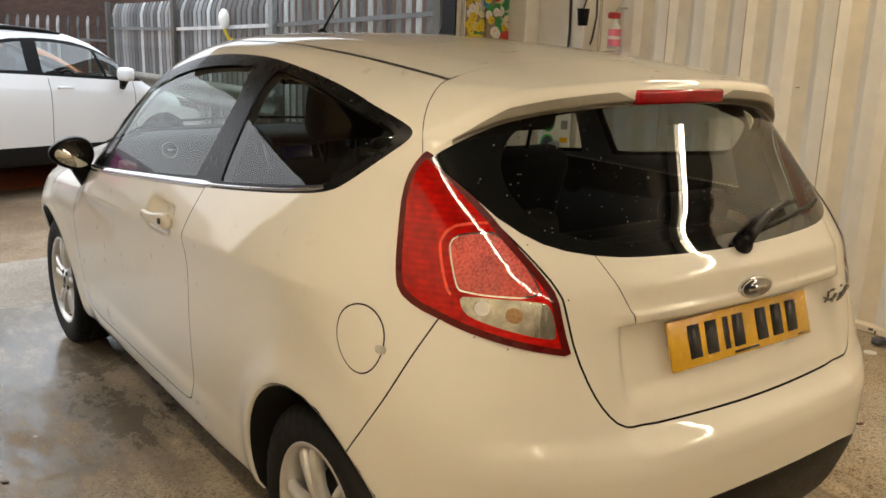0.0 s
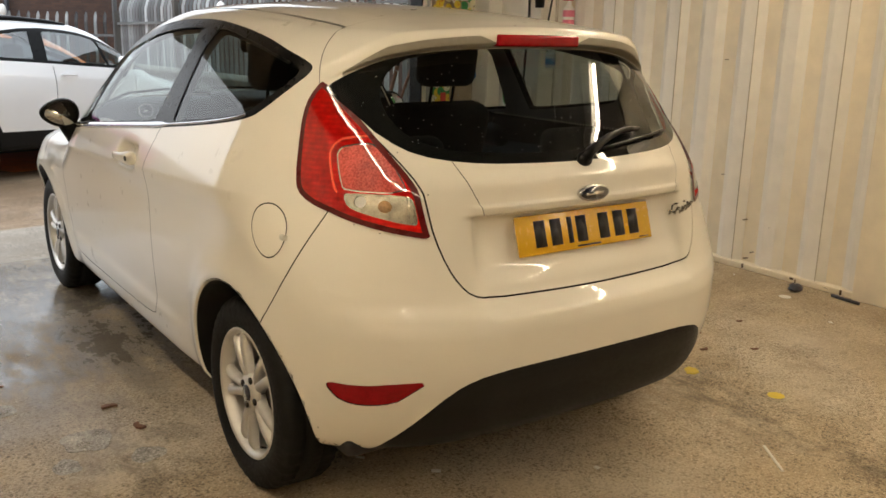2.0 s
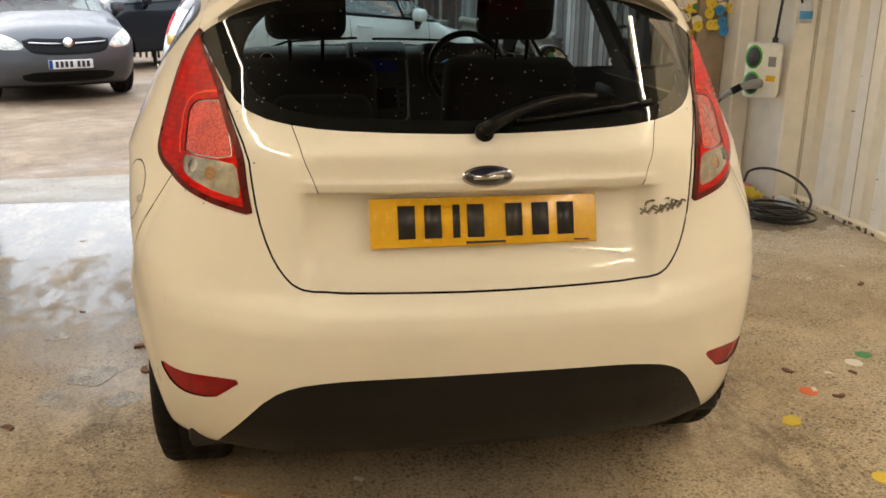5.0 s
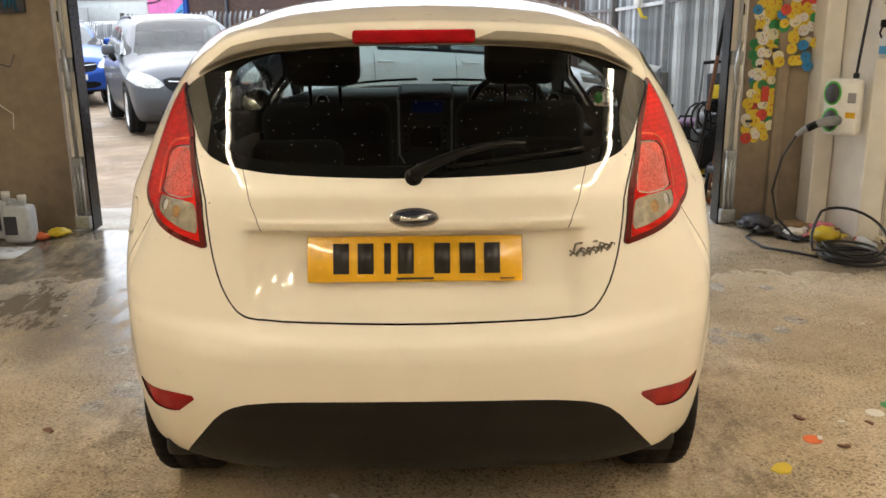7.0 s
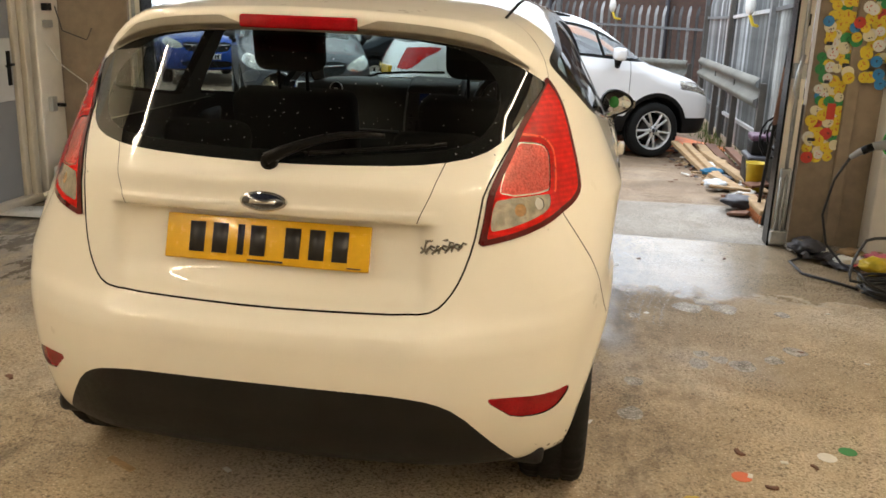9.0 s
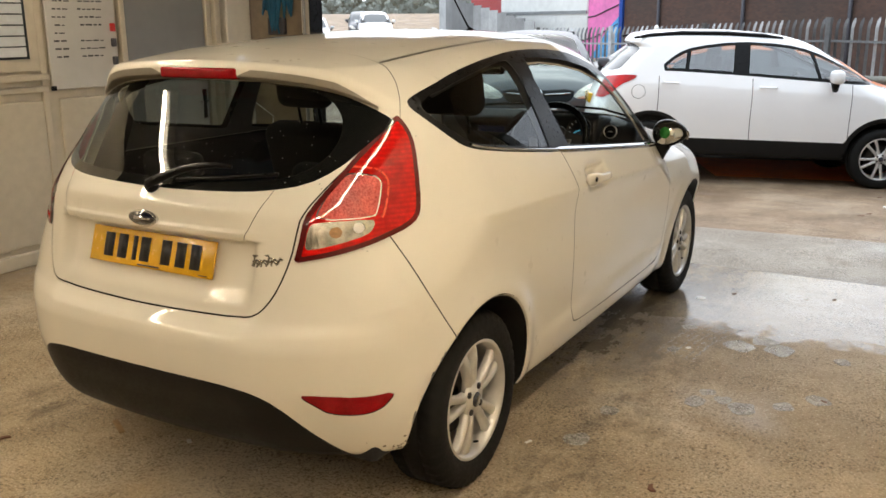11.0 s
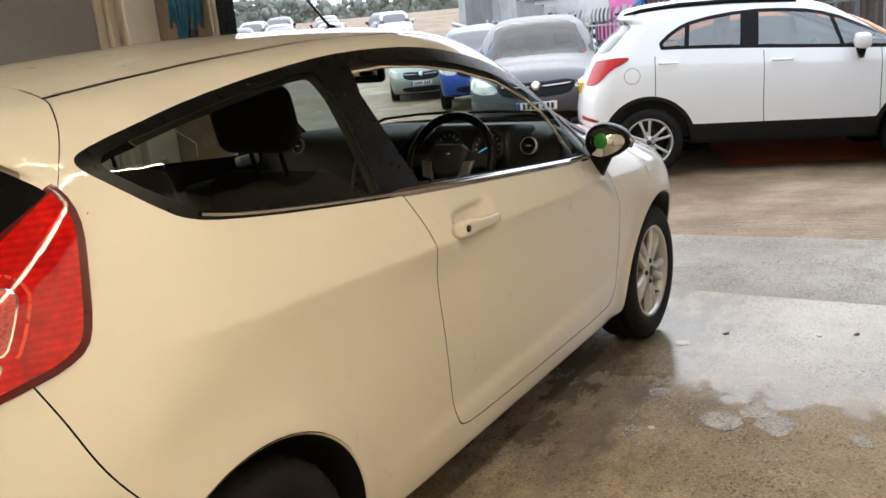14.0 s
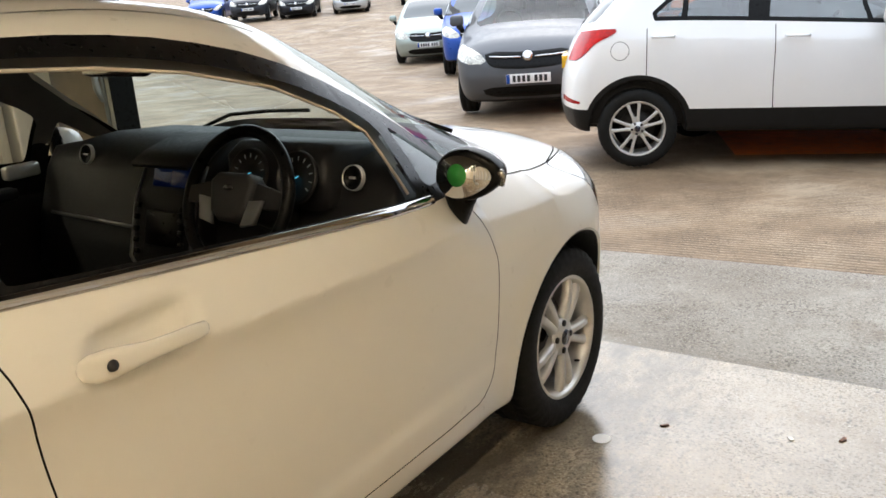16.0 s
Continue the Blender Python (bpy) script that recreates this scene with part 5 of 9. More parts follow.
# ---- wheels ----
def alloy_wheel(parent, radius, half, rim, spokes=5, twin=9.0, bolts=4, metal=None):
    """A tyre and an alloy rim with paired spokes, facing +x, at the origin of its empty."""
    w = new("wheel")
    w.parent = parent
    bead = rim + 0.012
    tyre = lathe([(-half * 0.9, bead), (-half, bead + 0.03), (-half, radius * 0.88), (-half * 0.88, radius * 0.97), (-half * 0.7, radius), (-half * 0.38, radius), (-half * 0.36, radius - 0.006), (-half * 0.30, radius - 0.006), (-half * 0.28, radius),
                        (half * 0.28, radius), (half * 0.30, radius - 0.006), (half * 0.36, radius - 0.006), (half * 0.38, radius), (half * 0.7, radius), (half * 0.88, radius * 0.97), (half, radius * 0.88), (half * 1.02, bead + 0.035), (half * 0.96, bead + 0.01), (half * 0.9, bead)], 120)
    for v in tyre.verts:
        turn = math.atan2(v.co.z, v.co.y) / math.tau * 120
        if abs(v.co.x) > half * 0.37 and math.hypot(v.co.y, v.co.z) > radius * 0.96 and round(turn) % 3 == 0:
            v.co.y, v.co.z = v.co.y * 0.978, v.co.z * 0.978
    part("tyre", tyre, TYRE, w)
    x1 = half * 0.9
    part("rim", lathe([(x1, rim + 0.014), (x1 + 0.004, rim + 0.008), (x1 - 0.004, rim), (x1 - 0.03, rim - 0.008), (-half * 0.8, rim - 0.012), (-half * 0.9, rim + 0.012)], 56), metal or ALLOY, w)
    part("brake_disc", lathe([(0.0, 0.03), (0.0, rim * 0.68), (-0.02, rim * 0.68), (-0.02, 0.03)], 40), ALLOY_DARK, w)
    part("hub_barrel", lathe([(-half * 0.8, 0.0), (-half * 0.8, rim - 0.02), (-half * 0.75, rim - 0.02), (-half * 0.75, 0.0)], 32), BLACK_ROUGH, w)
    part("hub", lathe([(x1 - 0.022, 0.062), (x1 - 0.012, 0.060), (x1 - 0.010, 0.034), (x1 - 0.004, 0.030), (x1 - 0.004, 0.0)], 36), metal or ALLOY, w)
    part("hub_cap", lathe([(x1 - 0.004, 0.026), (x1, 0.024), (x1 + 0.001, 0.0)], 28), BADGE_BLUE, w)
    for k in range(bolts):
        a = math.tau * (k + 0.5) / bolts
        part("wheel_nut", lathe([(x1 - 0.02, 0.012), (x1 - 0.006, 0.011), (x1 - 0.004, 0.0)], 8, m=Matrix.Translation((0, 0.046 * math.cos(a), 0.046 * math.sin(a)))), ALLOY_DARK, w)
    bm0 = bmesh.new()
    rows = []
    for r, wd, xo, th in ((0.040, 0.018, -0.014, 0.030), (rim * 0.45, 0.0120, -0.006, 0.030), (rim * 0.75, 0.0125, -0.004, 0.030), (rim * 0.92, 0.0150, -0.008, 0.026), (rim + 0.002, 0.020, -0.018, 0.022)):
        rows.append([bm0.verts.new((x1 + xo + dx, dy, r)) for dx, dy in ((-th, -wd), (-0.007, -wd), (0.0, -wd * 0.55), (0.0, wd * 0.55), (-0.007, wd), (-th, wd))])
    for a, b in zip(rows[:-1], rows[1:]):
        for i in range(5):
            bm0.faces.new((a[i], a[i + 1], b[i + 1], b[i]))
    bmesh.ops.recalc_face_normals(bm0, faces=bm0.faces)
    web = prism([(-0.018, 0.03), (0.018, 0.03), (rim * 0.50 * math.sin(radians(twin)), rim * 0.52), (0.0, rim * 0.44), (-rim * 0.50 * math.sin(radians(twin)), rim * 0.52)], "x", x1 - 0.034, x1 - 0.019)
    web_me = bpy.data.meshes.new("web")
    web.to_mesh(web_me)
    web.free()
    web_me.materials.append(metal or ALLOY)
    me = bpy.data.meshes.new("spoke")
    bm0.to_mesh(me)
    bm0.free()
    me.shade_smooth()
    me.materials.append(metal or ALLOY)
    for k in range(spokes):
        wb_ = new("web", web_me)
        wb_.parent = w
        wb_.matrix_basis = Matrix.Rotation(math.tau * k / spokes, 4, "X")
        for d in (-1, 1):
            sp = new("spoke", me)
            sp.parent = w
            sp.matrix_basis = Matrix.Rotation(math.tau * k / spokes + radians(twin) * d, 4, "X")
    part("valve", tube([(x1 - 0.03, 0.0, -rim + 0.016), (x1 - 0.012, 0.0, -rim + 0.022)], 0.004, 6), BLACK_TRIM, w)
    return w


def place_wheels(w, spots):
    """Puts a finished wheel at the first spot and copies of it at the others; spots are (x, y, z, turn)."""
    kids = [(o, o.parent) for o in (w, *w.children_recursive)]
    for n, (x, y, z, spin) in enumerate(spots):
        m = Matrix.Translation((x, y, z)) @ Matrix.Rotation(0 if x > 0 else math.pi, 4, "Z") @ Matrix.Rotation(radians(spin), 4, "X")
        if n == 0:
            w.matrix_basis = m
            continue
        made = {}
        for o, par in kids:
            made[o] = o.copy()
            scene.collection.objects.link(made[o])
            made[o].parent = made.get(par, par)
        made[w].matrix_basis = m


place_wheels(alloy_wheel(hatch, 0.298, 0.0975, 0.190, twin=10.5), [(0.715, 0, WHEEL_Z, 10), (-0.715, 0, WHEEL_Z, 25), (0.715, AXLE, WHEEL_Z, 40), (-0.715, AXLE, WHEEL_Z, 5)])
for s in (-1, 1):
    for y0 in (0, AXLE):
        lip, well = bmesh.new(), bmesh.new()
        ring, lining = [], []
        for k in range(49):
            a = math.pi * (-0.12 + 1.24 * k / 48)
            yy, zz, rr = y0 + 0.3585 * math.cos(a), WHEEL_Z + 0.3585 * math.sin(a), 0.351
            if zz < 0.215:
                continue
            q = Vector(meet((1.3 * s, yy, zz), (-s, 0, 0)))
            if abs(q.x) > 0.95:
                continue
            yi, zi = y0 + rr * math.cos(a), WHEEL_Z + rr * math.sin(a)
            ring.append([lip.verts.new(c) for c in (q + Vector((0.0005 * s, 0, 0)), (q.x - 0.002 * s, y0 + 0.3555 * math.cos(a), WHEEL_Z + 0.3555 * math.sin(a)), (q.x - 0.006 * s, y0 + 0.3535 * math.cos(a), WHEEL_Z + 0.3535 * math.sin(a)))])
            lining.append([well.verts.new(c) for c in ((q.x - 0.005 * s, y0 + 0.354 * math.cos(a), WHEEL_Z + 0.354 * math.sin(a)), (q.x - 0.012 * s, yi, zi), (0.50 * s, yi, zi), (0.50 * s, y0 + 0.05 * math.cos(a), WHEEL_Z + 0.05 * math.sin(a)))])
        for bm, rows in ((lip, ring), (well, lining)):
            for p_, q_ in zip(rows[:-1], rows[1:]):
                for i in range(len(p_) - 1):
                    bm.faces.new((p_[i], p_[i + 1], q_[i + 1], q_[i]))
        part("arch_lip", lip, PAINT_WHITE, hatch)
        part("arch_liner", well, BLACK_ROUGH, hatch)

# seal round the open driver's window
seal = mat("pale_door_frame", (0.55, 0.50, 0.42), 0.5, vary=0.1)
part("door_seal", tube([tuple(meet((1.3, y_, z_), (-1, 0, 0)) - np.array([0.03, 0, 0])) for y_, z_ in ((0.70, 1.345), (0.90, 1.347), (1.08, 1.330), (1.26, 1.300), (1.47, 1.243), (1.63, 1.166), (1.715, 1.105), (1.722, 1.05), (1.735, 0.955))], 0.004, 6), seal, hatch, "pale inner frame edge round the open window")

# ---- cabin ----
part("cabin_floor", box((-0.70, -0.45, 0.24), (0.70, 2.15, 0.30), 0.02), INTERIOR, hatch)
dash = prism([(1.66, 0.62), (1.70, 0.80), (1.755, 0.94), (1.80, 1.0), (1.95, 1.025), (2.12, 1.02), (2.28, 0.97), (2.28, 0.55), (1.75, 0.50)], "x", -0.735, 0.735, bevel=0.015)
for cut in (-0.68, -0.6, -0.5, -0.36, -0.2, 0.2, 0.36, 0.5, 0.6, 0.68):
    bmesh.ops.bisect_plane(dash, geom=dash.verts[:] + dash.edges[:] + dash.faces[:], plane_co=(cut, 0, 0), plane_no=(1, 0, 0))
for v in dash.verts:
    while v.co.z > 0.6 and hb_field(np.array([v.co]))[0] > -0.04:
        v.co = (v.co.x * 0.99, v.co.y - 0.002, v.co.z - 0.006)
part("dashboard", dash, INTERIOR, hatch, "charcoal dashboard")
part("binnacle", prism([(1.70, 0.90), (1.71, 1.03), (1.76, 1.06), (1.92, 1.04), (1.98, 1.0), (1.80, 0.90)], "x", 0.20, 0.56, bevel=0.02), INTERIOR, hatch)
DIAL = mat("black_dial_face", (0.006, 0.006, 0.007), 0.5, vary=0)
TICK = mat("pale_dial_marks", (0.5, 0.55, 0.58), 0.5, vary=0)
NEEDLE = mat("lit_blue_needle", (0.1, 0.5, 0.7), 0.5, vary=0)
nt_, b_ = nodes_of(NEEDLE)
b_.inputs["Emission Color"].default_value, b_.inputs["Emission Strength"].default_value = (0.15, 0.7, 1.0, 1), 0.5
for vx in (0.305, 0.475):
    dm = Matrix.Translation((vx, 1.693, 0.985)) @ Matrix.Rotation(radians(-90), 4, "Z") @ Matrix.Rotation(radians(-20), 4, "Y")
    dial = part("dial", lathe([(0, 0), (0.004, 0.0), (0.004, 0.060), (0.010, 0.062), (0.010, 0.067), (0.0, 0.069)], 36, m=dm), DIAL, hatch, "round black instrument dial")
    for k in range(11):
        a_ = radians(-35 + 25 * k)
        part("dial_mark", box((0.0042, -0.0012, 0.043), (0.0056, 0.0012, 0.054), m=dm @ Matrix.Rotation(a_ - radians(90), 4, "X")), TICK, dial, smooth=False)
    part("needle", box((0.0045, -0.0013, -0.008), (0.0062, 0.0013, 0.046), m=dm @ Matrix.Rotation(radians(118), 4, "X")), NEEDLE, dial, smooth=False)
for vx, vy in ((0.62, 1.765), (-0.52, 1.80)):
    vm = Matrix.Translation((vx, vy - 0.02, 0.982)) @ Matrix.Rotation(radians(-90), 4, "Z") @ Matrix.Rotation(radians(-15), 4, "Y")
    vent = part("air_vent", lathe([(-0.012, 0.0), (-0.002, 0.015), (0.006, 0.028), (0.010, 0.0295)], 32, m=vm), BLACK_TRIM, hatch, "round air vent with a bright ring")
    part("vent_ring", lathe([(0.008, 0.0295), (0.013, 0.0305), (0.013, 0.0318), (0.0, 0.033)], 40, m=vm), ALLOY, vent)
    part("vent_vane", box((-0.002, -0.024, -0.0025), (0.010, 0.024, 0.0025), 0.001, m=vm), BLACK_ROUGH, vent)
    part("vent_tab", box((0.008, -0.010, -0.003), (0.013, 0.010, 0.003), 0.001, m=vm), ALLOY, vent)
part("console", prism([(1.70, 0.40), (1.60, 0.70), (1.66, 0.90), (1.72, 1.0), (1.82, 1.055), (1.95, 1.05), (2.0, 0.9), (1.9, 0.4)], "x", -0.15, 0.13, bevel=0.02), INTERIOR, hatch)
part("screen", box((-0.075, 0, 0), (0.075, 0.01, 0.070), 0.004, m=Matrix.Translation((0, 1.668, 0.935)) @ Matrix.Rotation(radians(-20), 4, "X")), SCREEN_BLUE, hatch, "small blue-lit dashboard screen")
part("gear_tunnel", box((-0.12, 0.4, 0.28), (0.12, 1.75, 0.48), 0.04), INTERIOR, hatch)
SATIN = mat("satin_grey_trim", (0.22, 0.22, 0.22), 0.35, 0.6, vary=0.1)
for s in (-1, 1):
    for k in range(5):
        part("console_button", box((-0.010, -0.006, -0.008), (0.010, 0.004, 0.008), 0.003, m=Matrix.Translation((0.095 * s - 0.01, 1.634 - 0.012 * k + 0.001 * k * k, 0.885 - 0.032 * k)) @ Matrix.Rotation(radians(-20), 4, "X")), BLACK_TRIM, hatch)
    part("console_edge", tube([(0.128 * s - 0.01, 1.715, 0.99), (0.128 * s - 0.01, 1.655, 0.90), (0.125 * s - 0.01, 1.60, 0.74), (0.10 * s - 0.01, 1.60, 0.70)], 0.005, 6), SATIN, hatch)
part("screen_hood", prism([(1.645, 1.005), (1.70, 1.03), (1.82, 1.06), (1.84, 1.045), (1.70, 1.012), (1.65, 0.992)], "x", -0.125, 0.115, bevel=0.004), INTERIOR, hatch)
part("radio_panel", box((-0.075, 0, 0), (0.075, 0.008, 0.10), 0.004, m=Matrix.Translation((-0.01, 1.612, 0.775)) @ Matrix.Rotation(radians(-17), 4, "X")), BLACK_TRIM, hatch)
part("dash_trim", tube([(-0.66, 1.70, 0.80), (-0.4, 1.685, 0.80), (-0.17, 1.665, 0.80)], 0.006, 6), SATIN, hatch)
sw = new("steering_wheel")
sw.parent = hatch
sw["label"] = "black leather-rimmed steering wheel with dark spokes"
sw.matrix_basis = Matrix.Translation((0.385, 1.565, 0.955)) @ Matrix.Rotation(radians(-24), 4, "X")
part("wheel_rim", tube([(0.172 * math.cos(a * math.tau / 48), 0, 0.172 * math.sin(a * math.tau / 48)) for a in range(48)], 0.016, 12, closed=True), BLACK_TRIM, sw)
part("horn_pad", prism([(-0.075, 0.04), (-0.05, 0.062), (0.05, 0.062), (0.075, 0.04), (0.06, -0.035), (0.03, -0.06), (-0.03, -0.06), (-0.06, -0.035)], "y", -0.03, 0.03, bevel=0.012), INTERIOR, sw)
part("pad_badge", disc(0.016, 0.007, 0.004, Matrix.Translation((0, -0.03, 0.022))), CHROME, sw)
for s in (-1, 1):
    part("wheel_spoke", prism([(0.06 * s, 0.045), (0.175 * s, 0.02), (0.175 * s, -0.02), (0.06 * s, -0.02)], "y", -0.012, 0.012, bevel=0.004), INTERIOR, sw)
    part("spoke_trim", prism([(0.068 * s, -0.005), (0.11 * s, 0.0), (0.095 * s, -0.06), (0.05 * s, -0.07)], "y", -0.026, -0.01, bevel=0.004), SATIN, sw)
part("column", tube([(0, 0.02, 0), (0, 0.25, -0.02)], 0.045, 12), INTERIOR, sw)


def car_seat(x, y):
    st = new("front_seat")
    st.parent = hatch
    st.location = (x, y, 0.28)
    part("cushion", box((-0.25, -0.27, 0.08), (0.25, 0.27, 0.26), 0.06, 4), CLOTH, st)
    bm = box((-0.24, -0.07, 0.0), (0.24, 0.07, 0.60), 0.05, 4)
    bmesh.ops.transform(bm, matrix=Matrix.Translation((0, -0.24, 0.22)) @ Matrix.Rotation(radians(14), 4, "X"), verts=bm.verts)
    part("backrest", bm, CLOTH, st)
    for d in (-0.055, 0.055):
        part("headrest_post", tube([(d, -0.37, 0.74), (d, -0.405, 0.90)], 0.007, 8), BLACK_TRIM, st)
    bm = box((-0.135, -0.05, 0.0), (0.135, 0.05, 0.185), 0.045, 4)
    bmesh.ops.transform(bm, matrix=Matrix.Translation((0, -0.41, 0.875)) @ Matrix.Rotation(radians(10), 4, "X"), verts=bm.verts)
    part("headrest", bm, CLOTH, st)


car_seat(0.36, 1.05)
car_seat(-0.36, 1.05)
part("rear_bench", box((-0.60, -0.05, 0.36), (0.60, 0.45, 0.56), 0.06, 4), CLOTH, hatch)
bm = box((-0.60, -0.07, 0.0), (0.60, 0.07, 0.50), 0.05, 4)
bmesh.ops.transform(bm, matrix=Matrix.Translation((0, -0.02, 0.50)) @ Matrix.Rotation(radians(16), 4, "X"), verts=bm.verts)
part("bench_back", bm, CLOTH, hatch)
for x in (-0.34, 0.34):
    part("rear_headrest", box((x - 0.13, -0.20, 0.965), (x + 0.13, -0.11, 1.07), 0.04, 3), CLOTH, hatch)
part("parcel_shelf", box((-0.48, -0.45, 0.955), (0.48, -0.17, 0.975), 0.008), INTERIOR, hatch)
rv = part("rear_view_mirror", box((-0.135, 1.545, 1.255), (0.135, 1.585, 1.328), 0.02, 3), BLACK_TRIM, hatch)
part("mirror_face", box((-0.118, 1.541, 1.264), (0.118, 1.5455, 1.319), 0.003), MIRROR, rv)
part("mirror_stem", tube([(0, 1.58, 1.30), (0, 1.64, 1.385)], 0.01, 8), BLACK_TRIM, rv)
for x0, x1_ in ((-0.62, 0.0), (0.02, 0.60)):
    part("screen_wiper", tube([meet((x0 + (x1_ - x0) * k, 2.345 - 0.13 * (x0 + (x1_ - x0) * k) ** 2 - 0.01 * k, 1.6), (0, 0, -1)) + np.array([0, 0, 0.012]) for k in (0.0, 0.3, 0.6, 0.9)], 0.007, 6), BLACK_TRIM, hatch)
for s in (-1, 1):
    part("door_pull", box((0.715 * s - 0.03, 1.30, 0.86), (0.715 * s + 0.03, 1.62, 0.90), 0.012, 2), INTERIOR, hatch)
    if s < 0:
        part("inner_handle", box((0.725 * s - 0.02, 1.60, 0.92), (0.725 * s + 0.02, 1.72, 0.965), 0.01, 2), ALLOY, hatch)
# ---- the bay ----
X_L, X_R, Y_F, Y_B, Z_C = -3.02, 2.78, 3.14, -6.0, 3.1
OPEN_L, OPEN_R = -2.33, 1.97


def structure(name, bm, material, smooth=False):
    return tagged(link_mesh(name, bm, material, smooth=smooth), kind="structure")


fl_bm = bmesh.new()
bmesh.ops.create_grid(fl_bm, x_segments=24, y_segments=36, size=0.5, matrix=Matrix.Translation(((X_L + X_R) / 2, (Y_F + Y_B) / 2, 0)) @ Matrix.Diagonal((X_R - X_L + 0.5, Y_F - Y_B, 1, 1)))
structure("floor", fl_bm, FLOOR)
structure("floor_edge", box((X_L - 0.25, Y_F - 0.02, -0.30), (X_R + 0.25, Y_F, -0.002)), FLOOR)

# corrugated side wall: flat white pans and cream ribs
base = structure("wall_right", box((X_R + 0.03, Y_B, -0.1), (X_R + 0.12, Y_F + 0.1, Z_C)), CREAM)
PITCH = 0.285
k = 0
y = Y_B
pan_me = bpy.data.meshes.new("pan")
rib = prism([(X_R + 0.034, 0.0), (X_R - 0.002, 0.06), (X_R - 0.002, PITCH * 0.5), (X_R + 0.034, PITCH * 0.5 + 0.06)], "z", 0.03, Z_C)
rib.to_mesh(pan_me)
rib.free()
pan_me.materials.append(WHITE_STEEL)
while y < Y_F - 0.25:
    o = new("panel", pan_me)
    o.parent = base
    o.location = (0, y + 0.035, 0)
    y += PITCH
structure("sill_rail", box((X_R - 0.03, Y_B, 0.0), (X_R + 0.04, Y_F - 0.1, 0.035), 0.006), CREAM)
# dark joints between the wall sheets, a flat end panel and old marks
for k in range(9):
    part("sheet_joint", box((X_R - 0.0035, 0.36 + 0.57 * k - 2.28, 0.03), (X_R + 0.02, 0.363 + 0.57 * k - 2.28, Z_C)), JOINT, base, smooth=False)
structure("trim", box((X_R - 0.045, -0.75, 0.0), (X_R + 0.02, 0.11, Z_C - 0.01), 0.006), CREAM)
random.seed(4)
marks = bmesh.new()
for k in range(16):
    yy, zz, r = random.uniform(0.15, 2.5), random.choice((random.uniform(0.05, 0.35), random.uniform(0.1, 1.9))), random.uniform(0.002, 0.006)
    box((X_R - 0.0045, yy, zz), (X_R + 0.034, yy + r * random.uniform(1, 3), zz + r), bm=marks)
tagged(link_mesh("wall_marks", marks, GRIME, smooth=False), "small brown chips and marks on the wall", "marks", kind="stuff")
# rust marks along the foot of the wall
rst = bmesh.new()
for k in range(34):
    yy, s = random.uniform(-0.6, 2.6), random.uniform(0.003, 0.011)
    box((X_R - 0.0315, yy, random.uniform(0.0, 0.02)), (X_R - 0.0285, yy + s * 3, random.uniform(0.02, 0.034)), bm=rst)
tagged(link_mesh("rust_stain", rst, GRIME), "brown rust marks on the wall's foot rail", "stain", kind="stuff")
structure("wall_left", box((X_L - 0.12, Y_B, -0.1), (X_L, 2.92, Z_C)), UPVC)
# unseen; its grey is set to bounce light onto the hatchback's rear bumper
structure("wall_back", box((X_L - 0.12, Y_B - 0.12, -0.1), (X_R + 0.12, Y_B, Z_C)), BACK_WALL)
structure("ceiling", box((X_L - 0.12, Y_B - 0.12, Z_C), (X_R + 0.12, Y_F + 0.25, Z_C + 0.15)), CEILING)
# out of view; hung low to cut sky reflection on the car's roof
structure("lintel", box((X_L - 0.12, Y_F + 0.005, 2.1), (X_R + 0.12, Y_F + 0.22, Z_C)), BROWN_PANEL)
# front wall beside the opening
structure("wall_front_right", box((OPEN_R + 0.10, Y_F + 0.16, -0.05), (X_R + 0.12, Y_F + 0.26, 2.75)), BROWN_PANEL)
structure("wall_front_left", box((X_L - 0.12, Y_F + 0.10, -0.05), (OPEN_L - 0.10, Y_F + 0.22, 2.75)), BROWN_PANEL)
structure("trim", box((2.63, 2.66, 0), (2.775, 3.29, 2.75), 0.01), WHITE_STEEL)
structure("trim", box((2.50, 3.10, 0), (2.625, 3.295, 2.75), 0.01), WHITE_STEEL)
structure("trim", box((2.28, 3.262, 0), (2.36, 3.299, 2.75), 0.01), BROWN_PANEL)


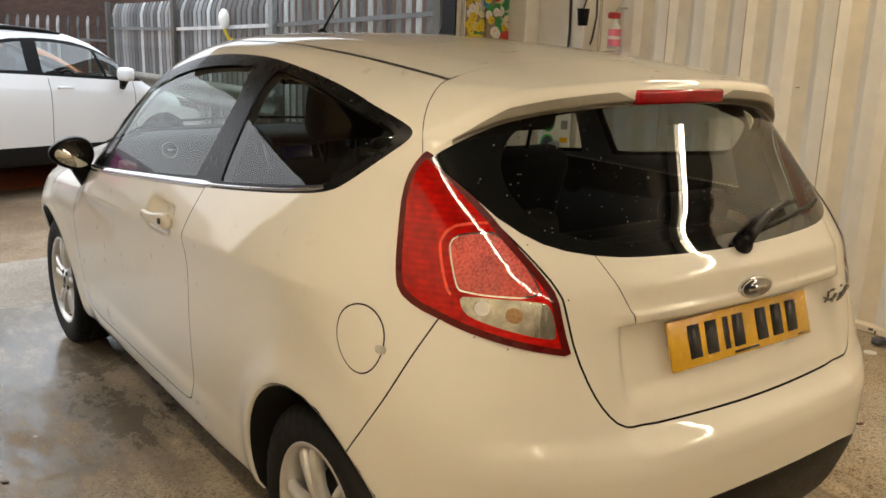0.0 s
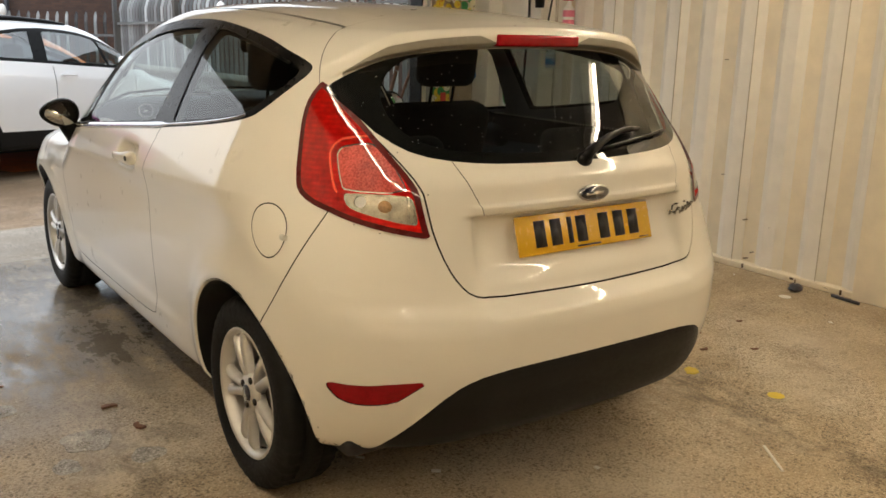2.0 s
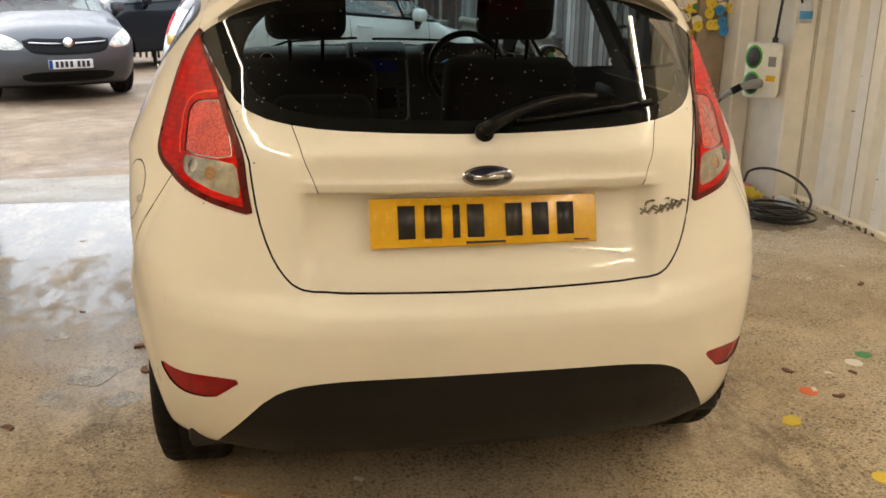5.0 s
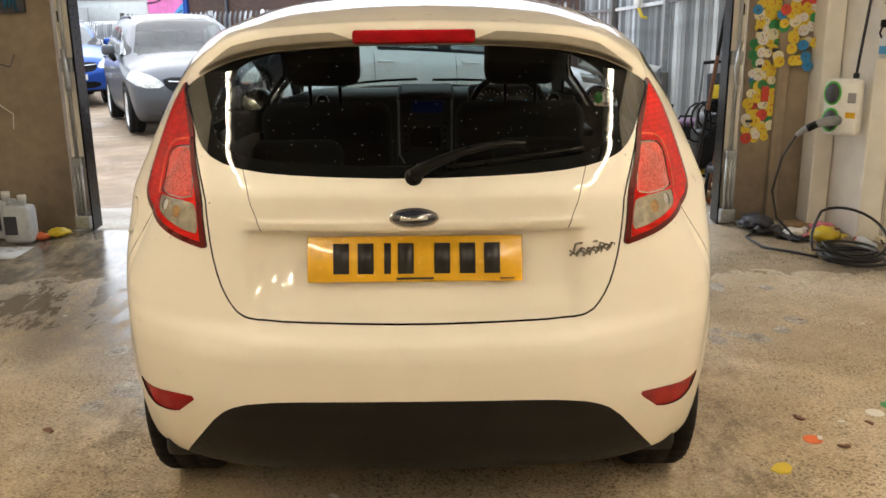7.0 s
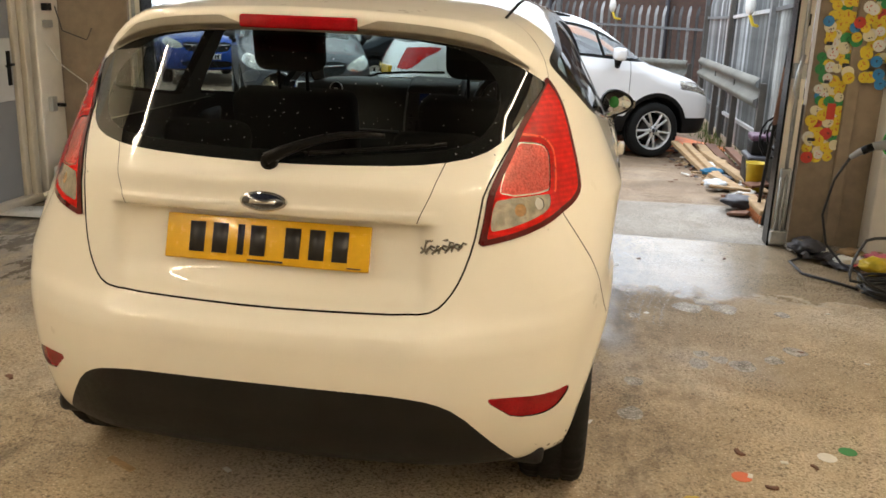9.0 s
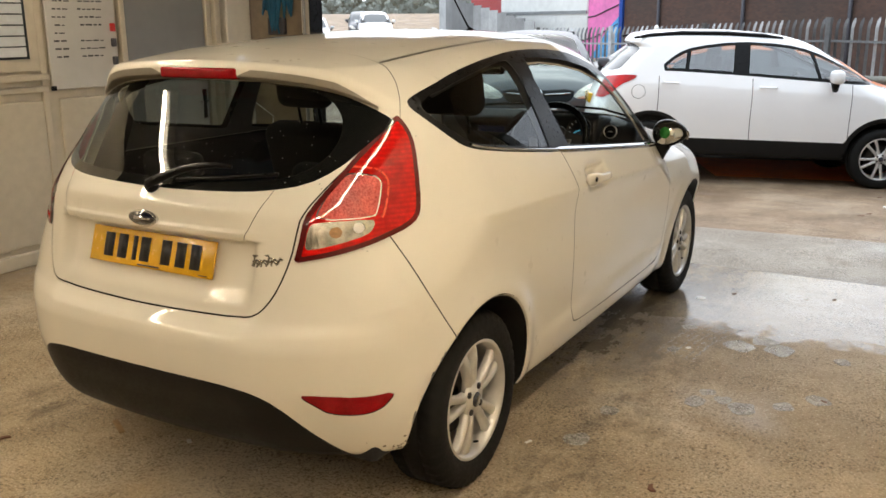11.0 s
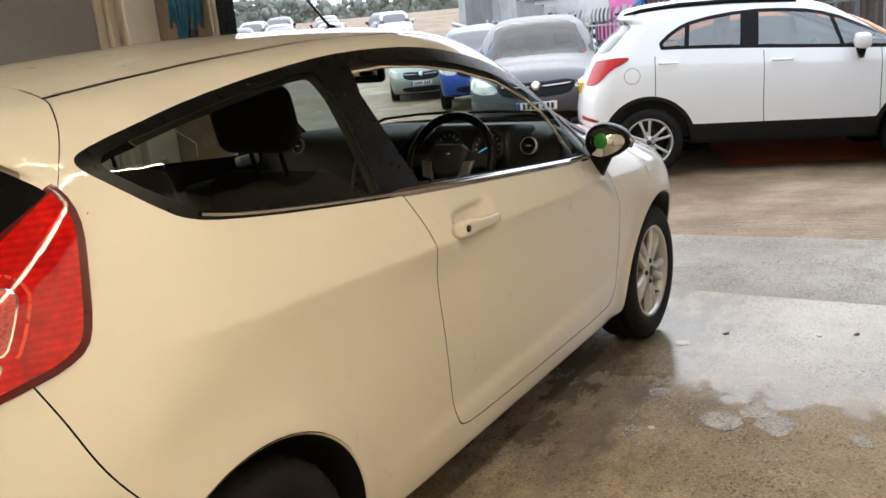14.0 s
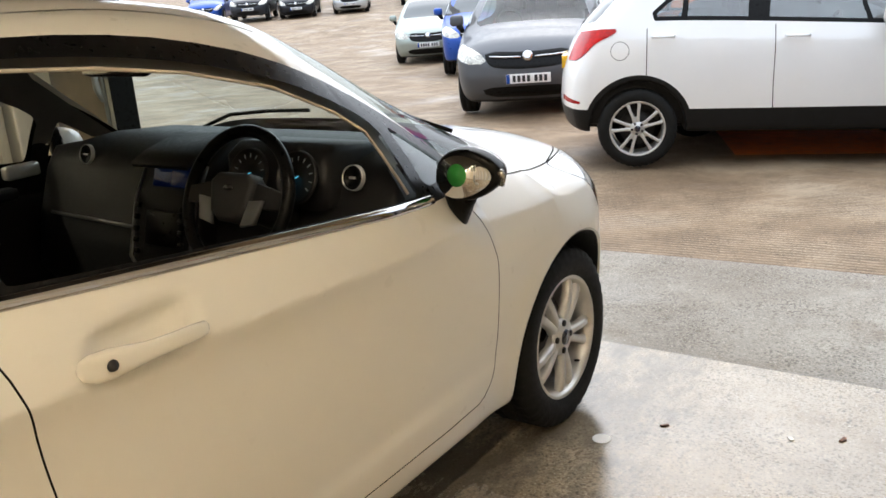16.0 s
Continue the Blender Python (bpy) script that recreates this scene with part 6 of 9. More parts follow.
def door_guide(x, s):
    """The galvanised track and catch at one side of the opening."""
    g = thing("door_track", "galvanised steel door track with catch and hinge, beside the opening", "door track", group="door tracks")
    part("frame_post", box((x - 0.045, Y_F + 0.02, 0.0), (x + 0.045, Y_F + 0.15, 2.75), 0.006), WHITE_STEEL, g, smooth=False)
    part("edge_strip", box((x - 0.052 * s - 0.007, Y_F + 0.0, 0.0), (x - 0.052 * s + 0.006, Y_F + 0.152, 2.75), 0.003), BLACK_TRIM, g, smooth=False)
    for d in (-0.024, 0.0, 0.024):
        part("locking_bar", tube([(x + d, Y_F - 0.02, 0.06), (x + d, Y_F - 0.02, 0.47 + 0.02 * abs(d) / 0.024)], 0.011, 10), GALV, g)
    part("bar_bracket", box((x - 0.05, Y_F - 0.045, 0.02), (x + 0.05, Y_F + 0.02, 0.11), 0.01), GALV, g, smooth=False)
    part("bar_bracket", box((x - 0.035, Y_F - 0.03, 0.44), (x + 0.035, Y_F + 0.02, 0.50), 0.008), GALV, g, smooth=False)
    part("long_bar", tube([(x, Y_F - 0.005, 0.5), (x, Y_F - 0.005, 2.7)], 0.012, 10), GALV, g)
    part("catch", tube([(x, Y_F - 0.02, 0.93), (x - 0.02 * s, Y_F - 0.06, 1.0), (x - 0.015 * s, Y_F - 0.06, 1.1), (x + 0.01 * s, Y_F - 0.02, 1.19)], [0.014, 0.02, 0.016, 0.012], 8), GALV, g)
    part("catch_plate", box((x - 0.04, Y_F - 0.01, 1.05), (x + 0.04, Y_F + 0.025, 1.14), 0.006), GALV, g, smooth=False)
    part("hinge", box((x + 0.01 * s - 0.012, Y_F - 0.01, 1.36), (x + 0.01 * s + 0.012, Y_F + 0.025, 1.43), 0.004), BLACK_TRIM, g, smooth=False)


door_guide(OPEN_L, -1)
door_guide(OPEN_R, 1)

# left wall fittings
wd = new("window_1")
tagged(wd, kind="structure")
part("window_frame", box((X_L - 0.01, -0.2, 1.22), (X_L + 0.03, 1.30, 2.3), 0.01), UPVC, wd, smooth=False)
part("window_sill", box((X_L - 0.01, -0.2, 1.165), (X_L + 0.055, 1.34, 1.205), 0.008), UPVC, wd, smooth=False)
part("pane", box((X_L + 0.03, -0.1, 1.30), (X_L + 0.034, 1.225, 2.22)), GLASS_FAR, wd, smooth=False)
for k in range(14):
    part("blind_slat", box((X_L + 0.038, -0.1, 1.315 + 0.065 * k), (X_L + 0.045, 1.20, 1.372 + 0.065 * k), 0.002), BLIND, wd, smooth=False)
lp = new("trim")
tagged(lp, kind="structure")
for y0, y1 in ((0.2, 0.75), (0.85, 1.30), (1.42, 1.9)):
    part("wall_panel", box((X_L, y0, 0.12), (X_L + 0.018, y1, 1.04), 0.012), UPVC, lp, smooth=False)
part("panel_rail", box((X_L, -0.5, 1.09), (X_L + 0.03, 1.34, 1.13), 0.008), UPVC, lp, smooth=False)
part("panel_post", box((X_L, 1.30, 0.0), (X_L + 0.025, 1.345, 2.6), 0.006), UPVC, lp, smooth=False)
structure("baseboard", box((X_L, -2.0, 0.0), (X_L + 0.04, 1.98, 0.09), 0.01), UPVC)
bd_ = thing("whiteboard", "whiteboard covered with rows of black handwriting, on the wall", "whiteboard")
part("board", box((X_L + 0.03, 1.36, 1.10), (X_L + 0.045, 1.90, 2.3), 0.004), WHITEBOARD, bd_, smooth=False)
part("corner_clip", box((X_L + 0.028, 1.355, 1.095), (X_L + 0.05, 1.385, 1.125), 0.004), BLACK_TRIM, bd_, smooth=False)
random.seed(11)
for col, (ya, yb) in enumerate(((1.40, 1.53), (1.60, 1.80))):
    for r in range(19):
        zz = 2.2 - 0.05 * r
        yy = ya + random.uniform(0, 0.02)
        if zz < 1.2 or (col and random.random() < 0.15):
            continue
        while yy < yb - 0.03 * random.random():
            ln = random.uniform(0.02, 0.05)
            part("ink_bar", box((X_L + 0.0455, yy, zz), (X_L + 0.047, yy + ln, zz + random.uniform(0.006, 0.011))), INK, bd_, smooth=False)
            yy += ln + 0.012
for zz, mt in ((1.46, RED_PLASTIC), (1.36, LABEL_DARK), (1.24, LABEL_DARK)):
    w = tagged(link_mesh("board_magnet", box((X_L + 0.046, 1.845, zz), (X_L + 0.075, 1.875, zz + 0.055), 0.006), mt), "small plastic magnet on the whiteboard's edge", "magnet", "whiteboard magnets")
dr = new("door_1")
tagged(dr, kind="structure")
part("leaf", box((X_L + 0.005, 1.99, 0.06), (X_L + 0.04, 2.74, 2.1), 0.006), GREY_PANEL, dr, smooth=False)
part("upper_panel", box((X_L + 0.04, 2.1, 0.70), (X_L + 0.05, 2.72, 1.10), 0.004), WHITEBOARD, dr, smooth=False)
part("door_frame", box((X_L, 2.745, 0.0), (X_L + 0.06, 2.80, 2.2), 0.008), UPVC, dr, smooth=False)
part("door_frame", box((X_L, 2.81, 0.0), (X_L + 0.09, 2.87, 2.2), 0.008), UPVC, dr, smooth=False)
part("door_frame", box((X_L, 1.94, 0.0), (X_L + 0.05, 1.985, 2.2), 0.008), UPVC, dr, smooth=False)
part("threshold", box((X_L, 1.94, 0.0), (X_L + 0.10, 2.87, 0.06), 0.01), UPVC, dr, smooth=False)
hn = part("handle_plate", box((X_L + 0.045, 2.665, 0.80), (X_L + 0.058, 2.70, 1.02), 0.004), BLACK_TRIM, dr, smooth=False)
part("handle_lever", tube([(X_L + 0.055, 2.68, 0.935), (X_L + 0.09, 2.68, 0.935), (X_L + 0.095, 2.60, 0.93)], 0.009, 8), BLACK_TRIM, dr)
structure("trim", box((X_L - 0.1, 2.93, 0.0), (X_L + 0.10, 3.2, 2.75), 0.01), WHITE_STEEL)
lk = thing("door_lock", "grey steel door catch screwed to the cream post", "lock")
part("lock_body", box((X_L + 0.10, 3.0, 0.60), (X_L + 0.135, 3.06, 0.70), 0.006), GALV, lk, smooth=False)
part("lock_arm", box((X_L + 0.10, 3.05, 0.63), (X_L + 0.19, 3.075, 0.655), 0.004), BLACK_TRIM, lk, smooth=False)
lk2 = thing("door_bolt", "black and grey steel bolt on the cream post", "bolt")
for zz in (1.16, 1.27):
    part("bolt_block", box((X_L + 0.10, 3.0, zz), (X_L + 0.14, 3.07, zz + 0.05), 0.008), BLACK_TRIM if zz > 1.2 else GALV, lk2, smooth=False)
tagged(link_mesh("hanging_cable", tube([(X_L + 0.14, 3.1, 1.3), (X_L + 0.17, 3.12, 1.14), (X_L + 0.30, 3.2, 1.08), (X_L + 0.33, 3.22, 1.16)], 0.004, 6), CABLE), "thin dark cable looped on the front wall", "cable")
tagged(link_mesh("white_string", tube([(X_L + 0.12, 3.0, 1.06), (X_L + 0.16, 3.08, 0.92), (X_L + 0.28, 3.2, 0.78), (X_L + 0.27, 3.2, 0.68)], 0.004, 6), PLASTIC_WHITE), "thin white string hanging beside the door", "string")
random.seed(5)
rag = thing("cloth_bundle", "tangle of blue cloth strips hanging on the wall", "cloth")
for k in range(16):
    x0, y0 = X_L + random.uniform(0.28, 0.50), 3.17 + random.uniform(0, 0.05)
    part("cloth_strip", tube([(x0, y0, random.uniform(1.95, 2.1)), (x0 + random.uniform(-0.03, 0.03), y0 - 0.01, 1.75), (x0 + random.uniform(-0.05, 0.05), y0, random.uniform(1.42, 1.62))], [0.03, 0.024, 0.008], 6), BLUE_CLOTH, rag)
tagged(link_mesh("wall_box", box((X_L + 0.28, 3.19, 1.42), (X_L + 0.44, 3.235, 1.55), 0.008), LABEL_DARK), "dark brown box fixed to the front wall", "box")
tagged(link_mesh("coat", box((X_L + 0.24, 3.12, 1.80), (X_L + 0.52, 3.235, 2.25), 0.05, 3), LABEL_DARK), "black coat hanging over blue cloths", "coat")

# tube lights on the ceiling
for x in (-2.2, 2.2):
    for y0, y1 in ((-5.6, -2.75), (-2.6, 1.1)):
        tl = thing("tube_light", "long lit tube light under the ceiling", "light", group="tube lights")
        part("tube", tube([(x, y0, Z_C - 0.14), (x, y1, Z_C - 0.14)], 0.019, 10), LAMP_ON, tl)
        part("batten", box((x - 0.04, y0, Z_C - 0.10), (x + 0.04, y1, Z_C - 0.002), 0.005), PLASTIC_WHITE, tl, smooth=False)

# ---- charger, stickers and clutter by the front wall ----
ch = thing("wall_charger", "white wall charger with two green-ringed sockets, one holding its plug", "charger")
cm = Matrix.Translation((2.50, 2.74, 0.82)) @ Matrix.Rotation(radians(-38), 4, "Z")


def put(bm, m=None):
    bmesh.ops.transform(bm, matrix=cm if m is None else m, verts=bm.verts)
    return bm


part("housing", put(box((-0.105, -0.055, -0.17), (0.105, 0.055, 0.17), 0.03, 4)), PLASTIC_WHITE, ch)
for zz, mt in ((0.085, LABEL_DARK), (-0.075, LABEL_DARK)):
    r_ = part("socket_ring", put(prism([(-0.098 + 0.05 * math.cos(a * math.tau / 24) + 0.045, zz + 0.072 * math.sin(a * math.tau / 24)) for a in range(24)], "y", -0.060, -0.052)), PLASTIC_GREEN, ch)
    part("socket_face", put(prism([(-0.098 + 0.040 * math.cos(a * math.tau / 24) + 0.045, zz + 0.060 * math.sin(a * math.tau / 24)) for a in range(24)], "y", -0.066, -0.058)), mt, r_)
part("warning_label", put(box((0.03, -0.0575, -0.06), (0.085, -0.0545, -0.025))), PLATE_YELLOW, ch, smooth=False)
part("rating_label", put(box((0.035, -0.0575, 0.03), (0.08, -0.0545, 0.09))), GREY_PANEL, ch, smooth=False)
part("cable_gland", tube([(2.56, 2.74, 0.98), (2.56, 2.74, 1.02)], 0.018, 10), CABLE, ch)
part("supply_cable", tube([(2.56, 2.74, 1.02), (2.575, 2.75, 1.15), (2.62, 2.78, 1.5), (2.625, 2.8, 2.0)], 0.009, 8), CABLE, ch)
plug = part("plug", tube([(2.44, 2.66, 0.75), (2.37, 2.62, 0.75), (2.30, 2.62, 0.735), (2.24, 2.64, 0.70), (2.20, 2.66, 0.66)], [0.03, 0.028, 0.022, 0.02, 0.014], 12), GREY_PANEL, ch, "grey charging plug in its socket")
part("plug_grip", tube([(2.30, 2.62, 0.735), (2.25, 2.635, 0.705)], 0.023, 12), BLACK_TRIM, ch)
part("charging_cable", tube([(2.20, 2.66, 0.66), (2.15, 2.72, 0.52), (2.13, 2.78, 0.3), (2.18, 2.80, 0.12), (2.26, 2.72, 0.03), (2.32, 2.55, 0.025)], 0.0075, 8), CABLE, ch)
random.seed(8)
coil = bmesh.new()
run = [(2.25, 2.95, 0.02), (2.1, 2.9, 0.012), (1.98, 2.75, 0.012), (2.0, 2.5, 0.012), (2.16, 2.36, 0.012)]
for k in range(8):
    cx, cy, r = 2.40 + random.uniform(-0.04, 0.04), 2.22 + random.uniform(-0.05, 0.05), random.uniform(0.13, 0.19)
    lift = 0.10 if k == 7 else 0.0
    for a in range(24):
        b = math.pi - a * math.tau / 24.5
        run.append((cx + r * 1.05 * math.cos(b), cy + r * math.sin(b), 0.014 + 0.009 * k + lift * (1 + math.sin(b)) * min(1, a / 4)))
tube(run, 0.008, 8, coil)
tagged(link_mesh("coiled_cable", coil, CABLE), "black charging cable coiled loosely on the floor", "cable")


def blob(cx, cy, cz, r, flat, seed, mt, name, label, cat, group=""):
    """A crumpled soft lump."""
    bm = bmesh.new()
    bmesh.ops.create_icosphere(bm, subdivisions=3, radius=1.0)
    for v in bm.verts:
        n = noise.noise(v.co * 2.3 + Vector((seed, 0, 0))) * 0.45 + noise.noise(v.co * 6 + Vector((0, seed, 0))) * 0.22
        v.co = Vector((v.co.x * r * (1 + n), v.co.y * r * (1 + n), v.co.z * r * flat * (1 + n)))
    lo = min(v.co.z for v in bm.verts)
    for v in bm.verts:
        v.co += Vector((cx, cy, cz - lo))
    return tagged(link_mesh(name, bm, mt), label, cat, group)


blob(2.42, 2.62, 0, 0.085, 0.55, 3, YELLOW_PLASTIC, "crumpled_bag", "crumpled yellow plastic bag on the floor", "bag")
blob(2.30, 2.80, 0, 0.065, 0.4, 7, PLASTIC_WHITE, "crumpled_bag", "crumpled white carrier bag beside the cable", "bag")
blob(2.12, 2.98, 0, 0.10, 0.45, 9, LABEL_DARK, "rubbish_bag", "small black rubbish bag against the wall", "bag")
blob(2.38, 3.00, 0, 0.07, 0.35, 12, WOOD, "crumpled_paper", "crumpled brown paper on the floor", "paper")
blob(2.50, 2.85, 0, 0.07, 0.5, 21, PINK, "crumpled_wrapper", "pink and white wrapper on the floor", "wrapper")


def paper(x, y, z, w, d, seed, mt, name, label, cat):
    """A crumpled sheet with a little thickness, lying on the floor."""
    bm = bmesh.new()
    n = 7
    top = []
    for i in range(n):
        for j in range(n):
            u, v = i / (n - 1) - 0.5, j / (n - 1) - 0.5
            h = 0.5 + 0.8 * noise.noise((u * 3.1 + seed, v * 3.1, seed)) + 0.5 * noise.noise((u * 8, v * 8 + seed, 2.0))
            q = Matrix.Rotation(seed * 1.7, 3, "Z") @ Vector((u * w * (1 + 0.3 * noise.noise((v * 4, seed, 0))), v * d * (1 + 0.3 * noise.noise((u * 4, 0, seed))), 0.0))
            top.append((x + q.x, y + q.y, z + 0.003 + max(0.0, h) * 0.32 * min(w, d)))
    a = [bm.verts.new(q) for q in top]
    b = [bm.verts.new((q[0], q[1], q[2] - 0.002)) for q in top]
    for i in range(n - 1):
        for j in range(n - 1):
            k = i * n + j
            bm.faces.new((a[k], a[k + n], a[k + n + 1], a[k + 1]))
            bm.faces.new((b[k], b[k + 1], b[k + n + 1], b[k + n]))
    return tagged(link_mesh(name, bm, mt, smooth=False), label, cat, "rubbish by the wall")


for k, (x, y, w, d, mt, nm, lb) in enumerate((
        (2.06, 3.06, 0.15, 0.09, PLASTIC_WHITE, "torn_paper", "torn dirty white paper against the wall"), (2.20, 3.04, 0.13, 0.10, PLASTIC_WHITE, "torn_paper", "torn dirty white paper against the wall"),
        (2.16, 2.86, 0.20, 0.14, LABEL_DARK, "dark_wrapper", "crumpled dark wrapper in the rubbish by the wall"), (2.31, 2.90, 0.16, 0.10, DARK_GREY_PLASTIC, "dark_wrapper", "crumpled dark wrapper in the rubbish by the wall"),
        (2.36, 2.80, 0.14, 0.09, PINK, "pink_wrapper", "crumpled pink wrapper in the rubbish by the wall"), (2.49, 2.70, 0.15, 0.13, YELLOW_PLASTIC, "yellow_wrapper", "crumpled yellow wrapper in the rubbish by the wall"),
        (2.50, 3.00, 0.18, 0.12, WOOD, "brown_paper", "crumpled brown paper in the rubbish by the wall"), (2.62, 2.94, 0.14, 0.12, WOOD, "brown_paper", "crumpled brown paper in the rubbish by the wall"),
        (2.42, 2.93, 0.11, 0.09, PLASTIC_WHITE, "torn_paper", "torn dirty white paper against the wall"), (2.24, 2.72, 0.16, 0.10, LABEL_DARK, "dark_wrapper", "crumpled dark wrapper in the rubbish by the wall"))):
    paper(x, y, 0.0, w, d, k * 2.3 + 1, mt, nm, lb, "rubbish")
bt_ = thing("plastic_bottle", "clear plastic bottle lying on the floor", "bottle")
part("bottle_body", tube([(2.60, 2.38, 0.033), (2.60, 2.54, 0.033), (2.60, 2.58, 0.033)], [0.032, 0.032, 0.012], 14), TRANSLUCENT, bt_)
part("cap", tube([(2.60, 2.58, 0.033), (2.60, 2.60, 0.033)], 0.013, 12), RED_PLASTIC, bt_)

sp = thing("spray_bottle", "clear spray bottle with a black trigger hanging on a rail", "bottle")
part("bottle_body", lathe([(-0.10, 0.0), (-0.10, 0.034), (-0.02, 0.036), (0.02, 0.030), (0.055, 0.014), (0.075, 0.013)], 20, m=Matrix.Translation((2.60, 2.50, 1.22)) @ Matrix.Rotation(radians(-90), 4, "Y")), TRANSLUCENT, sp)
part("hook", tube([(2.60, 2.50, 1.335), (2.62, 2.50, 1.37), (2.70, 2.5, 1.38), (2.79, 2.5, 1.38)], 0.005, 6), GALV, sp)
part("trigger_head", box((2.555, 2.485, 1.29), (2.63, 2.515, 1.335), 0.01), BLACK_TRIM, sp)
part("trigger", tube([(2.565, 2.5, 1.295), (2.555, 2.5, 1.26), (2.568, 2.5, 1.235)], 0.006, 6), BLACK_TRIM, sp)
part("bottle_label", lathe([(-0.075, 0.0365), (-0.03, 0.0372)], 20, m=Matrix.Translation((2.60, 2.50, 1.22)) @ Matrix.Rotation(radians(-90), 4, "Y")), BLUE_WALL, sp)
sp2 = thing("spray_bottle", "white and pink spray bottle hanging on the wall", "bottle")
part("bottle_body", lathe([(-0.10, 0.0), (-0.10, 0.04), (0.03, 0.042), (0.06, 0.02), (0.09, 0.014)], 18, m=Matrix.Translation((2.68, 2.42, 1.50)) @ Matrix.Rotation(radians(-90), 4, "Y")), PLASTIC_WHITE, sp2)
part("bottle_label", lathe([(-0.085, 0.0405), (-0.04, 0.0425)], 18, m=Matrix.Translation((2.68, 2.42, 1.50)) @ Matrix.Rotation(radians(-90), 4, "Y")), PINK, sp2)
part("bottle_label", lathe([(-0.02, 0.0425), (0.025, 0.043)], 18, m=Matrix.Translation((2.68, 2.42, 1.50)) @ Matrix.Rotation(radians(-90), 4, "Y")), PINK, sp2)
part("hook", tube([(2.67, 2.42, 1.62), (2.70, 2.42, 1.66), (2.79, 2.42, 1.66)], 0.005, 6), GALV, sp2)
part("trigger_head", box((2.62, 2.40, 1.59), (2.71, 2.44, 1.63), 0.01), RED_PLASTIC, sp2)
cup = thing("wall_cup", "black plastic cup holder on the wall", "cup")
part("cup_body", lathe([(-0.06, 0.0), (-0.06, 0.032), (0.05, 0.042), (0.05, 0.038), (-0.05, 0.0)], 18, m=Matrix.Translation((2.58, 2.62, 1.60)) @ Matrix.Rotation(radians(-90), 4, "Y")), BLACK_TRIM, cup)
part("hook", tube([(2.58, 2.62, 1.65), (2.62, 2.64, 1.70), (2.66, 2.66, 1.72)], 0.005, 6), BLACK_TRIM, cup)
tagged(link_mesh("hanging_hose", tube([(2.62, 2.55, 2.0), (2.635, 2.55, 1.6), (2.615, 2.56, 1.45), (2.60, 2.56, 1.42)], 0.007, 8), CABLE), "thin black hose hanging on the wall", "hose")

# round stickers stuck over the front wall in two columns
col = thing("sticker_collage", "mass of round yellow, white and green stickers on the wall", "stickers")
disc_me = {}
for n, mt in enumerate(STICKER_COLOURS):
    b = prism([(0.028 * math.cos(a * math.tau / 14), 0.028 * math.sin(a * math.tau / 14)) for a in range(14)], "y", 0, -0.0012)
    random.seed(300 + n)
    first = len(b.faces)
    for j in range(random.randint(2, 4)):
        x0, z0, ln = random.uniform(-0.014, 0.006), random.uniform(-0.013, 0.010), random.uniform(0.004, 0.013)
        box((x0, -0.0017, z0), (x0 + (ln if j % 2 else 0.0035), -0.0011, z0 + (0.0035 if j % 2 else ln)), bm=b)
    b.faces.ensure_lookup_table()
    for fc in b.faces[first:]:
        fc.material_index = 1
    me = bpy.data.meshes.new("sticker")
    b.to_mesh(me)
    b.free()
    me.materials.append(mt)
    me.materials.append(STICKER_COLOURS[4] if n in (0, 2) else INK)
    disc_me[n] = me
random.seed(21)
weights = [0.44, 0.17, 0.17, 0.13, 0.05, 0.03, 0.01]
spots = [(2.108 + 0.045 * (z_ - 0.55) + 0.045 * j, z_) for z_ in [0.57 + 0.041 * i for i in range(39)] for j in range(4)] + [(2.335 + 0.05 * (z_ - 1.1) + 0.045 * j, z_) for z_ in [1.20 + 0.042 * i for i in range(25)] for j in range(4)]
random.shuffle(spots)
for k, (x, z) in enumerate(spots):
    x, z = x + random.uniform(-0.02, 0.02), z + random.uniform(-0.018, 0.018)
    if random.random() < 0.05:
        continue
    n = random.choices(range(7), weights)[0]
    if z < 0.75 and n == 0 and random.random() < 0.3:
        n = 3
    o = new("sticker", disc_me[n])
    o.parent = col
    o.location = (x, Y_F + 0.158 - 0.0009 * (k % 14) - (0.04 if 2.27 < x < 2.37 else 0), z)
    o.rotation_euler = (0, random.uniform(0, 3), 0)
    o.scale = (random.uniform(1.0, 1.35),) * 3
for k, (x, z, n) in enumerate(((2.352, 1.143, 0), (2.367, 1.068, 0), (2.400, 1.070, 0), (2.422, 1.165, 5), (2.445, 1.090, 5), (2.462, 1.032, 5), (2.500, 1.180, 0))):
    o = new("sticker", disc_me[n])
    o.parent = col
    o.location = (x, Y_F + 0.104 - 0.0009 * k, z)
    o.scale = (1.25,) * 3
for x, z, w, h in ((2.19, 0.80, 0.05, 0.10), (2.15, 1.02, 0.03, 0.02), (2.13, 1.25, 0.035, 0.02), (2.10, 0.66, 0.045, 0.02), (2.24, 1.12, 0.04, 0.025)):
    part("sticker_bar", box((x, Y_F + 0.1385, z), (x + w, Y_F + 0.141, z + h)), STICKER_COLOURS[4] if h > 0.05 else INK, col, smooth=False)

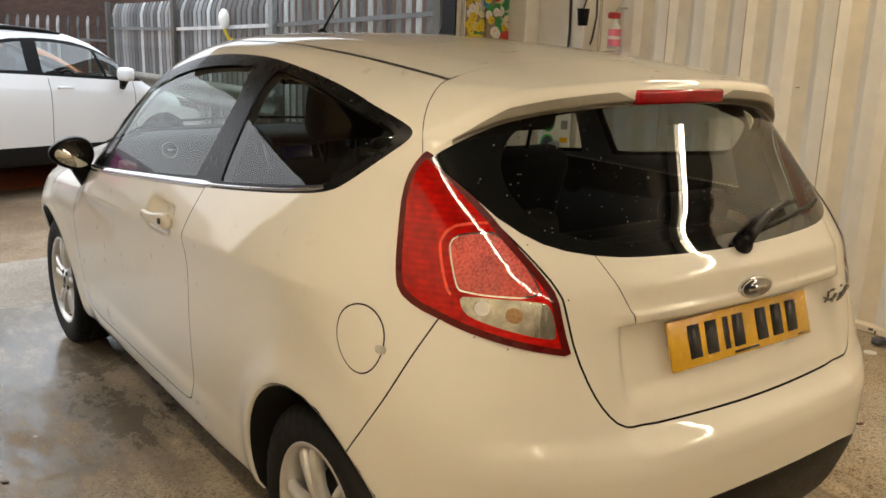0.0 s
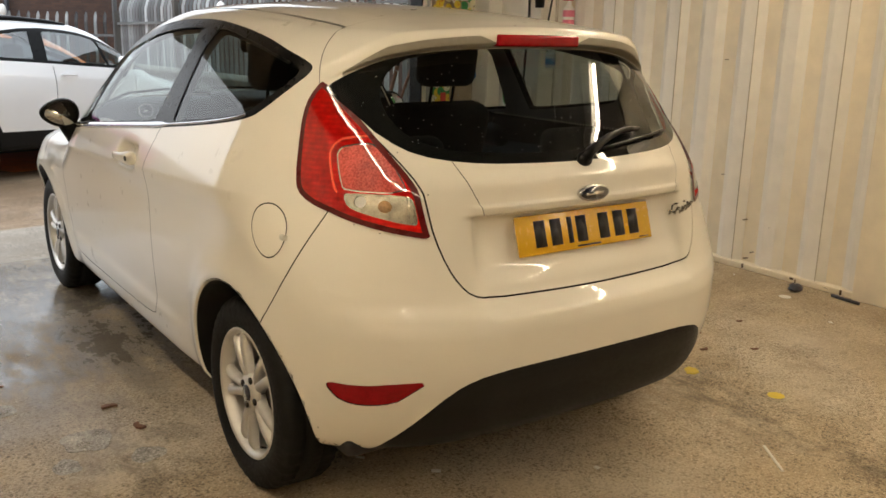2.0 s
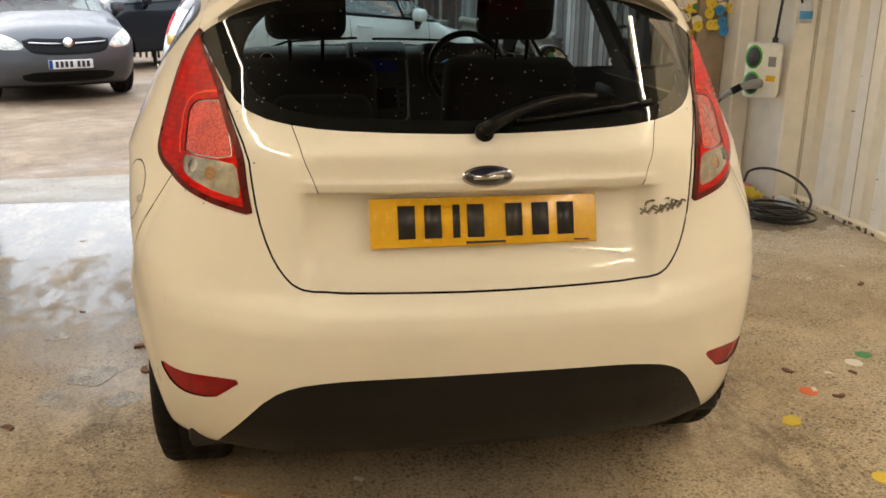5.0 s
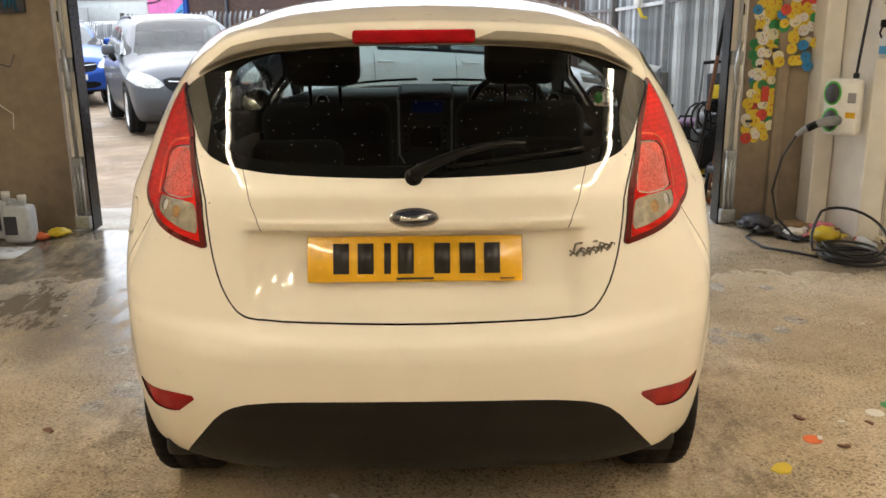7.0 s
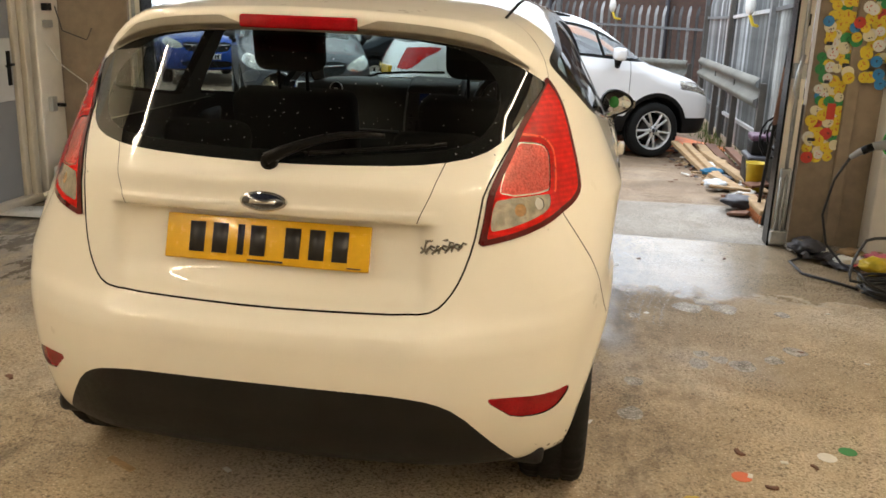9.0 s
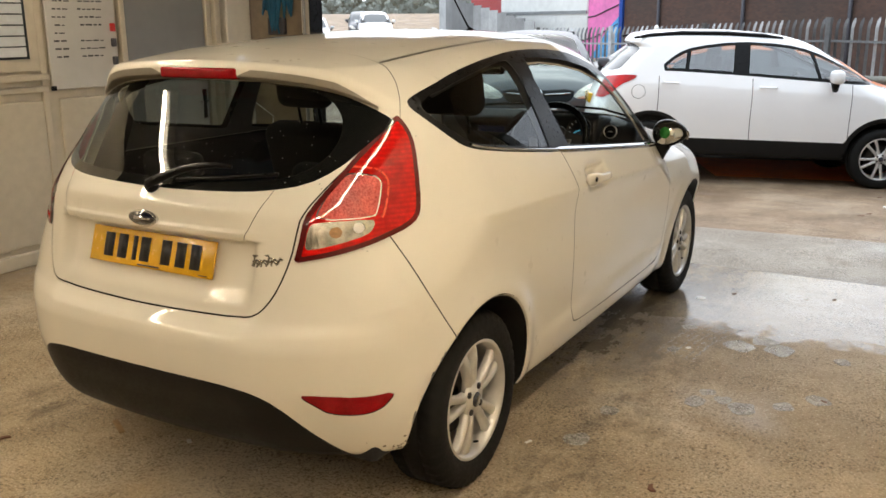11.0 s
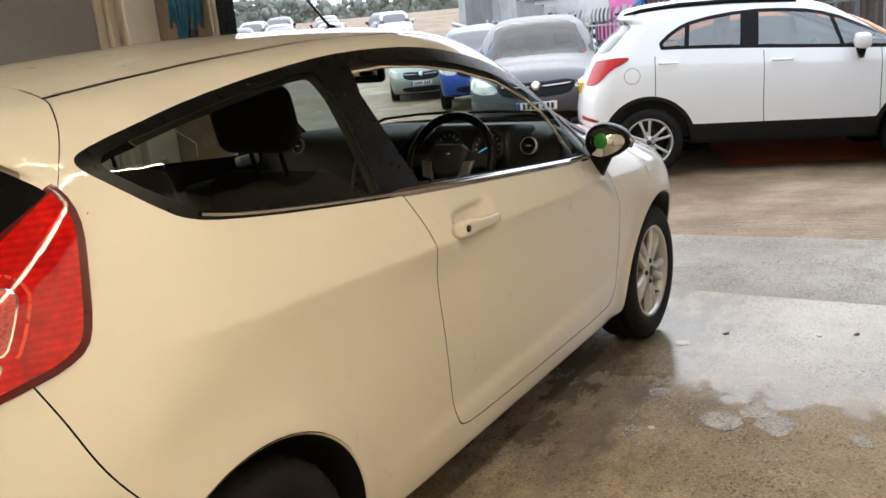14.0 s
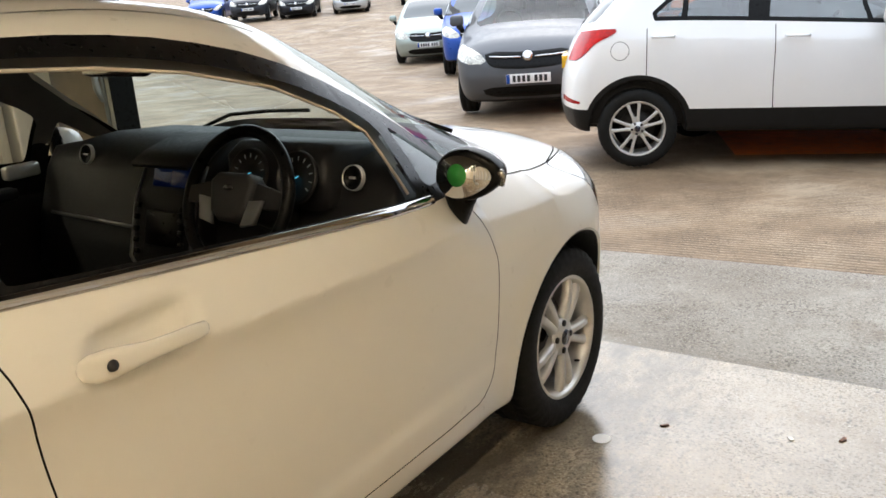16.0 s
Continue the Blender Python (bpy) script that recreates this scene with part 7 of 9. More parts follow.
# left front corner
jug = thing("plastic_jug", "white plastic fluid jug with a dark label on the floor", "jug")
part("jug_body", box((-2.72, 2.80, 0.0), (-2.54, 2.93, 0.24), 0.03, 4), TRANSLUCENT, jug)
part("neck", tube([(-2.60, 2.865, 0.23), (-2.60, 2.865, 0.285)], 0.024, 14), TRANSLUCENT, jug)
part("cap", tube([(-2.60, 2.865, 0.27), (-2.60, 2.865, 0.305)], 0.028, 14), PLASTIC_WHITE, jug)
part("jug_handle", tube([(-2.70, 2.865, 0.22), (-2.69, 2.865, 0.28), (-2.64, 2.865, 0.27)], 0.012, 8), TRANSLUCENT, jug)
part("jug_label", box((-2.70, 2.797, 0.06), (-2.62, 2.8005, 0.18)), LABEL_DARK, jug, smooth=False)
jug2 = copy_thing(jug, Matrix.Translation((-0.16, 0.12, 0)))
random.seed(31)
for k in range(5):
    tagged(link_mesh("paper_sheet", box((-2.75 + random.uniform(0, .06), 2.45 + 0.03 * k, 0.002 + 0.004 * k), (-2.50 + random.uniform(0, .06), 2.72 + 0.03 * k, 0.005 + 0.004 * k), m=Matrix.Rotation(0.02 * k, 4, "Z")), PLASTIC_WHITE), "loose white paper sheet on the floor", "paper", "papers on the floor")
blob(-2.44, 2.98, 0, 0.07, 0.4, 41, YELLOW_PLASTIC, "yellow_rag", "crumpled yellow-green rag by the door post", "rag")
blob(-2.52, 2.90, 0, 0.045, 0.5, 44, STICKER_COLOURS[6], "orange_wrapper", "crumpled orange wrapper on the floor", "wrapper")

# ---- small litter on the floor ----


def floor_disc(x, y, r, mt, colour, squash=1.0):
    bm = prism([(x + r * math.cos(a * math.tau / 20), y + squash * r * math.sin(a * math.tau / 20)) for a in range(20)], "z", 0.0005, 0.002)
    return tagged(link_mesh("round_sticker", bm, mt, smooth=False), f"round {colour} sticker dropped on the floor", "sticker", "stickers on the floor")


for x, y, r, n, colour in ((1.221, -0.476, 0.033, 0, "yellow"), (2.46, 0.33, 0.032, 2, "white"), (1.316, 0.072, 0.032, 6, "red"), (1.62, 0.27, 0.032, 2, "white"), (1.70, 0.33, 0.03, 3, "green"),
                           (2.35, -0.55, 0.03, 4, "red"), (0.95, 2.42, 0.03, 2, "white")):
    floor_disc(x, y, r, STICKER_COLOURS[n], colour)
lf = prism([(1.10, -0.13), (1.12, -0.155), (1.155, -0.15), (1.175, -0.115), (1.165, -0.085), (1.13, -0.09)], "z", 0.0005, 0.004)
tagged(link_mesh("fallen_leaf", lf, YELLOW_PLASTIC, smooth=False), "yellow leaf lying on the floor", "leaf")
tagged(link_mesh("thin_stick", box((-0.004, -0.09, 0.0), (0.004, 0.09, 0.006), m=Matrix.Translation((0.74, -0.80, 0)) @ Matrix.Rotation(radians(-36), 4, "Z")), PLASTIC_WHITE, smooth=False), "thin white plastic stick on the floor", "stick")
tagged(link_mesh("wood_sliver", box((-0.06, -0.01, 0), (0.06, 0.01, 0.006), m=Matrix.Translation((-0.60, -0.30, 0)) @ Matrix.Rotation(radians(-28), 4, "Z")), WOOD, smooth=False), "thin wood sliver beside the rear wheel", "sliver")
blob(2.60, 0.36, 0, 0.035, 0.6, 51, LABEL_DARK, "grey_rag", "crumpled grey rag at the wall's foot", "rag")
tagged(link_mesh("marker_pen", tube([(2.66, 0.02, 0.012), (2.68, 0.19, 0.012)], 0.009, 8), INK), "black and red marker pen on the floor", "pen")
leaf = bmesh.new()
prism([(0, 0), (0.03, 0.008), (0.055, 0.002), (0.05, 0.022), (0.02, 0.03), (0.0, 0.02)], "z", 0.0, 0.008, leaf)
leaf_ob = tagged(link_mesh("dead_leaf", leaf, WOOD_RED, smooth=False), "small brown dead leaf on the concrete", "leaf", "dead leaves")
leaf_ob.location = (-1.04, 0.78, 0.0005)
random.seed(61)
for x, y in ((1.42, 0.03), (1.55, 0.20), (1.35, 0.22), (1.9, 0.2), (1.62, -0.10), (-0.9, -0.6), (-1.35, 0.2), (-0.75, -0.95), (1.75, 1.25), (0.1, -1.0), (-0.95, 0.55), (-1.0, -1.1), (2.2, 1.1), (1.1, 2.6), (1.6, 2.75), (-1.3, 1.2)):
    copy_thing(leaf_ob, pose(x, y, 0.0005, 0, 0, random.uniform(0, 360)) @ Matrix.Diagonal((random.uniform(0.4, 1.0),) * 3 + (1,)))
chip = tagged(link_mesh("paper_scrap", box((-0.012, -0.008, 0), (0.012, 0.008, 0.003)), PLASTIC_WHITE, smooth=False), "tiny white paper scrap on the floor", "scrap", "paper scraps")
chip.location = (1.47, 0.20, 0.0005)
for k in range(22):
    copy_thing(chip, pose(random.uniform(-2.2, 2.6), random.uniform(-0.8, 2.9), 0.0005, 0, 0, random.uniform(0, 360)) @ Matrix.Diagonal((random.uniform(0.5, 1.3), random.uniform(0.5, 1.3), 1, 1)))


# a ragged patch of water whose bright sheen is painted into its colour
def foam(x, y, r, seed):
    pts = []
    for a in range(28):
        q = r * (0.78 + 0.34 * noise.noise((math.cos(a * math.tau / 28) * 1.1 + seed, math.sin(a * math.tau / 28) * 0.9, seed)))
        pts.append((x + q * math.cos(a * math.tau / 28), y + 1.1 * q * math.sin(a * math.tau / 28)))
    return tagged(link_mesh("foam_patch", prism(pts, "z", 0.0004, 0.0022), WET_SHEEN, smooth=False), "thin wet print on the floor, sheen painted pale", "foam", "foam patches")


for n, (x, y, r) in enumerate(((1.46, 1.02, 0.07), (1.37, 1.07, 0.05), (1.28, 1.00, 0.06), (1.475, 1.765, 0.085), (1.305, 1.735, 0.085), (1.396, 1.855, 0.08), (1.147, 1.96, 0.03), (1.30, 1.12, 0.04), (1.60, 1.12, 0.05), (1.72, 1.25, 0.06),
                               (-1.15, 0.55, 0.10), (-1.25, 0.40, 0.06), (-1.0, 0.35, 0.07), (1.02, 1.9, 0.05), (1.0, 0.75, 0.05), (0.98, 0.45, 0.06), (1.75, 1.75, 0.05), (-1.35, 0.95, 0.06), (1.03, 1.55, 0.04))):
    foam(x, y, r, n * 3.7)
# wet print of a tyre's tread beside the car: broken, curved grooves with fine cross cuts
tread = bmesh.new()
random.seed(66)
for groove in range(6):
    for k in range(34):
        f_ = k / 33
        if random.random() < 0.30 + 0.25 * abs(f_ - 0.5):
            continue
        x_ = 0.985 + 0.034 * groove + 0.10 * f_ * f_ + random.uniform(-0.004, 0.004)
        y_ = 1.50 + 0.53 * f_ - 0.012 * groove
        ln = random.uniform(0.006, 0.013)
        cross = k % 3 == 0
        box((-0.012 if cross else -0.0032, -0.002 if cross else -ln, 0.0004), (0.012 if cross else 0.0032, 0.002 if cross else ln, 0.0011), bm=tread, m=pose(x_, y_, 0, 0, 0, -6 - 16 * f_ + (20 if cross else 0)))
tagged(link_mesh("tread_print", tread, WET_SHEEN, smooth=False), "pale wet tyre tread print on the concrete", "tread print", kind="stuff")
# ---- the yard ----
G_U = pch([(-10, 0.0), (2.2, -0.004), (3.6, -0.02), (6.5, -0.13), (8.5, -0.17), (11, -0.22), (18, -0.42), (22, -0.46), (30, -0.36), (38, 0.08), (44, 0.28), (60, 1.0), (110, 2.6), (200, 3.0)])


def ground_z(x, y):
    u = max(-0.62 * (x - 2.0) + 0.78 * y, y - 1.0 if x > 1 else -99)
    dip = 0.075 * min(1, max(0, (y - 6.3) / 1.6)) * min(1, max(0, (x + 0.8) / 2.2)) * min(1, max(0, (16 - y) / 4))
    return float(G_U(u)) - dip


gb = bmesh.new()
xs = [-160, -110, -80, -60, -45] + [-36 + 1.5 * k for k in range(24)] + [0.5 * k for k in range(0, 9)] + [5, 7, 10, 16, 30, 60, 120]
ys = [4.42 + 0.7 * k for k in range(24)] + [22, 24, 26, 28, 30, 33, 36, 40, 45, 52, 60, 75, 95, 130, 180]
rows_ = [[gb.verts.new((x, y, ground_z(x, y) - 0.012)) for x in xs] for y in ys]
for a, b in zip(rows_[:-1], rows_[1:]):
    for i in range(len(xs) - 1):
        gb.faces.new((a[i], a[i + 1], b[i + 1], b[i]))
bmesh.ops.recalc_face_normals(gb, faces=gb.faces)
structure("ground", gb, YARD, True)
# the smooth slab between the bay and the ridged yard
ap = bmesh.new()
rows_ = []
for y in (Y_F, 3.4, 3.7, 4.05, 4.42):
    k = (y - Y_F) / (4.42 - Y_F)
    rows_.append([ap.verts.new((x, y, -0.010 * (1 - k) + k * (ground_z(x, 4.42) - 0.008))) for x in xs if -37 < x < 11])
for a, b in zip(rows_[:-1], rows_[1:]):
    for i in range(len(a) - 1):
        ap.faces.new((a[i], a[i + 1], b[i + 1], b[i]))
structure("apron", ap, APRON, True)
# unseen rest of the building's outside: closes the bay, white to bounce yard light
structure("wall_outside_left", box((-30, Y_F + 0.1, -0.3), (X_L - 0.13, Y_F + 0.25, 3.6)), LORRY_WHITE)
structure("wall_outside_right", box((X_R + 0.13, Y_F + 0.1, -0.3), (9, Y_F + 0.25, 3.6)), LORRY_WHITE)


def fence_run(x0, y0, x1, y1, height, pitch, label, mt, double=False):
    """A palisade fence: posts, two rails, and pales with split tops."""
    f = thing("palisade_fence", label, "fence", group="palisade fences")
    d = Vector((x1 - x0, y1 - y0, 0))
    n = max(1, round(d.length / pitch))
    ang = math.atan2(d.y, d.x)
    bm = bmesh.new()
    w = 0.025
    pts = [(-w, 0.030), (-w * 0.65, 0.0), (-w * 0.22, 0.020), (w * 0.22, 0.020), (w * 0.65, 0.0), (w, 0.030)]
    ringz = ((0.05, 1.0, 0.0), (height - 0.16, 1.0, 0.0), (height - 0.06, 1.05, -0.03), (height, 0.25, -0.06))
    rings = [[bm.verts.new((px * s, py - o, z)) for px, py in pts] for z, s, o in ringz]
    for a, b in zip(rings[:-1], rings[1:]):
        for i in range(5):
            bm.faces.new((a[i], a[i + 1], b[i + 1], b[i]))
    me = bpy.data.meshes.new("pale")
    bm.to_mesh(me)
    bm.free()
    me.materials.append(mt)
    for k in range(n):
        p = Vector((x0, y0, 0)) + d * ((k + 0.5) / n)
        o = new("pale", me)
        o.parent = f
        o.matrix_basis = pose(p.x, p.y, ground_z(p.x, p.y), 0, 0, math.degrees(ang)) @ Matrix.Rotation(math.pi if not double else 0, 4, "Z")
    m = max(1, round(d.length / 2.75))
    for k in range(m + 1):
        p = Vector((x0, y0, 0)) + d * (k / m)
        gz = ground_z(p.x, p.y)
        part("post", box((-0.05, -0.03, gz), (0.05, 0.03, gz + height + 0.02), 0.004, m=pose(p.x, p.y, 0, 0, 0, math.degrees(ang)) @ Matrix.Translation((0, 0.05, 0))), GALV_DULL if k % 2 else GALV_DARK, f, smooth=False)
    for h in (0.35, height - 0.38):
        pts = [Vector((x0, y0, 0)) + d * (k / m) for k in range(m + 1)]
        for a, b in zip(pts[:-1], pts[1:]):
            za, zb = ground_z(a.x, a.y) + h, ground_z(b.x, b.y) + h
            off = Vector((-d.y, d.x, 0)).normalized() * 0.02
            bm = tube([(a.x + off.x, a.y + off.y, za), (b.x + off.x, b.y + off.y, zb)], 0.028, 4)
            part("rail", bm, GALV_DULL, f, smooth=False)
    return f


FENCE_R = fence_run(2.52, 4.1, 2.56, 13.2, 2.0, 0.155, "weathered grey steel palisade fence beside the wet yard", GALV_PALE)
FENCE_F = fence_run(2.56, 13.2, -7.6, 19.6, 1.80, 0.155, "grey steel palisade fence with split tops behind parked cars", GALV_DULL)
fence_run(-7.6, 19.6, -13.5, 27.0, 1.6, 0.17, "distant grey steel palisade fence at the yard's edge", GALV_DULL)


BARRIER = mat("mossy_weathered_steel", (0.15, 0.152, 0.13), 0.65, 0.2, vary=0.4, scale=5)


def barrier(pts, label):
    """A ridged steel crash barrier on short posts."""
    b = thing("crash_barrier", label, "crash barrier", group="crash barriers")
    prof = [(-0.155, 0.0), (-0.11, 0.04), (-0.07, 0.04), (-0.03, -0.02), (0.03, -0.02), (0.07, 0.04), (0.11, 0.04), (0.155, 0.0)]
    bm = bmesh.new()
    p = [Vector(q) for q in pts]
    for layer in (0.0, 0.004):
        rg = []
        for i, q in enumerate(p):
            d = (p[min(i + 1, len(p) - 1)] - p[max(i - 1, 0)]).normalized()
            out = Vector((-d.y, d.x, 0)).normalized()
            rg.append([bm.verts.new(q + out * (o + layer) + Vector((0, 0, h))) for h, o in prof])
        for a, c in zip(rg[:-1], rg[1:]):
            for i in range(len(prof) - 1):
                bm.faces.new((a[i], a[i + 1], c[i + 1], c[i]))
    part("beam", bm, BARRIER, b)
    for q in p[::2]:
        part("post", box((q.x + 0.005, q.y - 0.04, ground_z(q.x, q.y)), (q.x + 0.07, q.y + 0.04, q.z + 0.10), 0.006), GALV_DARK, b, smooth=False)


barrier([(2.40, 6.9 + 0.9 * k, 0.64 - 0.012 * k) for k in range(7)] , "mossy ridged steel crash barrier along the fence")
barrier([(2.20 - 1.3 * k, 12.4 + 0.82 * k, 0.50 - 0.012 * k) for k in range(5)], "ridged steel crash barrier in front of the far fence")

# white domed bollard tops on the fence
for x, y, z in ((2.44, 8.34, 1.51), (0.97, 14.15, 1.47), (-3.75, 17.1, 1.30)):
    fb = thing("bulkhead_lamp", "white round bulkhead lamp on a fence post", "lamp", group="fence lamps")
    bm = bmesh.new()
    bmesh.ops.create_uvsphere(bm, u_segments=16, v_segments=10, radius=0.085, matrix=Matrix.Translation((x, y, z)) @ Matrix.Diagonal((0.7, 1, 1.4, 1)))
    part("globe", bm, PLASTIC_WHITE, fb)
    part("bracket", tube([(x, y, z - 0.10), (x + 0.05, y, z - 0.22), (x + 0.16, y, z - 0.24)], 0.02, 8), YELLOW_PLASTIC, fb)

# junk beside the fence, just outside the opening
random.seed(71)
for x0, y0, x1, y1, w, mt in ((1.98, 7.6, 2.10, 5.3, 0.10, WOOD), (1.80, 7.4, 2.02, 4.9, 0.07, WOOD), (2.15, 8.2, 2.28, 5.9, 0.11, WOOD_RED), (2.25, 7.4, 2.33, 5.6, 0.09, WOOD_RED), (1.92, 6.9, 2.24, 5.0, 0.09, WOOD), (1.70, 7.7, 1.93, 5.6, 0.08, WOOD), (2.02, 8.3, 2.2, 6.4, 0.12, WOOD_RED), (1.86, 5.5, 2.16, 4.3, 0.10, WOOD), (2.1, 6.6, 1.78, 5.4, 0.06, WOOD)):
    d = Vector((x1 - x0, y1 - y0, 0))
    z0 = ground_z(x0, y0)
    o = tagged(link_mesh("timber_plank", box((-d.length / 2, -w / 2, 0.0), (d.length / 2, w / 2, 0.04), 0.004, m=pose((x0 + x1) / 2, (y0 + y1) / 2, ground_z((x0 + x1) / 2, (y0 + y1) / 2) + random.uniform(0.005, 0.05), 0, 1.5, math.degrees(math.atan2(d.y, d.x)))), mt, smooth=False), "loose timber plank lying along the fence", "plank", "planks by the fence")
for k in range(5):
    o = tagged(link_mesh("broken_board", box((-0.16, -0.07, 0), (0.16, 0.07, 0.02), 0.003, m=pose(2.0 + random.uniform(-0.15, 0.2), 4.15 + 0.2 * k, ground_z(2.0, 4.3) + 0.02 * k, random.uniform(-8, 8), random.uniform(-8, 8), random.uniform(0, 180))), WOOD if k % 2 else WOOD_RED, smooth=False), "broken bit of board in a rubbish heap", "board", "rubbish by the fence")
for k, (mt, nm, lb) in enumerate(((LABEL_DARK, "black_bag", "torn black plastic bag in the rubbish heap"), (PLASTIC_WHITE, "white_bag", "dirty white plastic bag in the rubbish heap"), (TRANSLUCENT, "pale_cloth", "pale grey-green cloth scrap in the rubbish heap"),
                                   (LABEL_DARK, "black_bag", "torn black plastic bag in the rubbish heap"), (BLUE_CLOTH, "blue_wrapper", "dark blue wrapper in the rubbish heap"), (PLASTIC_WHITE, "white_bag", "dirty white plastic bag in the rubbish heap"), (GRIME, "leaf_heap", "heap of brown leaves by the fence"), (GRIME, "leaf_heap", "heap of brown leaves by the fence"))):
    x, y = 1.85 + 0.30 * random.random(), 4.3 + 0.42 * k
    blob(x, y, ground_z(x, y), random.uniform(0.08, 0.16), 0.35, 80 + k, mt, nm, lb, "rubbish", "rubbish by the fence")
for k in range(26):
    x, y = random.uniform(1.45, 2.4), random.uniform(4.3, 9.0)
    copy_thing(leaf_ob, pose(x, y, ground_z(x, y), 0, 0, random.uniform(0, 360)) @ Matrix.Diagonal((random.uniform(0.5, 1.1), random.uniform(0.5, 1.1), 0.5, 1)))
random.seed(75)
tuft = bmesh.new()
for k in range(420):
    x, y = random.gauss(2.36, 0.10), random.uniform(7.5, 12.5)
    z, h = ground_z(x, y), random.uniform(0.03, 0.16)
    a = random.uniform(0, math.tau)
    v = [tuft.verts.new(q) for q in ((x, y, z), (x + 0.012 * math.cos(a), y + 0.012 * math.sin(a), z), (x + random.uniform(-0.06, 0.06), y + random.uniform(-0.06, 0.06), z + h))]
    tuft.faces.new(v)
tagged(link_mesh("weed_tufts", tuft, mat("weed_green", (0.09, 0.13, 0.03), 0.8, vary=0.4, scale=12), smooth=False), "green weeds growing along the fence foot", "weeds", kind="stuff")

random.seed(77)
for n_, mt_ in (("pale", PLASTIC_WHITE), ("brown", WOOD_RED), ("dark", LABEL_DARK), ("timber", WOOD)):
    bm = bmesh.new()
    for k in range(90):
        x, y = random.gauss(2.05, 0.22), random.uniform(4.3, 8.8)
        if not 1.62 + 0.45 * max(0.0, 6.0 - y) < x < 2.4:
            continue
        r = random.uniform(0.012, 0.05)
        box((-r, -r * random.uniform(0.2, 0.8), 0), (r, r * random.uniform(0.2, 0.8), random.uniform(0.004, 0.022)), bm=bm, m=pose(x, y, ground_z(x, y) + random.uniform(0, 0.012), random.uniform(-18, 18), random.uniform(-18, 18), random.uniform(0, 360)))
    tagged(link_mesh("rubbish_scraps", bm, mt_, smooth=False), "small " + n_ + " scraps of rubbish strewn by the fence", "rubbish", kind="stuff")
pw = thing("pressure_washer", "black and yellow wheeled pressure washer outside the opening", "pressure washer")
pw.matrix_world = pose(2.32, 4.74, ground_z(2.32, 4.74), 0, 0, 90)
part("machine_body", box((-0.12, -0.12, 0.12), (0.16, 0.14, 0.46), 0.05, 3), BLACK_ROUGH, pw)
part("motor_cover", box((-0.10, -0.09, 0.45), (0.13, 0.11, 0.58), 0.04, 3), DARK_GREY_PLASTIC, pw)
part("control_head", prism([(-0.15, 0.60), (-0.06, 0.60), (-0.02, 0.90), (-0.09, 0.91)], "y", -0.075, 0.075, bevel=0.012), BLACK_ROUGH, pw)
part("warning_label", box((-0.004, -0.052, -0.055), (0.004, 0.052, 0.055), 0.002, m=pose(-0.126, 0.0, 0.765, 0, 11, 0)), YELLOW_PLASTIC, pw, "yellow warning label")
for y in (-0.12, 0.12):
    part("upright", tube([(0.06, y, 0.16), (0.02, y, 0.60), (-0.02, y * 0.9, 0.99)], 0.013, 8), GALV_DULL, pw)
part("crossbar", tube([(-0.02, -0.108, 0.99), (-0.05, 0.0, 1.0), (-0.02, 0.108, 0.99)], 0.016, 8), BLACK_TRIM, pw)
for k in range(4):
    a0 = 0.05 * k
    part("hose", tube([(-0.15 - 0.012 * k, 0.16 - a0 + 0.11 * math.cos(a * math.tau / 14), 0.52 + 0.03 * k + (0.16 - 0.02 * k) * math.sin(a * math.tau / 14)) for a in range(15)], 0.009, 6), BLACK_TRIM, pw)
for x in (-0.165, 0.18):
    w_ = part("wheel_tyre", lathe([(x - 0.02, 0.078), (x - 0.022, 0.105), (x + 0.022, 0.105), (x + 0.02, 0.078)], 28, m=Matrix.Translation((0, -0.03, 0.108))), TYRE, pw)
    part("wheel_ring", lathe([(x - 0.024, 0.064), (x - 0.026, 0.079), (x + 0.006, 0.079), (x + 0.006, 0.064)], 28, m=Matrix.Translation((0, -0.03, 0.108)), closed=True), YELLOW_PLASTIC, w_)
    part("hub", lathe([(x - 0.028, 0.0), (x - 0.028, 0.020), (x - 0.01, 0.024)], 14, m=Matrix.Translation((0, -0.03, 0.108))), YELLOW_PLASTIC, w_)
    for k in range(5):
        a = math.tau * k / 5 + 0.3
        part("spoke", tube([(x - 0.02, -0.03, 0.108), (x - 0.02, -0.03 + 0.07 * math.cos(a), 0.108 + 0.07 * math.sin(a))], [0.012, 0.008], 6), YELLOW_PLASTIC, w_)
# a wide yard broom leaning on the post, a rake and a squeegee beside it
br = thing("yard_broom", "wide wooden yard broom with worn orange bristles, leaning by the opening", "broom")
bm_ = pose(2.005, 4.10, ground_z(2.0, 4.1) + 0.002, 0, 0, 93)
part("head", box((-0.30, -0.045, 0.055), (0.30, 0.045, 0.10), 0.010, m=bm_), WOOD, br)
random.seed(90)
bristle = bmesh.new()
for k in range(150):
    u_, v_ = -0.29 + 0.58 * (k % 50) / 49, -0.03 + 0.03 * (k // 50)
    tip = (u_ * 1.04 + random.uniform(-0.012, 0.012), v_ * 1.5 + random.uniform(-0.012, 0.012))
    tube([bm_ @ Vector((u_, v_, 0.06)), bm_ @ Vector((tip[0], tip[1], 0.0))], 0.006, 4, bm=bristle)
part("bristle_row", bristle, BRISTLE, br, "worn orange bristles")
part("handle", tube([(2.015, 4.10, 0.06), (1.985, 3.75, 0.72), (1.945, 3.29, 1.58)], 0.0135, 8), BLACK_TRIM, br)
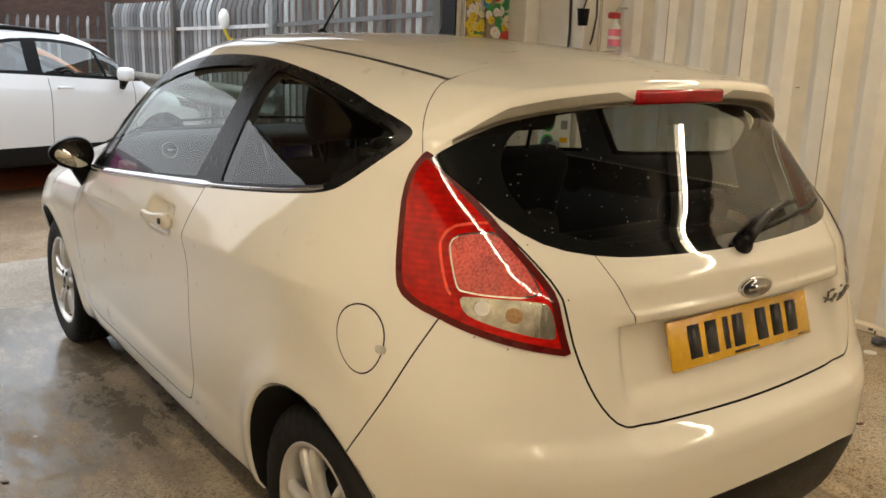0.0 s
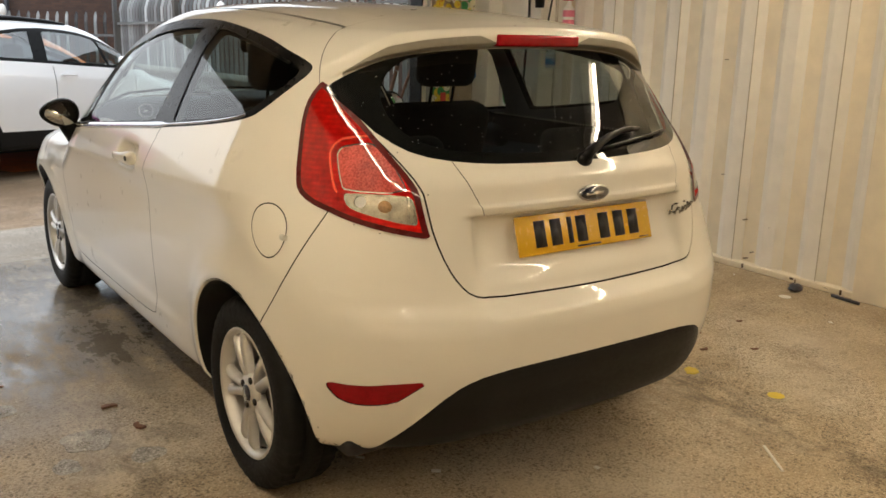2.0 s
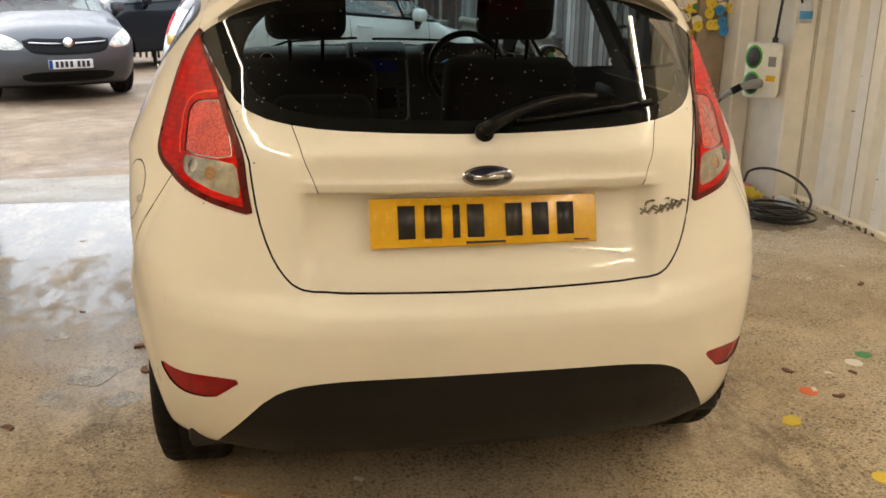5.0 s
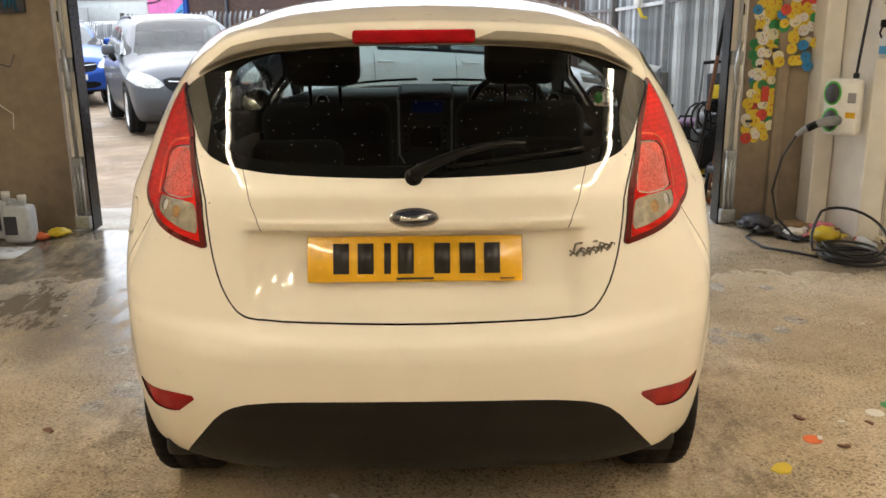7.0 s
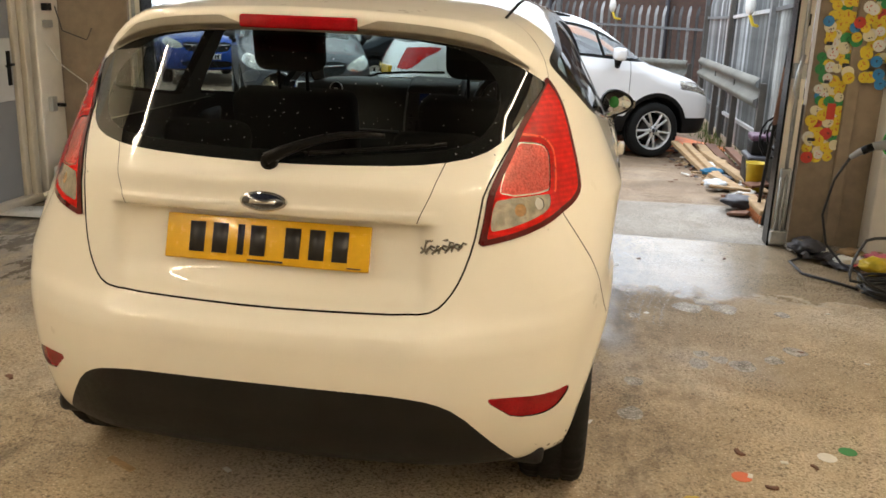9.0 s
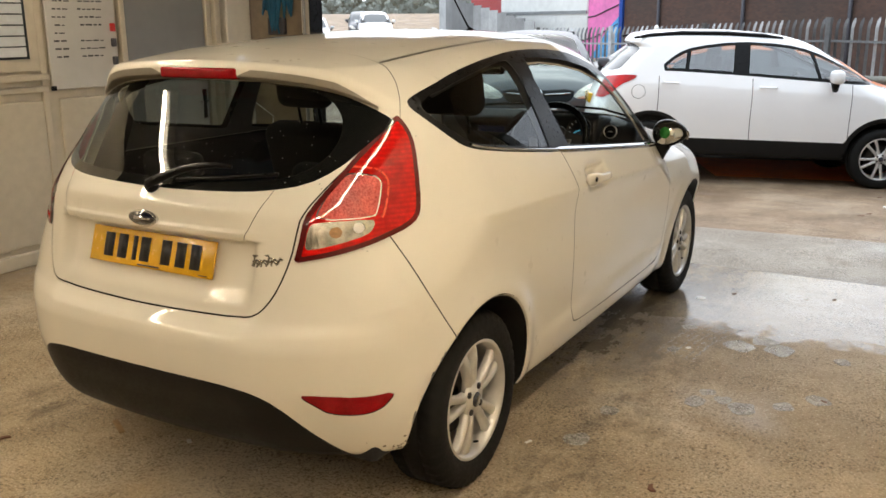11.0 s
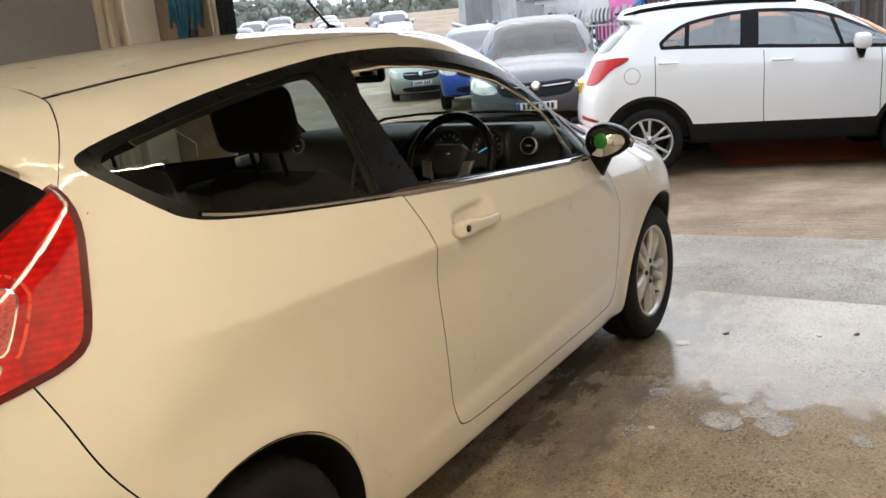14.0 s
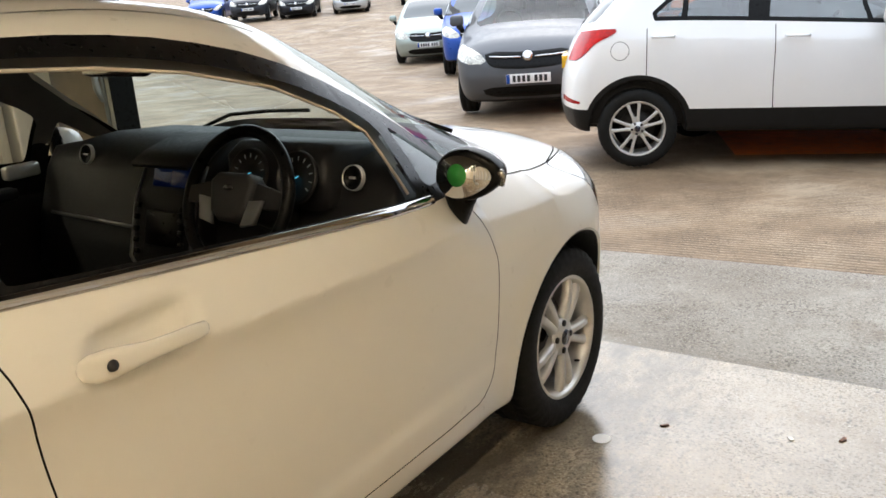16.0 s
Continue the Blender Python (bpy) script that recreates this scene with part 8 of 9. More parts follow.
part("handle_sleeve", tube([(1.986, 3.76, 0.70), (1.968, 3.55, 1.095)], 0.0155, 8), WOOD_RED, br, "rusty red sleeve")
for nm, lb, pts, mt in (("rake", "rusty red-handled rake leaning by the opening", [(2.11, 4.02, 0.02), (2.10, 3.72, 0.8), (2.08, 3.36, 1.35)], WOOD_RED), ("squeegee", "black squeegee pole leaning by the opening", [(2.19, 3.98, 0.02), (2.09, 3.36, 1.25)], BLACK_TRIM)):
    br = thing(nm, lb, nm)
    part("handle", tube(pts, 0.012, 8), mt, br)
    part("head", box((pts[0][0] - 0.10, pts[0][1] - 0.03, -0.04), (pts[0][0] + 0.14, pts[0][1] + 0.03, 0.03), 0.01), BLACK_TRIM, br)
tb = thing("tool_crate", "black plastic tool crate with a yellow latch", "crate")
tb.location = (2.31, 5.52, ground_z(2.31, 5.52))
part("crate", box((-0.19, -0.2, 0.0), (0.18, 0.2, 0.24), 0.02), BLACK_ROUGH, tb)
part("lid", box((-0.20, -0.21, 0.24), (0.19, 0.21, 0.28), 0.015), LABEL_DARK, tb)
part("latch", box((-0.05, -0.225, 0.19), (0.05, -0.205, 0.26), 0.005), YELLOW_PLASTIC, tb)
tx = thing("tool_box", "purple and black plastic tool box standing on the crate", "tool box")
tx.location = (2.31, 5.52, ground_z(2.31, 5.52) + 0.281)
part("box_body", box((-0.17, -0.12, 0.0), (0.17, 0.12, 0.12), 0.014), BLACK_ROUGH, tx)
part("lid", box((-0.175, -0.125, 0.122), (0.175, 0.125, 0.175), 0.018), PURPLE_PLASTIC, tx, "dull purple lid")
for x in (-0.10, 0.10):
    part("clasp", box((x - 0.02, -0.138, 0.09), (x + 0.02, -0.124, 0.15), 0.004), BLACK_TRIM, tx)
part("box_handle", tube([(-0.06, 0, 0.172), (-0.05, 0, 0.205), (0.05, 0, 0.205), (0.06, 0, 0.172)], 0.010, 8), BLACK_TRIM, tx)
cn = thing("yellow_bucket", "yellow plastic bucket beside the crate", "bucket")
cn.matrix_world = pose(2.13, 5.02, ground_z(2.13, 5.02))
part("bucket", lathe([(0.0, 0.0), (0.0, 0.062), (0.26, 0.080), (0.262, 0.086), (0.255, 0.086), (0.25, 0.074), (0.01, 0.056)], 24, m=Matrix.Rotation(radians(-90), 4, "Y")), YELLOW_PLASTIC, cn)
part("bail", tube([(0.083 * math.cos(a * math.pi / 10), 0.02, 0.25 - 0.09 * math.sin(a * math.pi / 10)) for a in range(11)], 0.003, 6), GALV, cn)
sb = thing("step_stool", "dark plastic step stool with white feet", "stool")
sb.location = (2.03, 3.60, -0.02)
part("seat", box((-0.035, -0.10, 0.27), (0.16, 0.13, 0.315), 0.014), BLACK_ROUGH, sb)
for x, y in ((-0.02, -0.085), (0.145, -0.085), (-0.02, 0.115), (0.145, 0.115)):
    lg = part("leg", tube([(x * 1.35 - 0.012, y * 1.2, 0.008), (x, y, 0.28)], [0.017, 0.013], 8), BLACK_ROUGH, sb)
    part("foot", box((x * 1.35 - 0.034, y * 1.2 - 0.02, 0.0), (x * 1.35 + 0.010, y * 1.2 + 0.02, 0.014), 0.004), PLASTIC_WHITE, lg, "white rubber foot")
pl = thing("leaning_panel", "dark grey plastic panel leaning on the post outside", "panel")
part("panel", box((-0.045, -0.015, 0.0), (0.10, 0.015, 0.89), 0.008, m=pose(1.995, 3.415, -0.012, 3.5, 0, 0)), DARK_GREY_PLASTIC, pl)
part("panel_rib", box((-0.03, -0.022, 0.03), (-0.015, -0.014, 0.86), 0.003, m=pose(1.995, 3.415, -0.012, 3.5, 0, 0)), BLACK_ROUGH, pl)

# the orange car's reflection on wet ground, put in as a coloured patch
rp_ = bmesh.new()
grid_ = [[rp_.verts.new((x, y, ground_z(x, y) - 0.004)) for x, y in ((-0.15 + 0.272 * i - 0.127 * j + 0.05 * noise.noise((i, j, 1)), 7.53 + 0.127 * i + 0.272 * j + 0.05 * noise.noise((i, j, 5))) for i in range(11))] for j in range(6)]
for a, b in zip(grid_[:-1], grid_[1:]):
    for i in range(10):
        rp_.faces.new((a[i], a[i + 1], b[i + 1], b[i]))
tagged(link_mesh("red_ground_paint", rp_, ORANGE_REFLECTION), "orange reflection on the wet yard ground, put in as colour", "ground paint")

# ---- beyond the fence ----
bb = thing("brick_building", "long dark brown brick building behind the fence", "building")
ang_f = math.degrees(math.atan2(6.4, -10.16))
bmx = pose(2.0, 23.5, 0, 0, 0, ang_f - 180)
part("wall", box((-13.0, 0, -1), (14, 6, 3.6), m=bmx), BRICK, bb, smooth=False)
part("roof_edge", box((-13.1, -0.25, 3.6), (14.1, 6.2, 3.9), m=bmx), LABEL_DARK, bb, smooth=False)
for k in range(7):
    part("gutter_pipe", tube([bmx @ Vector((-11 + 3.9 * k, -0.08, -1)), bmx @ Vector((-11 + 3.9 * k, -0.08, 3.6))], 0.06, 8), LABEL_DARK, bb)
    part("bulkhead", box((-9.3 + 3.9 * k, -0.06, 2.35), (-9.0 + 3.9 * k, 0.0, 2.5), m=bmx), PLASTIC_WHITE, bb, smooth=False)
# wing added to the right, also hiding sky from the car roof's reflection
part("side_wing", box((5.2, 5.0, -1), (9.0, 24.0, 3.6)), BRICK, bb, smooth=False)
lr = thing("lorry_trailer", "white box lorry trailer beyond the fence", "lorry")
tm = pose(-13.2, 33.0, -0.2, 0, 0, ang_f - 180)
part("box_body", box((-3.6, 0, 1.0), (2.8, 2.5, 5.2), 0.04, m=tm), LORRY_WHITE, lr, smooth=False)
part("side_rail", box((-3.6, -0.05, 2.0), (2.8, 0, 2.12), m=tm), GALV_DULL, lr, smooth=False)
for x in (-2.6, -1.4, 1.6):
    part("wheel", lathe([(-0.15, 0.0), (-0.15, 0.5), (0.15, 0.5), (0.15, 0.0)], 24, m=tm @ Matrix.Translation((x, 0.3, 0.5)) @ Matrix.Rotation(radians(90), 4, "Z")), TYRE, lr)
pk = thing("painted_container", "pink and blue painted shipping container beyond the fence", "container")
pm = pose(-9.9, 31.0, -0.3, 0, 0, ang_f - 180)
part("pink_side", box((-1.9, 0, 0.4), (0.9, 2.4, 4.6), m=pm), PINK_WALL, pk, smooth=False)
part("blue_panel", prism([(-0.8, 0.42), (0.88, 0.42), (0.88, 2.0), (0.2, 1.5)], "y", -0.03, 0.0), BLUE_WALL, pk, smooth=False).matrix_basis = pm
part("blue_post", box((0.92, -0.1, 0.0), (1.12, 0.1, 4.8), m=pm), PAINT_BLUE, pk, smooth=False)
for k in range(3):
    part("painted_line", tube([pm @ Vector((-1.8, -0.02, 1.0 + 0.9 * k)), pm @ Vector((-0.6, -0.02, 1.2 + 0.8 * k)), pm @ Vector((0.8, -0.02, 1.7 + 0.7 * k))], 0.025, 5), INK, pk)
rp = thing("sheet_fence", "grey sheet-metal boarding along a sloping ramp", "fence")
for k in range(12):
    part("sheet", box((0, -0.02, 0), (0.98, 0.02, 2.1 - 0.02 * k), m=pose(-21.5 + 0.72 * k, 38.5 - 0.62 * k, 0.75 - 0.10 * k, 0, 0, -41)), GALV_DULL, rp, smooth=False)
part("guard_rail", tube([(-21.8, 38.3, 1.15), (-13.2, 30.8, 0.0)], 0.12, 6), GALV, rp)
sk = thing("red_skip", "red steel skip beyond the grey boarding", "skip")
part("skip_body", prism([(-2.2, 0.0), (2.2, 0.0), (2.8, 1.7), (-2.8, 1.7)], "y", -0.9, 0.9, bevel=0.05), PAINT_RED, sk, smooth=False)
sk.matrix_basis = pose(-19.6, 42.0, 1.9, 0, 0, -41)
yb = thing("yellow_barrier", "yellow steel height barrier among the parked cars", "barrier")
for x in (-36.0, -34.6):
    part("post", box((x - 0.09, 33.9, ground_z(-35, 34)), (x + 0.09, 34.1, ground_z(-35, 34) + 2.0)), YELLOW_PLASTIC, yb, smooth=False)
for h in (0.8, 1.7):
    part("bar", tube([(-36.0, 34, ground_z(-35, 34) + h), (-34.6, 34, ground_z(-35, 34) + h)], 0.06, 6), YELLOW_PLASTIC, yb)
# wooded skyline: bare crowns of many small clumps
random.seed(91)
far = bmesh.new()
ridge = [(-(d := 152) * math.sin(radians(a_)), d * math.cos(radians(a_)), 5.4 + 2.0 * noise.noise((radians(a_) * 7, 0, 0))) for a_ in range(-12, 93)]
low = [far.verts.new((x, y, -2)) for x, y, _ in ridge]
high = [far.verts.new(q) for q in ridge]
for i in range(len(low) - 1):
    far.faces.new((low[i], low[i + 1], high[i + 1], high[i]))
for k in range(3200):
    a = radians(random.uniform(-8, 88))
    d = random.uniform(120, 150)
    x, y = -d * math.sin(a), d * math.cos(a)
    h = 3.4 + 2.2 * noise.noise((a * 7, 0, 0)) + 1.2 * noise.noise((a * 23, 3, 0))
    z = h * math.sqrt(random.random()) + 2.6
    r = random.uniform(0.3, 0.75)
    m_ = Matrix.Translation((x, y, z)) @ Euler((random.random() * 3, random.random() * 3, random.random() * 3)).to_matrix().to_4x4() @ Matrix.Diagonal((r * 1.6, r, r, 1))
    bmesh.ops.create_icosphere(far, subdivisions=1, radius=0.8, matrix=m_)
tagged(link_mesh("far_woods", far, HILL, smooth=False), "grey-green wooded skyline far beyond the car park", "woods", kind="stuff")
# ---- parked cars ----
SEAT = mat("dark_seat_cloth", (0.04, 0.04, 0.042), 0.9, vary=0.2)


def car_field(c):
    top, side, rear, front = (pch(c[k]) for k in ("top", "side", "rear", "front"))
    wb, r0, half, belt_z = c["wheelbase"], c["arch"], c["half"], c["belt"]
    wz = c["wheel"]

    def field(p):
        x, y, z = np.abs(p[:, 0]), p[:, 1], p[:, 2]
        taper = 0.05 * np.clip((0.1 - y) / 0.8, 0, 2) ** 2 + 0.07 * np.clip((y - wb + 0.2) / 0.9, 0, 2) ** 2
        zc = belt_z - 0.12 + 0.03 * (1.2 - y)
        crease = 0.012 * np.exp(-np.sqrt((zc - z) ** 2 + 0.0001) / np.where(z > zc, 0.15, 0.06))
        low = x - (half * side(z) - taper + crease - 0.008)
        high = x - (half * 0.945 - c["tumble"] * (z - belt_z) - 1.2 * taper)
        sd = rmax(low, high * 0.92, 0.06)
        tp = z - (top(y) - 0.10 * x * x - 0.35 * np.clip(x - 0.4, 0, 1) ** 2)
        rw = rear(z) + 0.14 * x * x + 0.12 * x ** 4 - y
        fw = y - (front(z) - 0.18 * x * x - 0.22 * x ** 4)
        f = rmax(sd, tp * 0.9, 0.09)
        f = rmax(f, rw * 0.9, 0.10)
        f = rmax(f, fw * 0.9, 0.12)
        f = rmax(f, c["clear"] - z, 0.04)
        for y0 in (0.0, wb):
            f = rmax(f, -np.maximum(np.hypot(y - y0, z - wz) - r0, half - 0.36 - x), 0.012)
        return f
    return field


SUV = dict(wheelbase=2.555, half=0.89, belt=1.17, tumble=0.42, arch=0.400, wheel=0.335, clear=0.30,
           top=[(-0.80, 1.50), (-0.62, 1.55), (-0.3, 1.60), (0.2, 1.675), (0.8, 1.69), (1.4, 1.66), (1.72, 1.59), (2.0, 1.45), (2.5, 1.165), (2.62, 1.12), (2.9, 1.05), (3.2, 0.97), (3.38, 0.86), (3.5, 0.70)],
           side=[(0.15, 0.86), (0.3, 0.95), (0.5, 0.985), (0.8, 1.0), (1.0, 0.99), (1.15, 0.96), (1.4, 0.90)],
           rear=[(0.2, -0.52), (0.35, -0.63), (0.55, -0.67), (0.72, -0.66), (0.95, -0.60), (1.15, -0.50), (1.35, -0.32), (1.47, -0.20), (1.53, -0.24), (1.62, -0.24)],
           front=[(0.2, 3.30), (0.35, 3.44), (0.55, 3.48), (0.8, 3.46), (0.95, 3.36), (1.1, 3.2)],
           dlo=[(0.08, 1.245), (0.26, 1.40), (0.45, 1.475), (0.9, 1.54), (1.4, 1.53), (1.72, 1.465), (2.05, 1.32), (2.40, 1.17), (2.36, 1.155), (1.6, 1.19), (0.9, 1.225), (0.3, 1.245)],
           bars=[(0.33, 0.375, -0.10), (0.86, 1.03, -0.06), (1.79, 1.83, 0.35)], screen=(1.70, 2.45), rglass=(1.18, 1.50), lamp=[(-0.66, 0.90), (-0.64, 1.03), (-0.52, 1.12), (-0.36, 1.165), (-0.16, 1.17), (-0.22, 1.12), (-0.36, 1.06), (-0.46, 0.95), (-0.54, 0.89)],
           doors=(0.06, 1.08, 2.15), clad=0.50)
MPV = dict(SUV, wheelbase=2.76, half=0.94, belt=1.08, arch=0.375, wheel=0.33, clear=0.17,
           top=[(-0.95, 1.45), (-0.8, 1.53), (-0.4, 1.61), (0.5, 1.66), (1.2, 1.645), (1.7, 1.56), (2.1, 1.39), (2.75, 1.07), (2.9, 1.03), (3.2, 0.96), (3.5, 0.85), (3.68, 0.70)],
           rear=[(0.2, -0.78), (0.4, -0.92), (0.7, -0.94), (1.0, -0.90), (1.3, -0.82), (1.55, -0.78)], front=[(0.18, 3.45), (0.3, 3.60), (0.5, 3.68), (0.7, 3.66), (0.85, 3.55), (1.0, 3.35)],
           dlo=[(-0.55, 1.13), (-0.45, 1.36), (0.2, 1.47), (1.0, 1.48), (1.6, 1.42), (2.0, 1.28), (2.5, 1.08), (2.4, 1.03), (1.5, 1.06), (0.5, 1.08)],
           bars=[(0.12, 0.20, 0.05), (1.10, 1.22, -0.06), (1.95, 2.0, 0.3)], screen=(1.72, 2.68), rglass=(1.10, 1.42), lamp=[(-0.86, 0.75), (-0.80, 1.12), (-0.62, 1.10), (-0.70, 0.78)], doors=(0.10, 1.16, 2.25), clad=0.0)
HATCH = dict(SUV, wheelbase=2.50, half=0.85, belt=0.98, arch=0.345, wheel=0.305, clear=0.16,
             top=[(-0.62, 1.36), (-0.45, 1.42), (0.2, 1.49), (0.9, 1.50), (1.4, 1.45), (1.75, 1.33), (2.35, 1.02), (2.5, 0.98), (2.8, 0.92), (3.1, 0.80), (3.25, 0.65)],
             rear=[(0.2, -0.52), (0.4, -0.64), (0.7, -0.65), (1.0, -0.58), (1.2, -0.48), (1.45, -0.42)], front=[(0.16, 3.08), (0.3, 3.22), (0.5, 3.27), (0.65, 3.25), (0.8, 3.15), (0.95, 2.95)],
             dlo=[(-0.20, 1.06), (-0.05, 1.24), (0.4, 1.34), (1.0, 1.35), (1.5, 1.28), (1.85, 1.13), (2.1, 0.97), (1.4, 0.96), (0.5, 0.99)],
             bars=[(0.95, 1.05, -0.06), (0.10, 0.16, 0.1)], screen=(1.48, 2.28), rglass=(1.0, 1.30), lamp=[(-0.60, 0.72), (-0.56, 1.0), (-0.40, 0.98), (-0.46, 0.74)], doors=(0.05, 1.0, 2.0), clad=0.0)


def parked_car(name, label, c, m, paint, cell=0.03, near=False, fine_wheels=False, group="parked cars", size=1.0, rails=False):
    car = thing(name, label, "car", m @ Matrix.Scale(size, 4), group)
    fld = car_field(c)
    top_z = max(z for _, z in c["top"])
    s_ = Shell(fld, (-c["half"] - 0.1, min(y for _, y in c["rear"]) - 0.1, c["clear"] - 0.08), (c["half"] + 0.1, max(y for _, y in c["front"]) + 0.1, top_z + 0.08), cell)
    wb, wz = c["wheelbase"], c["wheel"]

    def flank_(q):
        return (np.abs(q[:, 0]) > c["half"] * 0.55) & (q[:, 2] > c["belt"] - 0.12)
    dl = np.array(c["dlo"])
    s_.carve("window_trim", lambda v: inside(c["dlo"], 1)(v[:, 1:3]) - 0.022, near=flank_)
    s_.carve("side_glass", lambda v: inside(c["dlo"], 1)(v[:, 1:3]) + 0.012, only=("window_trim",), near=flank_)
    for y0, y1, lean in c["bars"]:
        s_.carve("window_trim", lambda v: np.abs(v[:, 1] + lean * -1 * (v[:, 2] - c["belt"]) * -1 - (y0 + y1) / 2) - (y1 - y0) / 2, only=("side_glass",))
    y0, y1 = c["screen"]
    hw = c["half"] * 0.66
    ws = [(0, y0), (hw * 0.9, y0 - 0.03), (hw * 1.05, (y0 + y1) / 2), (hw * 1.2, y1 - 0.08), (hw * 0.7, y1), (0, y1 + 0.03)]
    ws = ws + [(-x, y) for x, y in ws[-2:0:-1]]
    s_.carve("windscreen", lambda v: inside(ws, 1)(v[:, :2]), near=lambda q: (q[:, 2] > c["belt"] - 0.14) & (q[:, 1] > y0 - 0.3))
    z0, z1 = c["rglass"]
    rg_ = [(0, z0), (hw * 1.1, z0 + 0.02), (hw * 1.12, z0 + 0.12), (hw * 0.95, z1), (0, z1)]
    rg_ = rg_ + [(-x, z) for x, z in rg_[-2:0:-1]]
    s_.carve("rear_glass", lambda v: inside(rg_, 1)(v[:, [0, 2]]), near=lambda q: q[:, 1] < 0.0)
    s_.carve("tail_lamp", lambda v: inside(c["lamp"], 1)(v[:, 1:3]), near=lambda q: (np.abs(q[:, 0]) > c["half"] * 0.5) & (q[:, 1] < 0.2))
    if c["clad"]:
        s_.carve("reflector", lambda v: inside([(-0.70, 0.60), (-0.50, 0.575), (-0.44, 0.545), (-0.70, 0.55)], 1)(v[:, 1:3]), near=lambda q: (np.abs(q[:, 0]) > c["half"] * 0.5) & (q[:, 1] < -0.3))
    fz = max(z for z, _ in c["front"])
    hl = [(c["half"] * 0.50, fz - 0.36), (c["half"] * 0.62, fz - 0.22), (c["half"] * 1.0, fz - 0.10), (c["half"] * 1.02, fz - 0.20), (c["half"] * 0.85, fz - 0.36)]
    s_.carve("headlamp", lambda v: inside(hl, 1)(rear_of(v)), near=lambda q: q[:, 1] > wb + 0.3)
    gr = [(0.0, fz - 0.25), (c["half"] * 0.55, fz - 0.22), (c["half"] * 0.52, fz - 0.36), (c["half"] * 0.40, fz - 0.42), (0, fz - 0.44)]
    gr = gr + [(-x, z) for x, z in gr[-2:0:-1]]
    s_.carve("grille", lambda v: inside(gr, 1)(v[:, [0, 2]]), near=lambda q: q[:, 1] > wb + 0.3)
    lo_ = [(0, c["clear"] + 0.20), (c["half"] * 0.6, c["clear"] + 0.19), (c["half"] * 0.55, c["clear"] + 0.07), (0, c["clear"] + 0.06)]
    lo_ = lo_ + [(-x, z) for x, z in lo_[-2:0:-1]]
    s_.carve("grille", lambda v: inside(lo_, 1)(v[:, [0, 2]]), near=lambda q: q[:, 1] > wb + 0.3)
    if c["clad"]:
        def clad(v):
            arch_d = np.minimum(np.hypot(v[:, 1], v[:, 2] - wz), np.hypot(v[:, 1] - wb, v[:, 2] - wz)) - c["arch"] - 0.055
            return np.minimum(v[:, 2] - c["clad"], arch_d)
        s_.carve("cladding", clad, near=lambda q: q[:, 2] < 1.0)
    s_.carve("underside", lambda v: v[:, 2] - c["clear"] - 0.03, only=("body", "cladding"))
    gaps = []
    if near:
        def beside(q):
            return np.abs(q[:, 0]) > c["half"] * 0.6
        for k, yd in enumerate(c["doors"]):
            gaps.append("gap_" + "abc"[k])
            s_.seam(lambda v: v[:, 1] - yd - 0.05 * np.clip(0.7 - v[:, 2], 0, 1), 0.0035, lambda q: beside(q) & (np.abs(q[:, 1] - yd) < 0.12) & (q[:, 2] > 0.5) & (q[:, 2] < c["belt"]), name=gaps[-1])
        if c["clad"]:
            gaps.append("gap_flap")
            s_.seam(lambda v: np.hypot(v[:, 1] + 0.16, v[:, 2] - 0.99) - 0.075, 0.0022, lambda q: beside(q) & (q[:, 0] > 0) & (np.abs(q[:, 1] + 0.16) < 0.12) & (q[:, 2] > 0.85), name="gap_flap")
    glass = GLASS_PALE if near else GLASS_FAR
    skin("body", s_.v, s_.piece("body"), paint, car, fld)
    for nm, mt in (("cladding", BLACK_ROUGH), ("underside", BLACK_ROUGH), ("grille", BLACK_TRIM), ("windscreen", GLASS_SCREEN if near else GLASS_FAR), ("rear_glass", GLASS_BLACK if near else GLASS_FAR)):
        if len(s_.piece(nm)):
            skin(nm, s_.v, s_.piece(nm), mt, car, fld)
    for nm in gaps:
        for s in (-1, 1):
            if len(s_.piece(nm, s)):
                skin("panel_gap", s_.v, s_.piece(nm, s), SEAM, car, fld, push=-0.003)
    for s in (-1, 1):
        for nm, mt in (("window_trim", BLACK_TRIM), ("side_glass", glass), ("tail_lamp", LENS_RED), ("reflector", REFLECTOR), ("headlamp", LENS_CLEAR)):
            if len(s_.piece(nm, s)):
                skin(nm, s_.v, s_.piece(nm, s), mt, car, fld, push=0.006 if nm == "tail_lamp" else 0.0)
        mc_ = Vector(((c["half"] + 0.09) * s, c["screen"][1] - 0.52, c["belt"] + 0.04))
        mir_ = part("door_mirror", box(mc_ - Vector((0.09, 0.065, 0.06)), mc_ + Vector((0.09, 0.065, 0.085)), 0.045, 3), paint, car)
        part("mirror_foot", tube([mc_ + Vector((-0.03 * s, 0, -0.05)), mc_ + Vector((-0.08 * s, 0.02, -0.14))], [0.05, 0.03], 8), BLACK_TRIM, mir_)
        part("arch_lining", box((c["half"] * s * 0.55 - 0.1, -0.34, 0.25), (c["half"] * s * 0.55 + 0.1, 0.34, 0.62), 0.05), BLACK_ROUGH, car)
        part("arch_lining", box((c["half"] * s * 0.55 - 0.1, wb - 0.34, 0.25), (c["half"] * s * 0.55 + 0.1, wb + 0.34, 0.62), 0.05), BLACK_ROUGH, car)
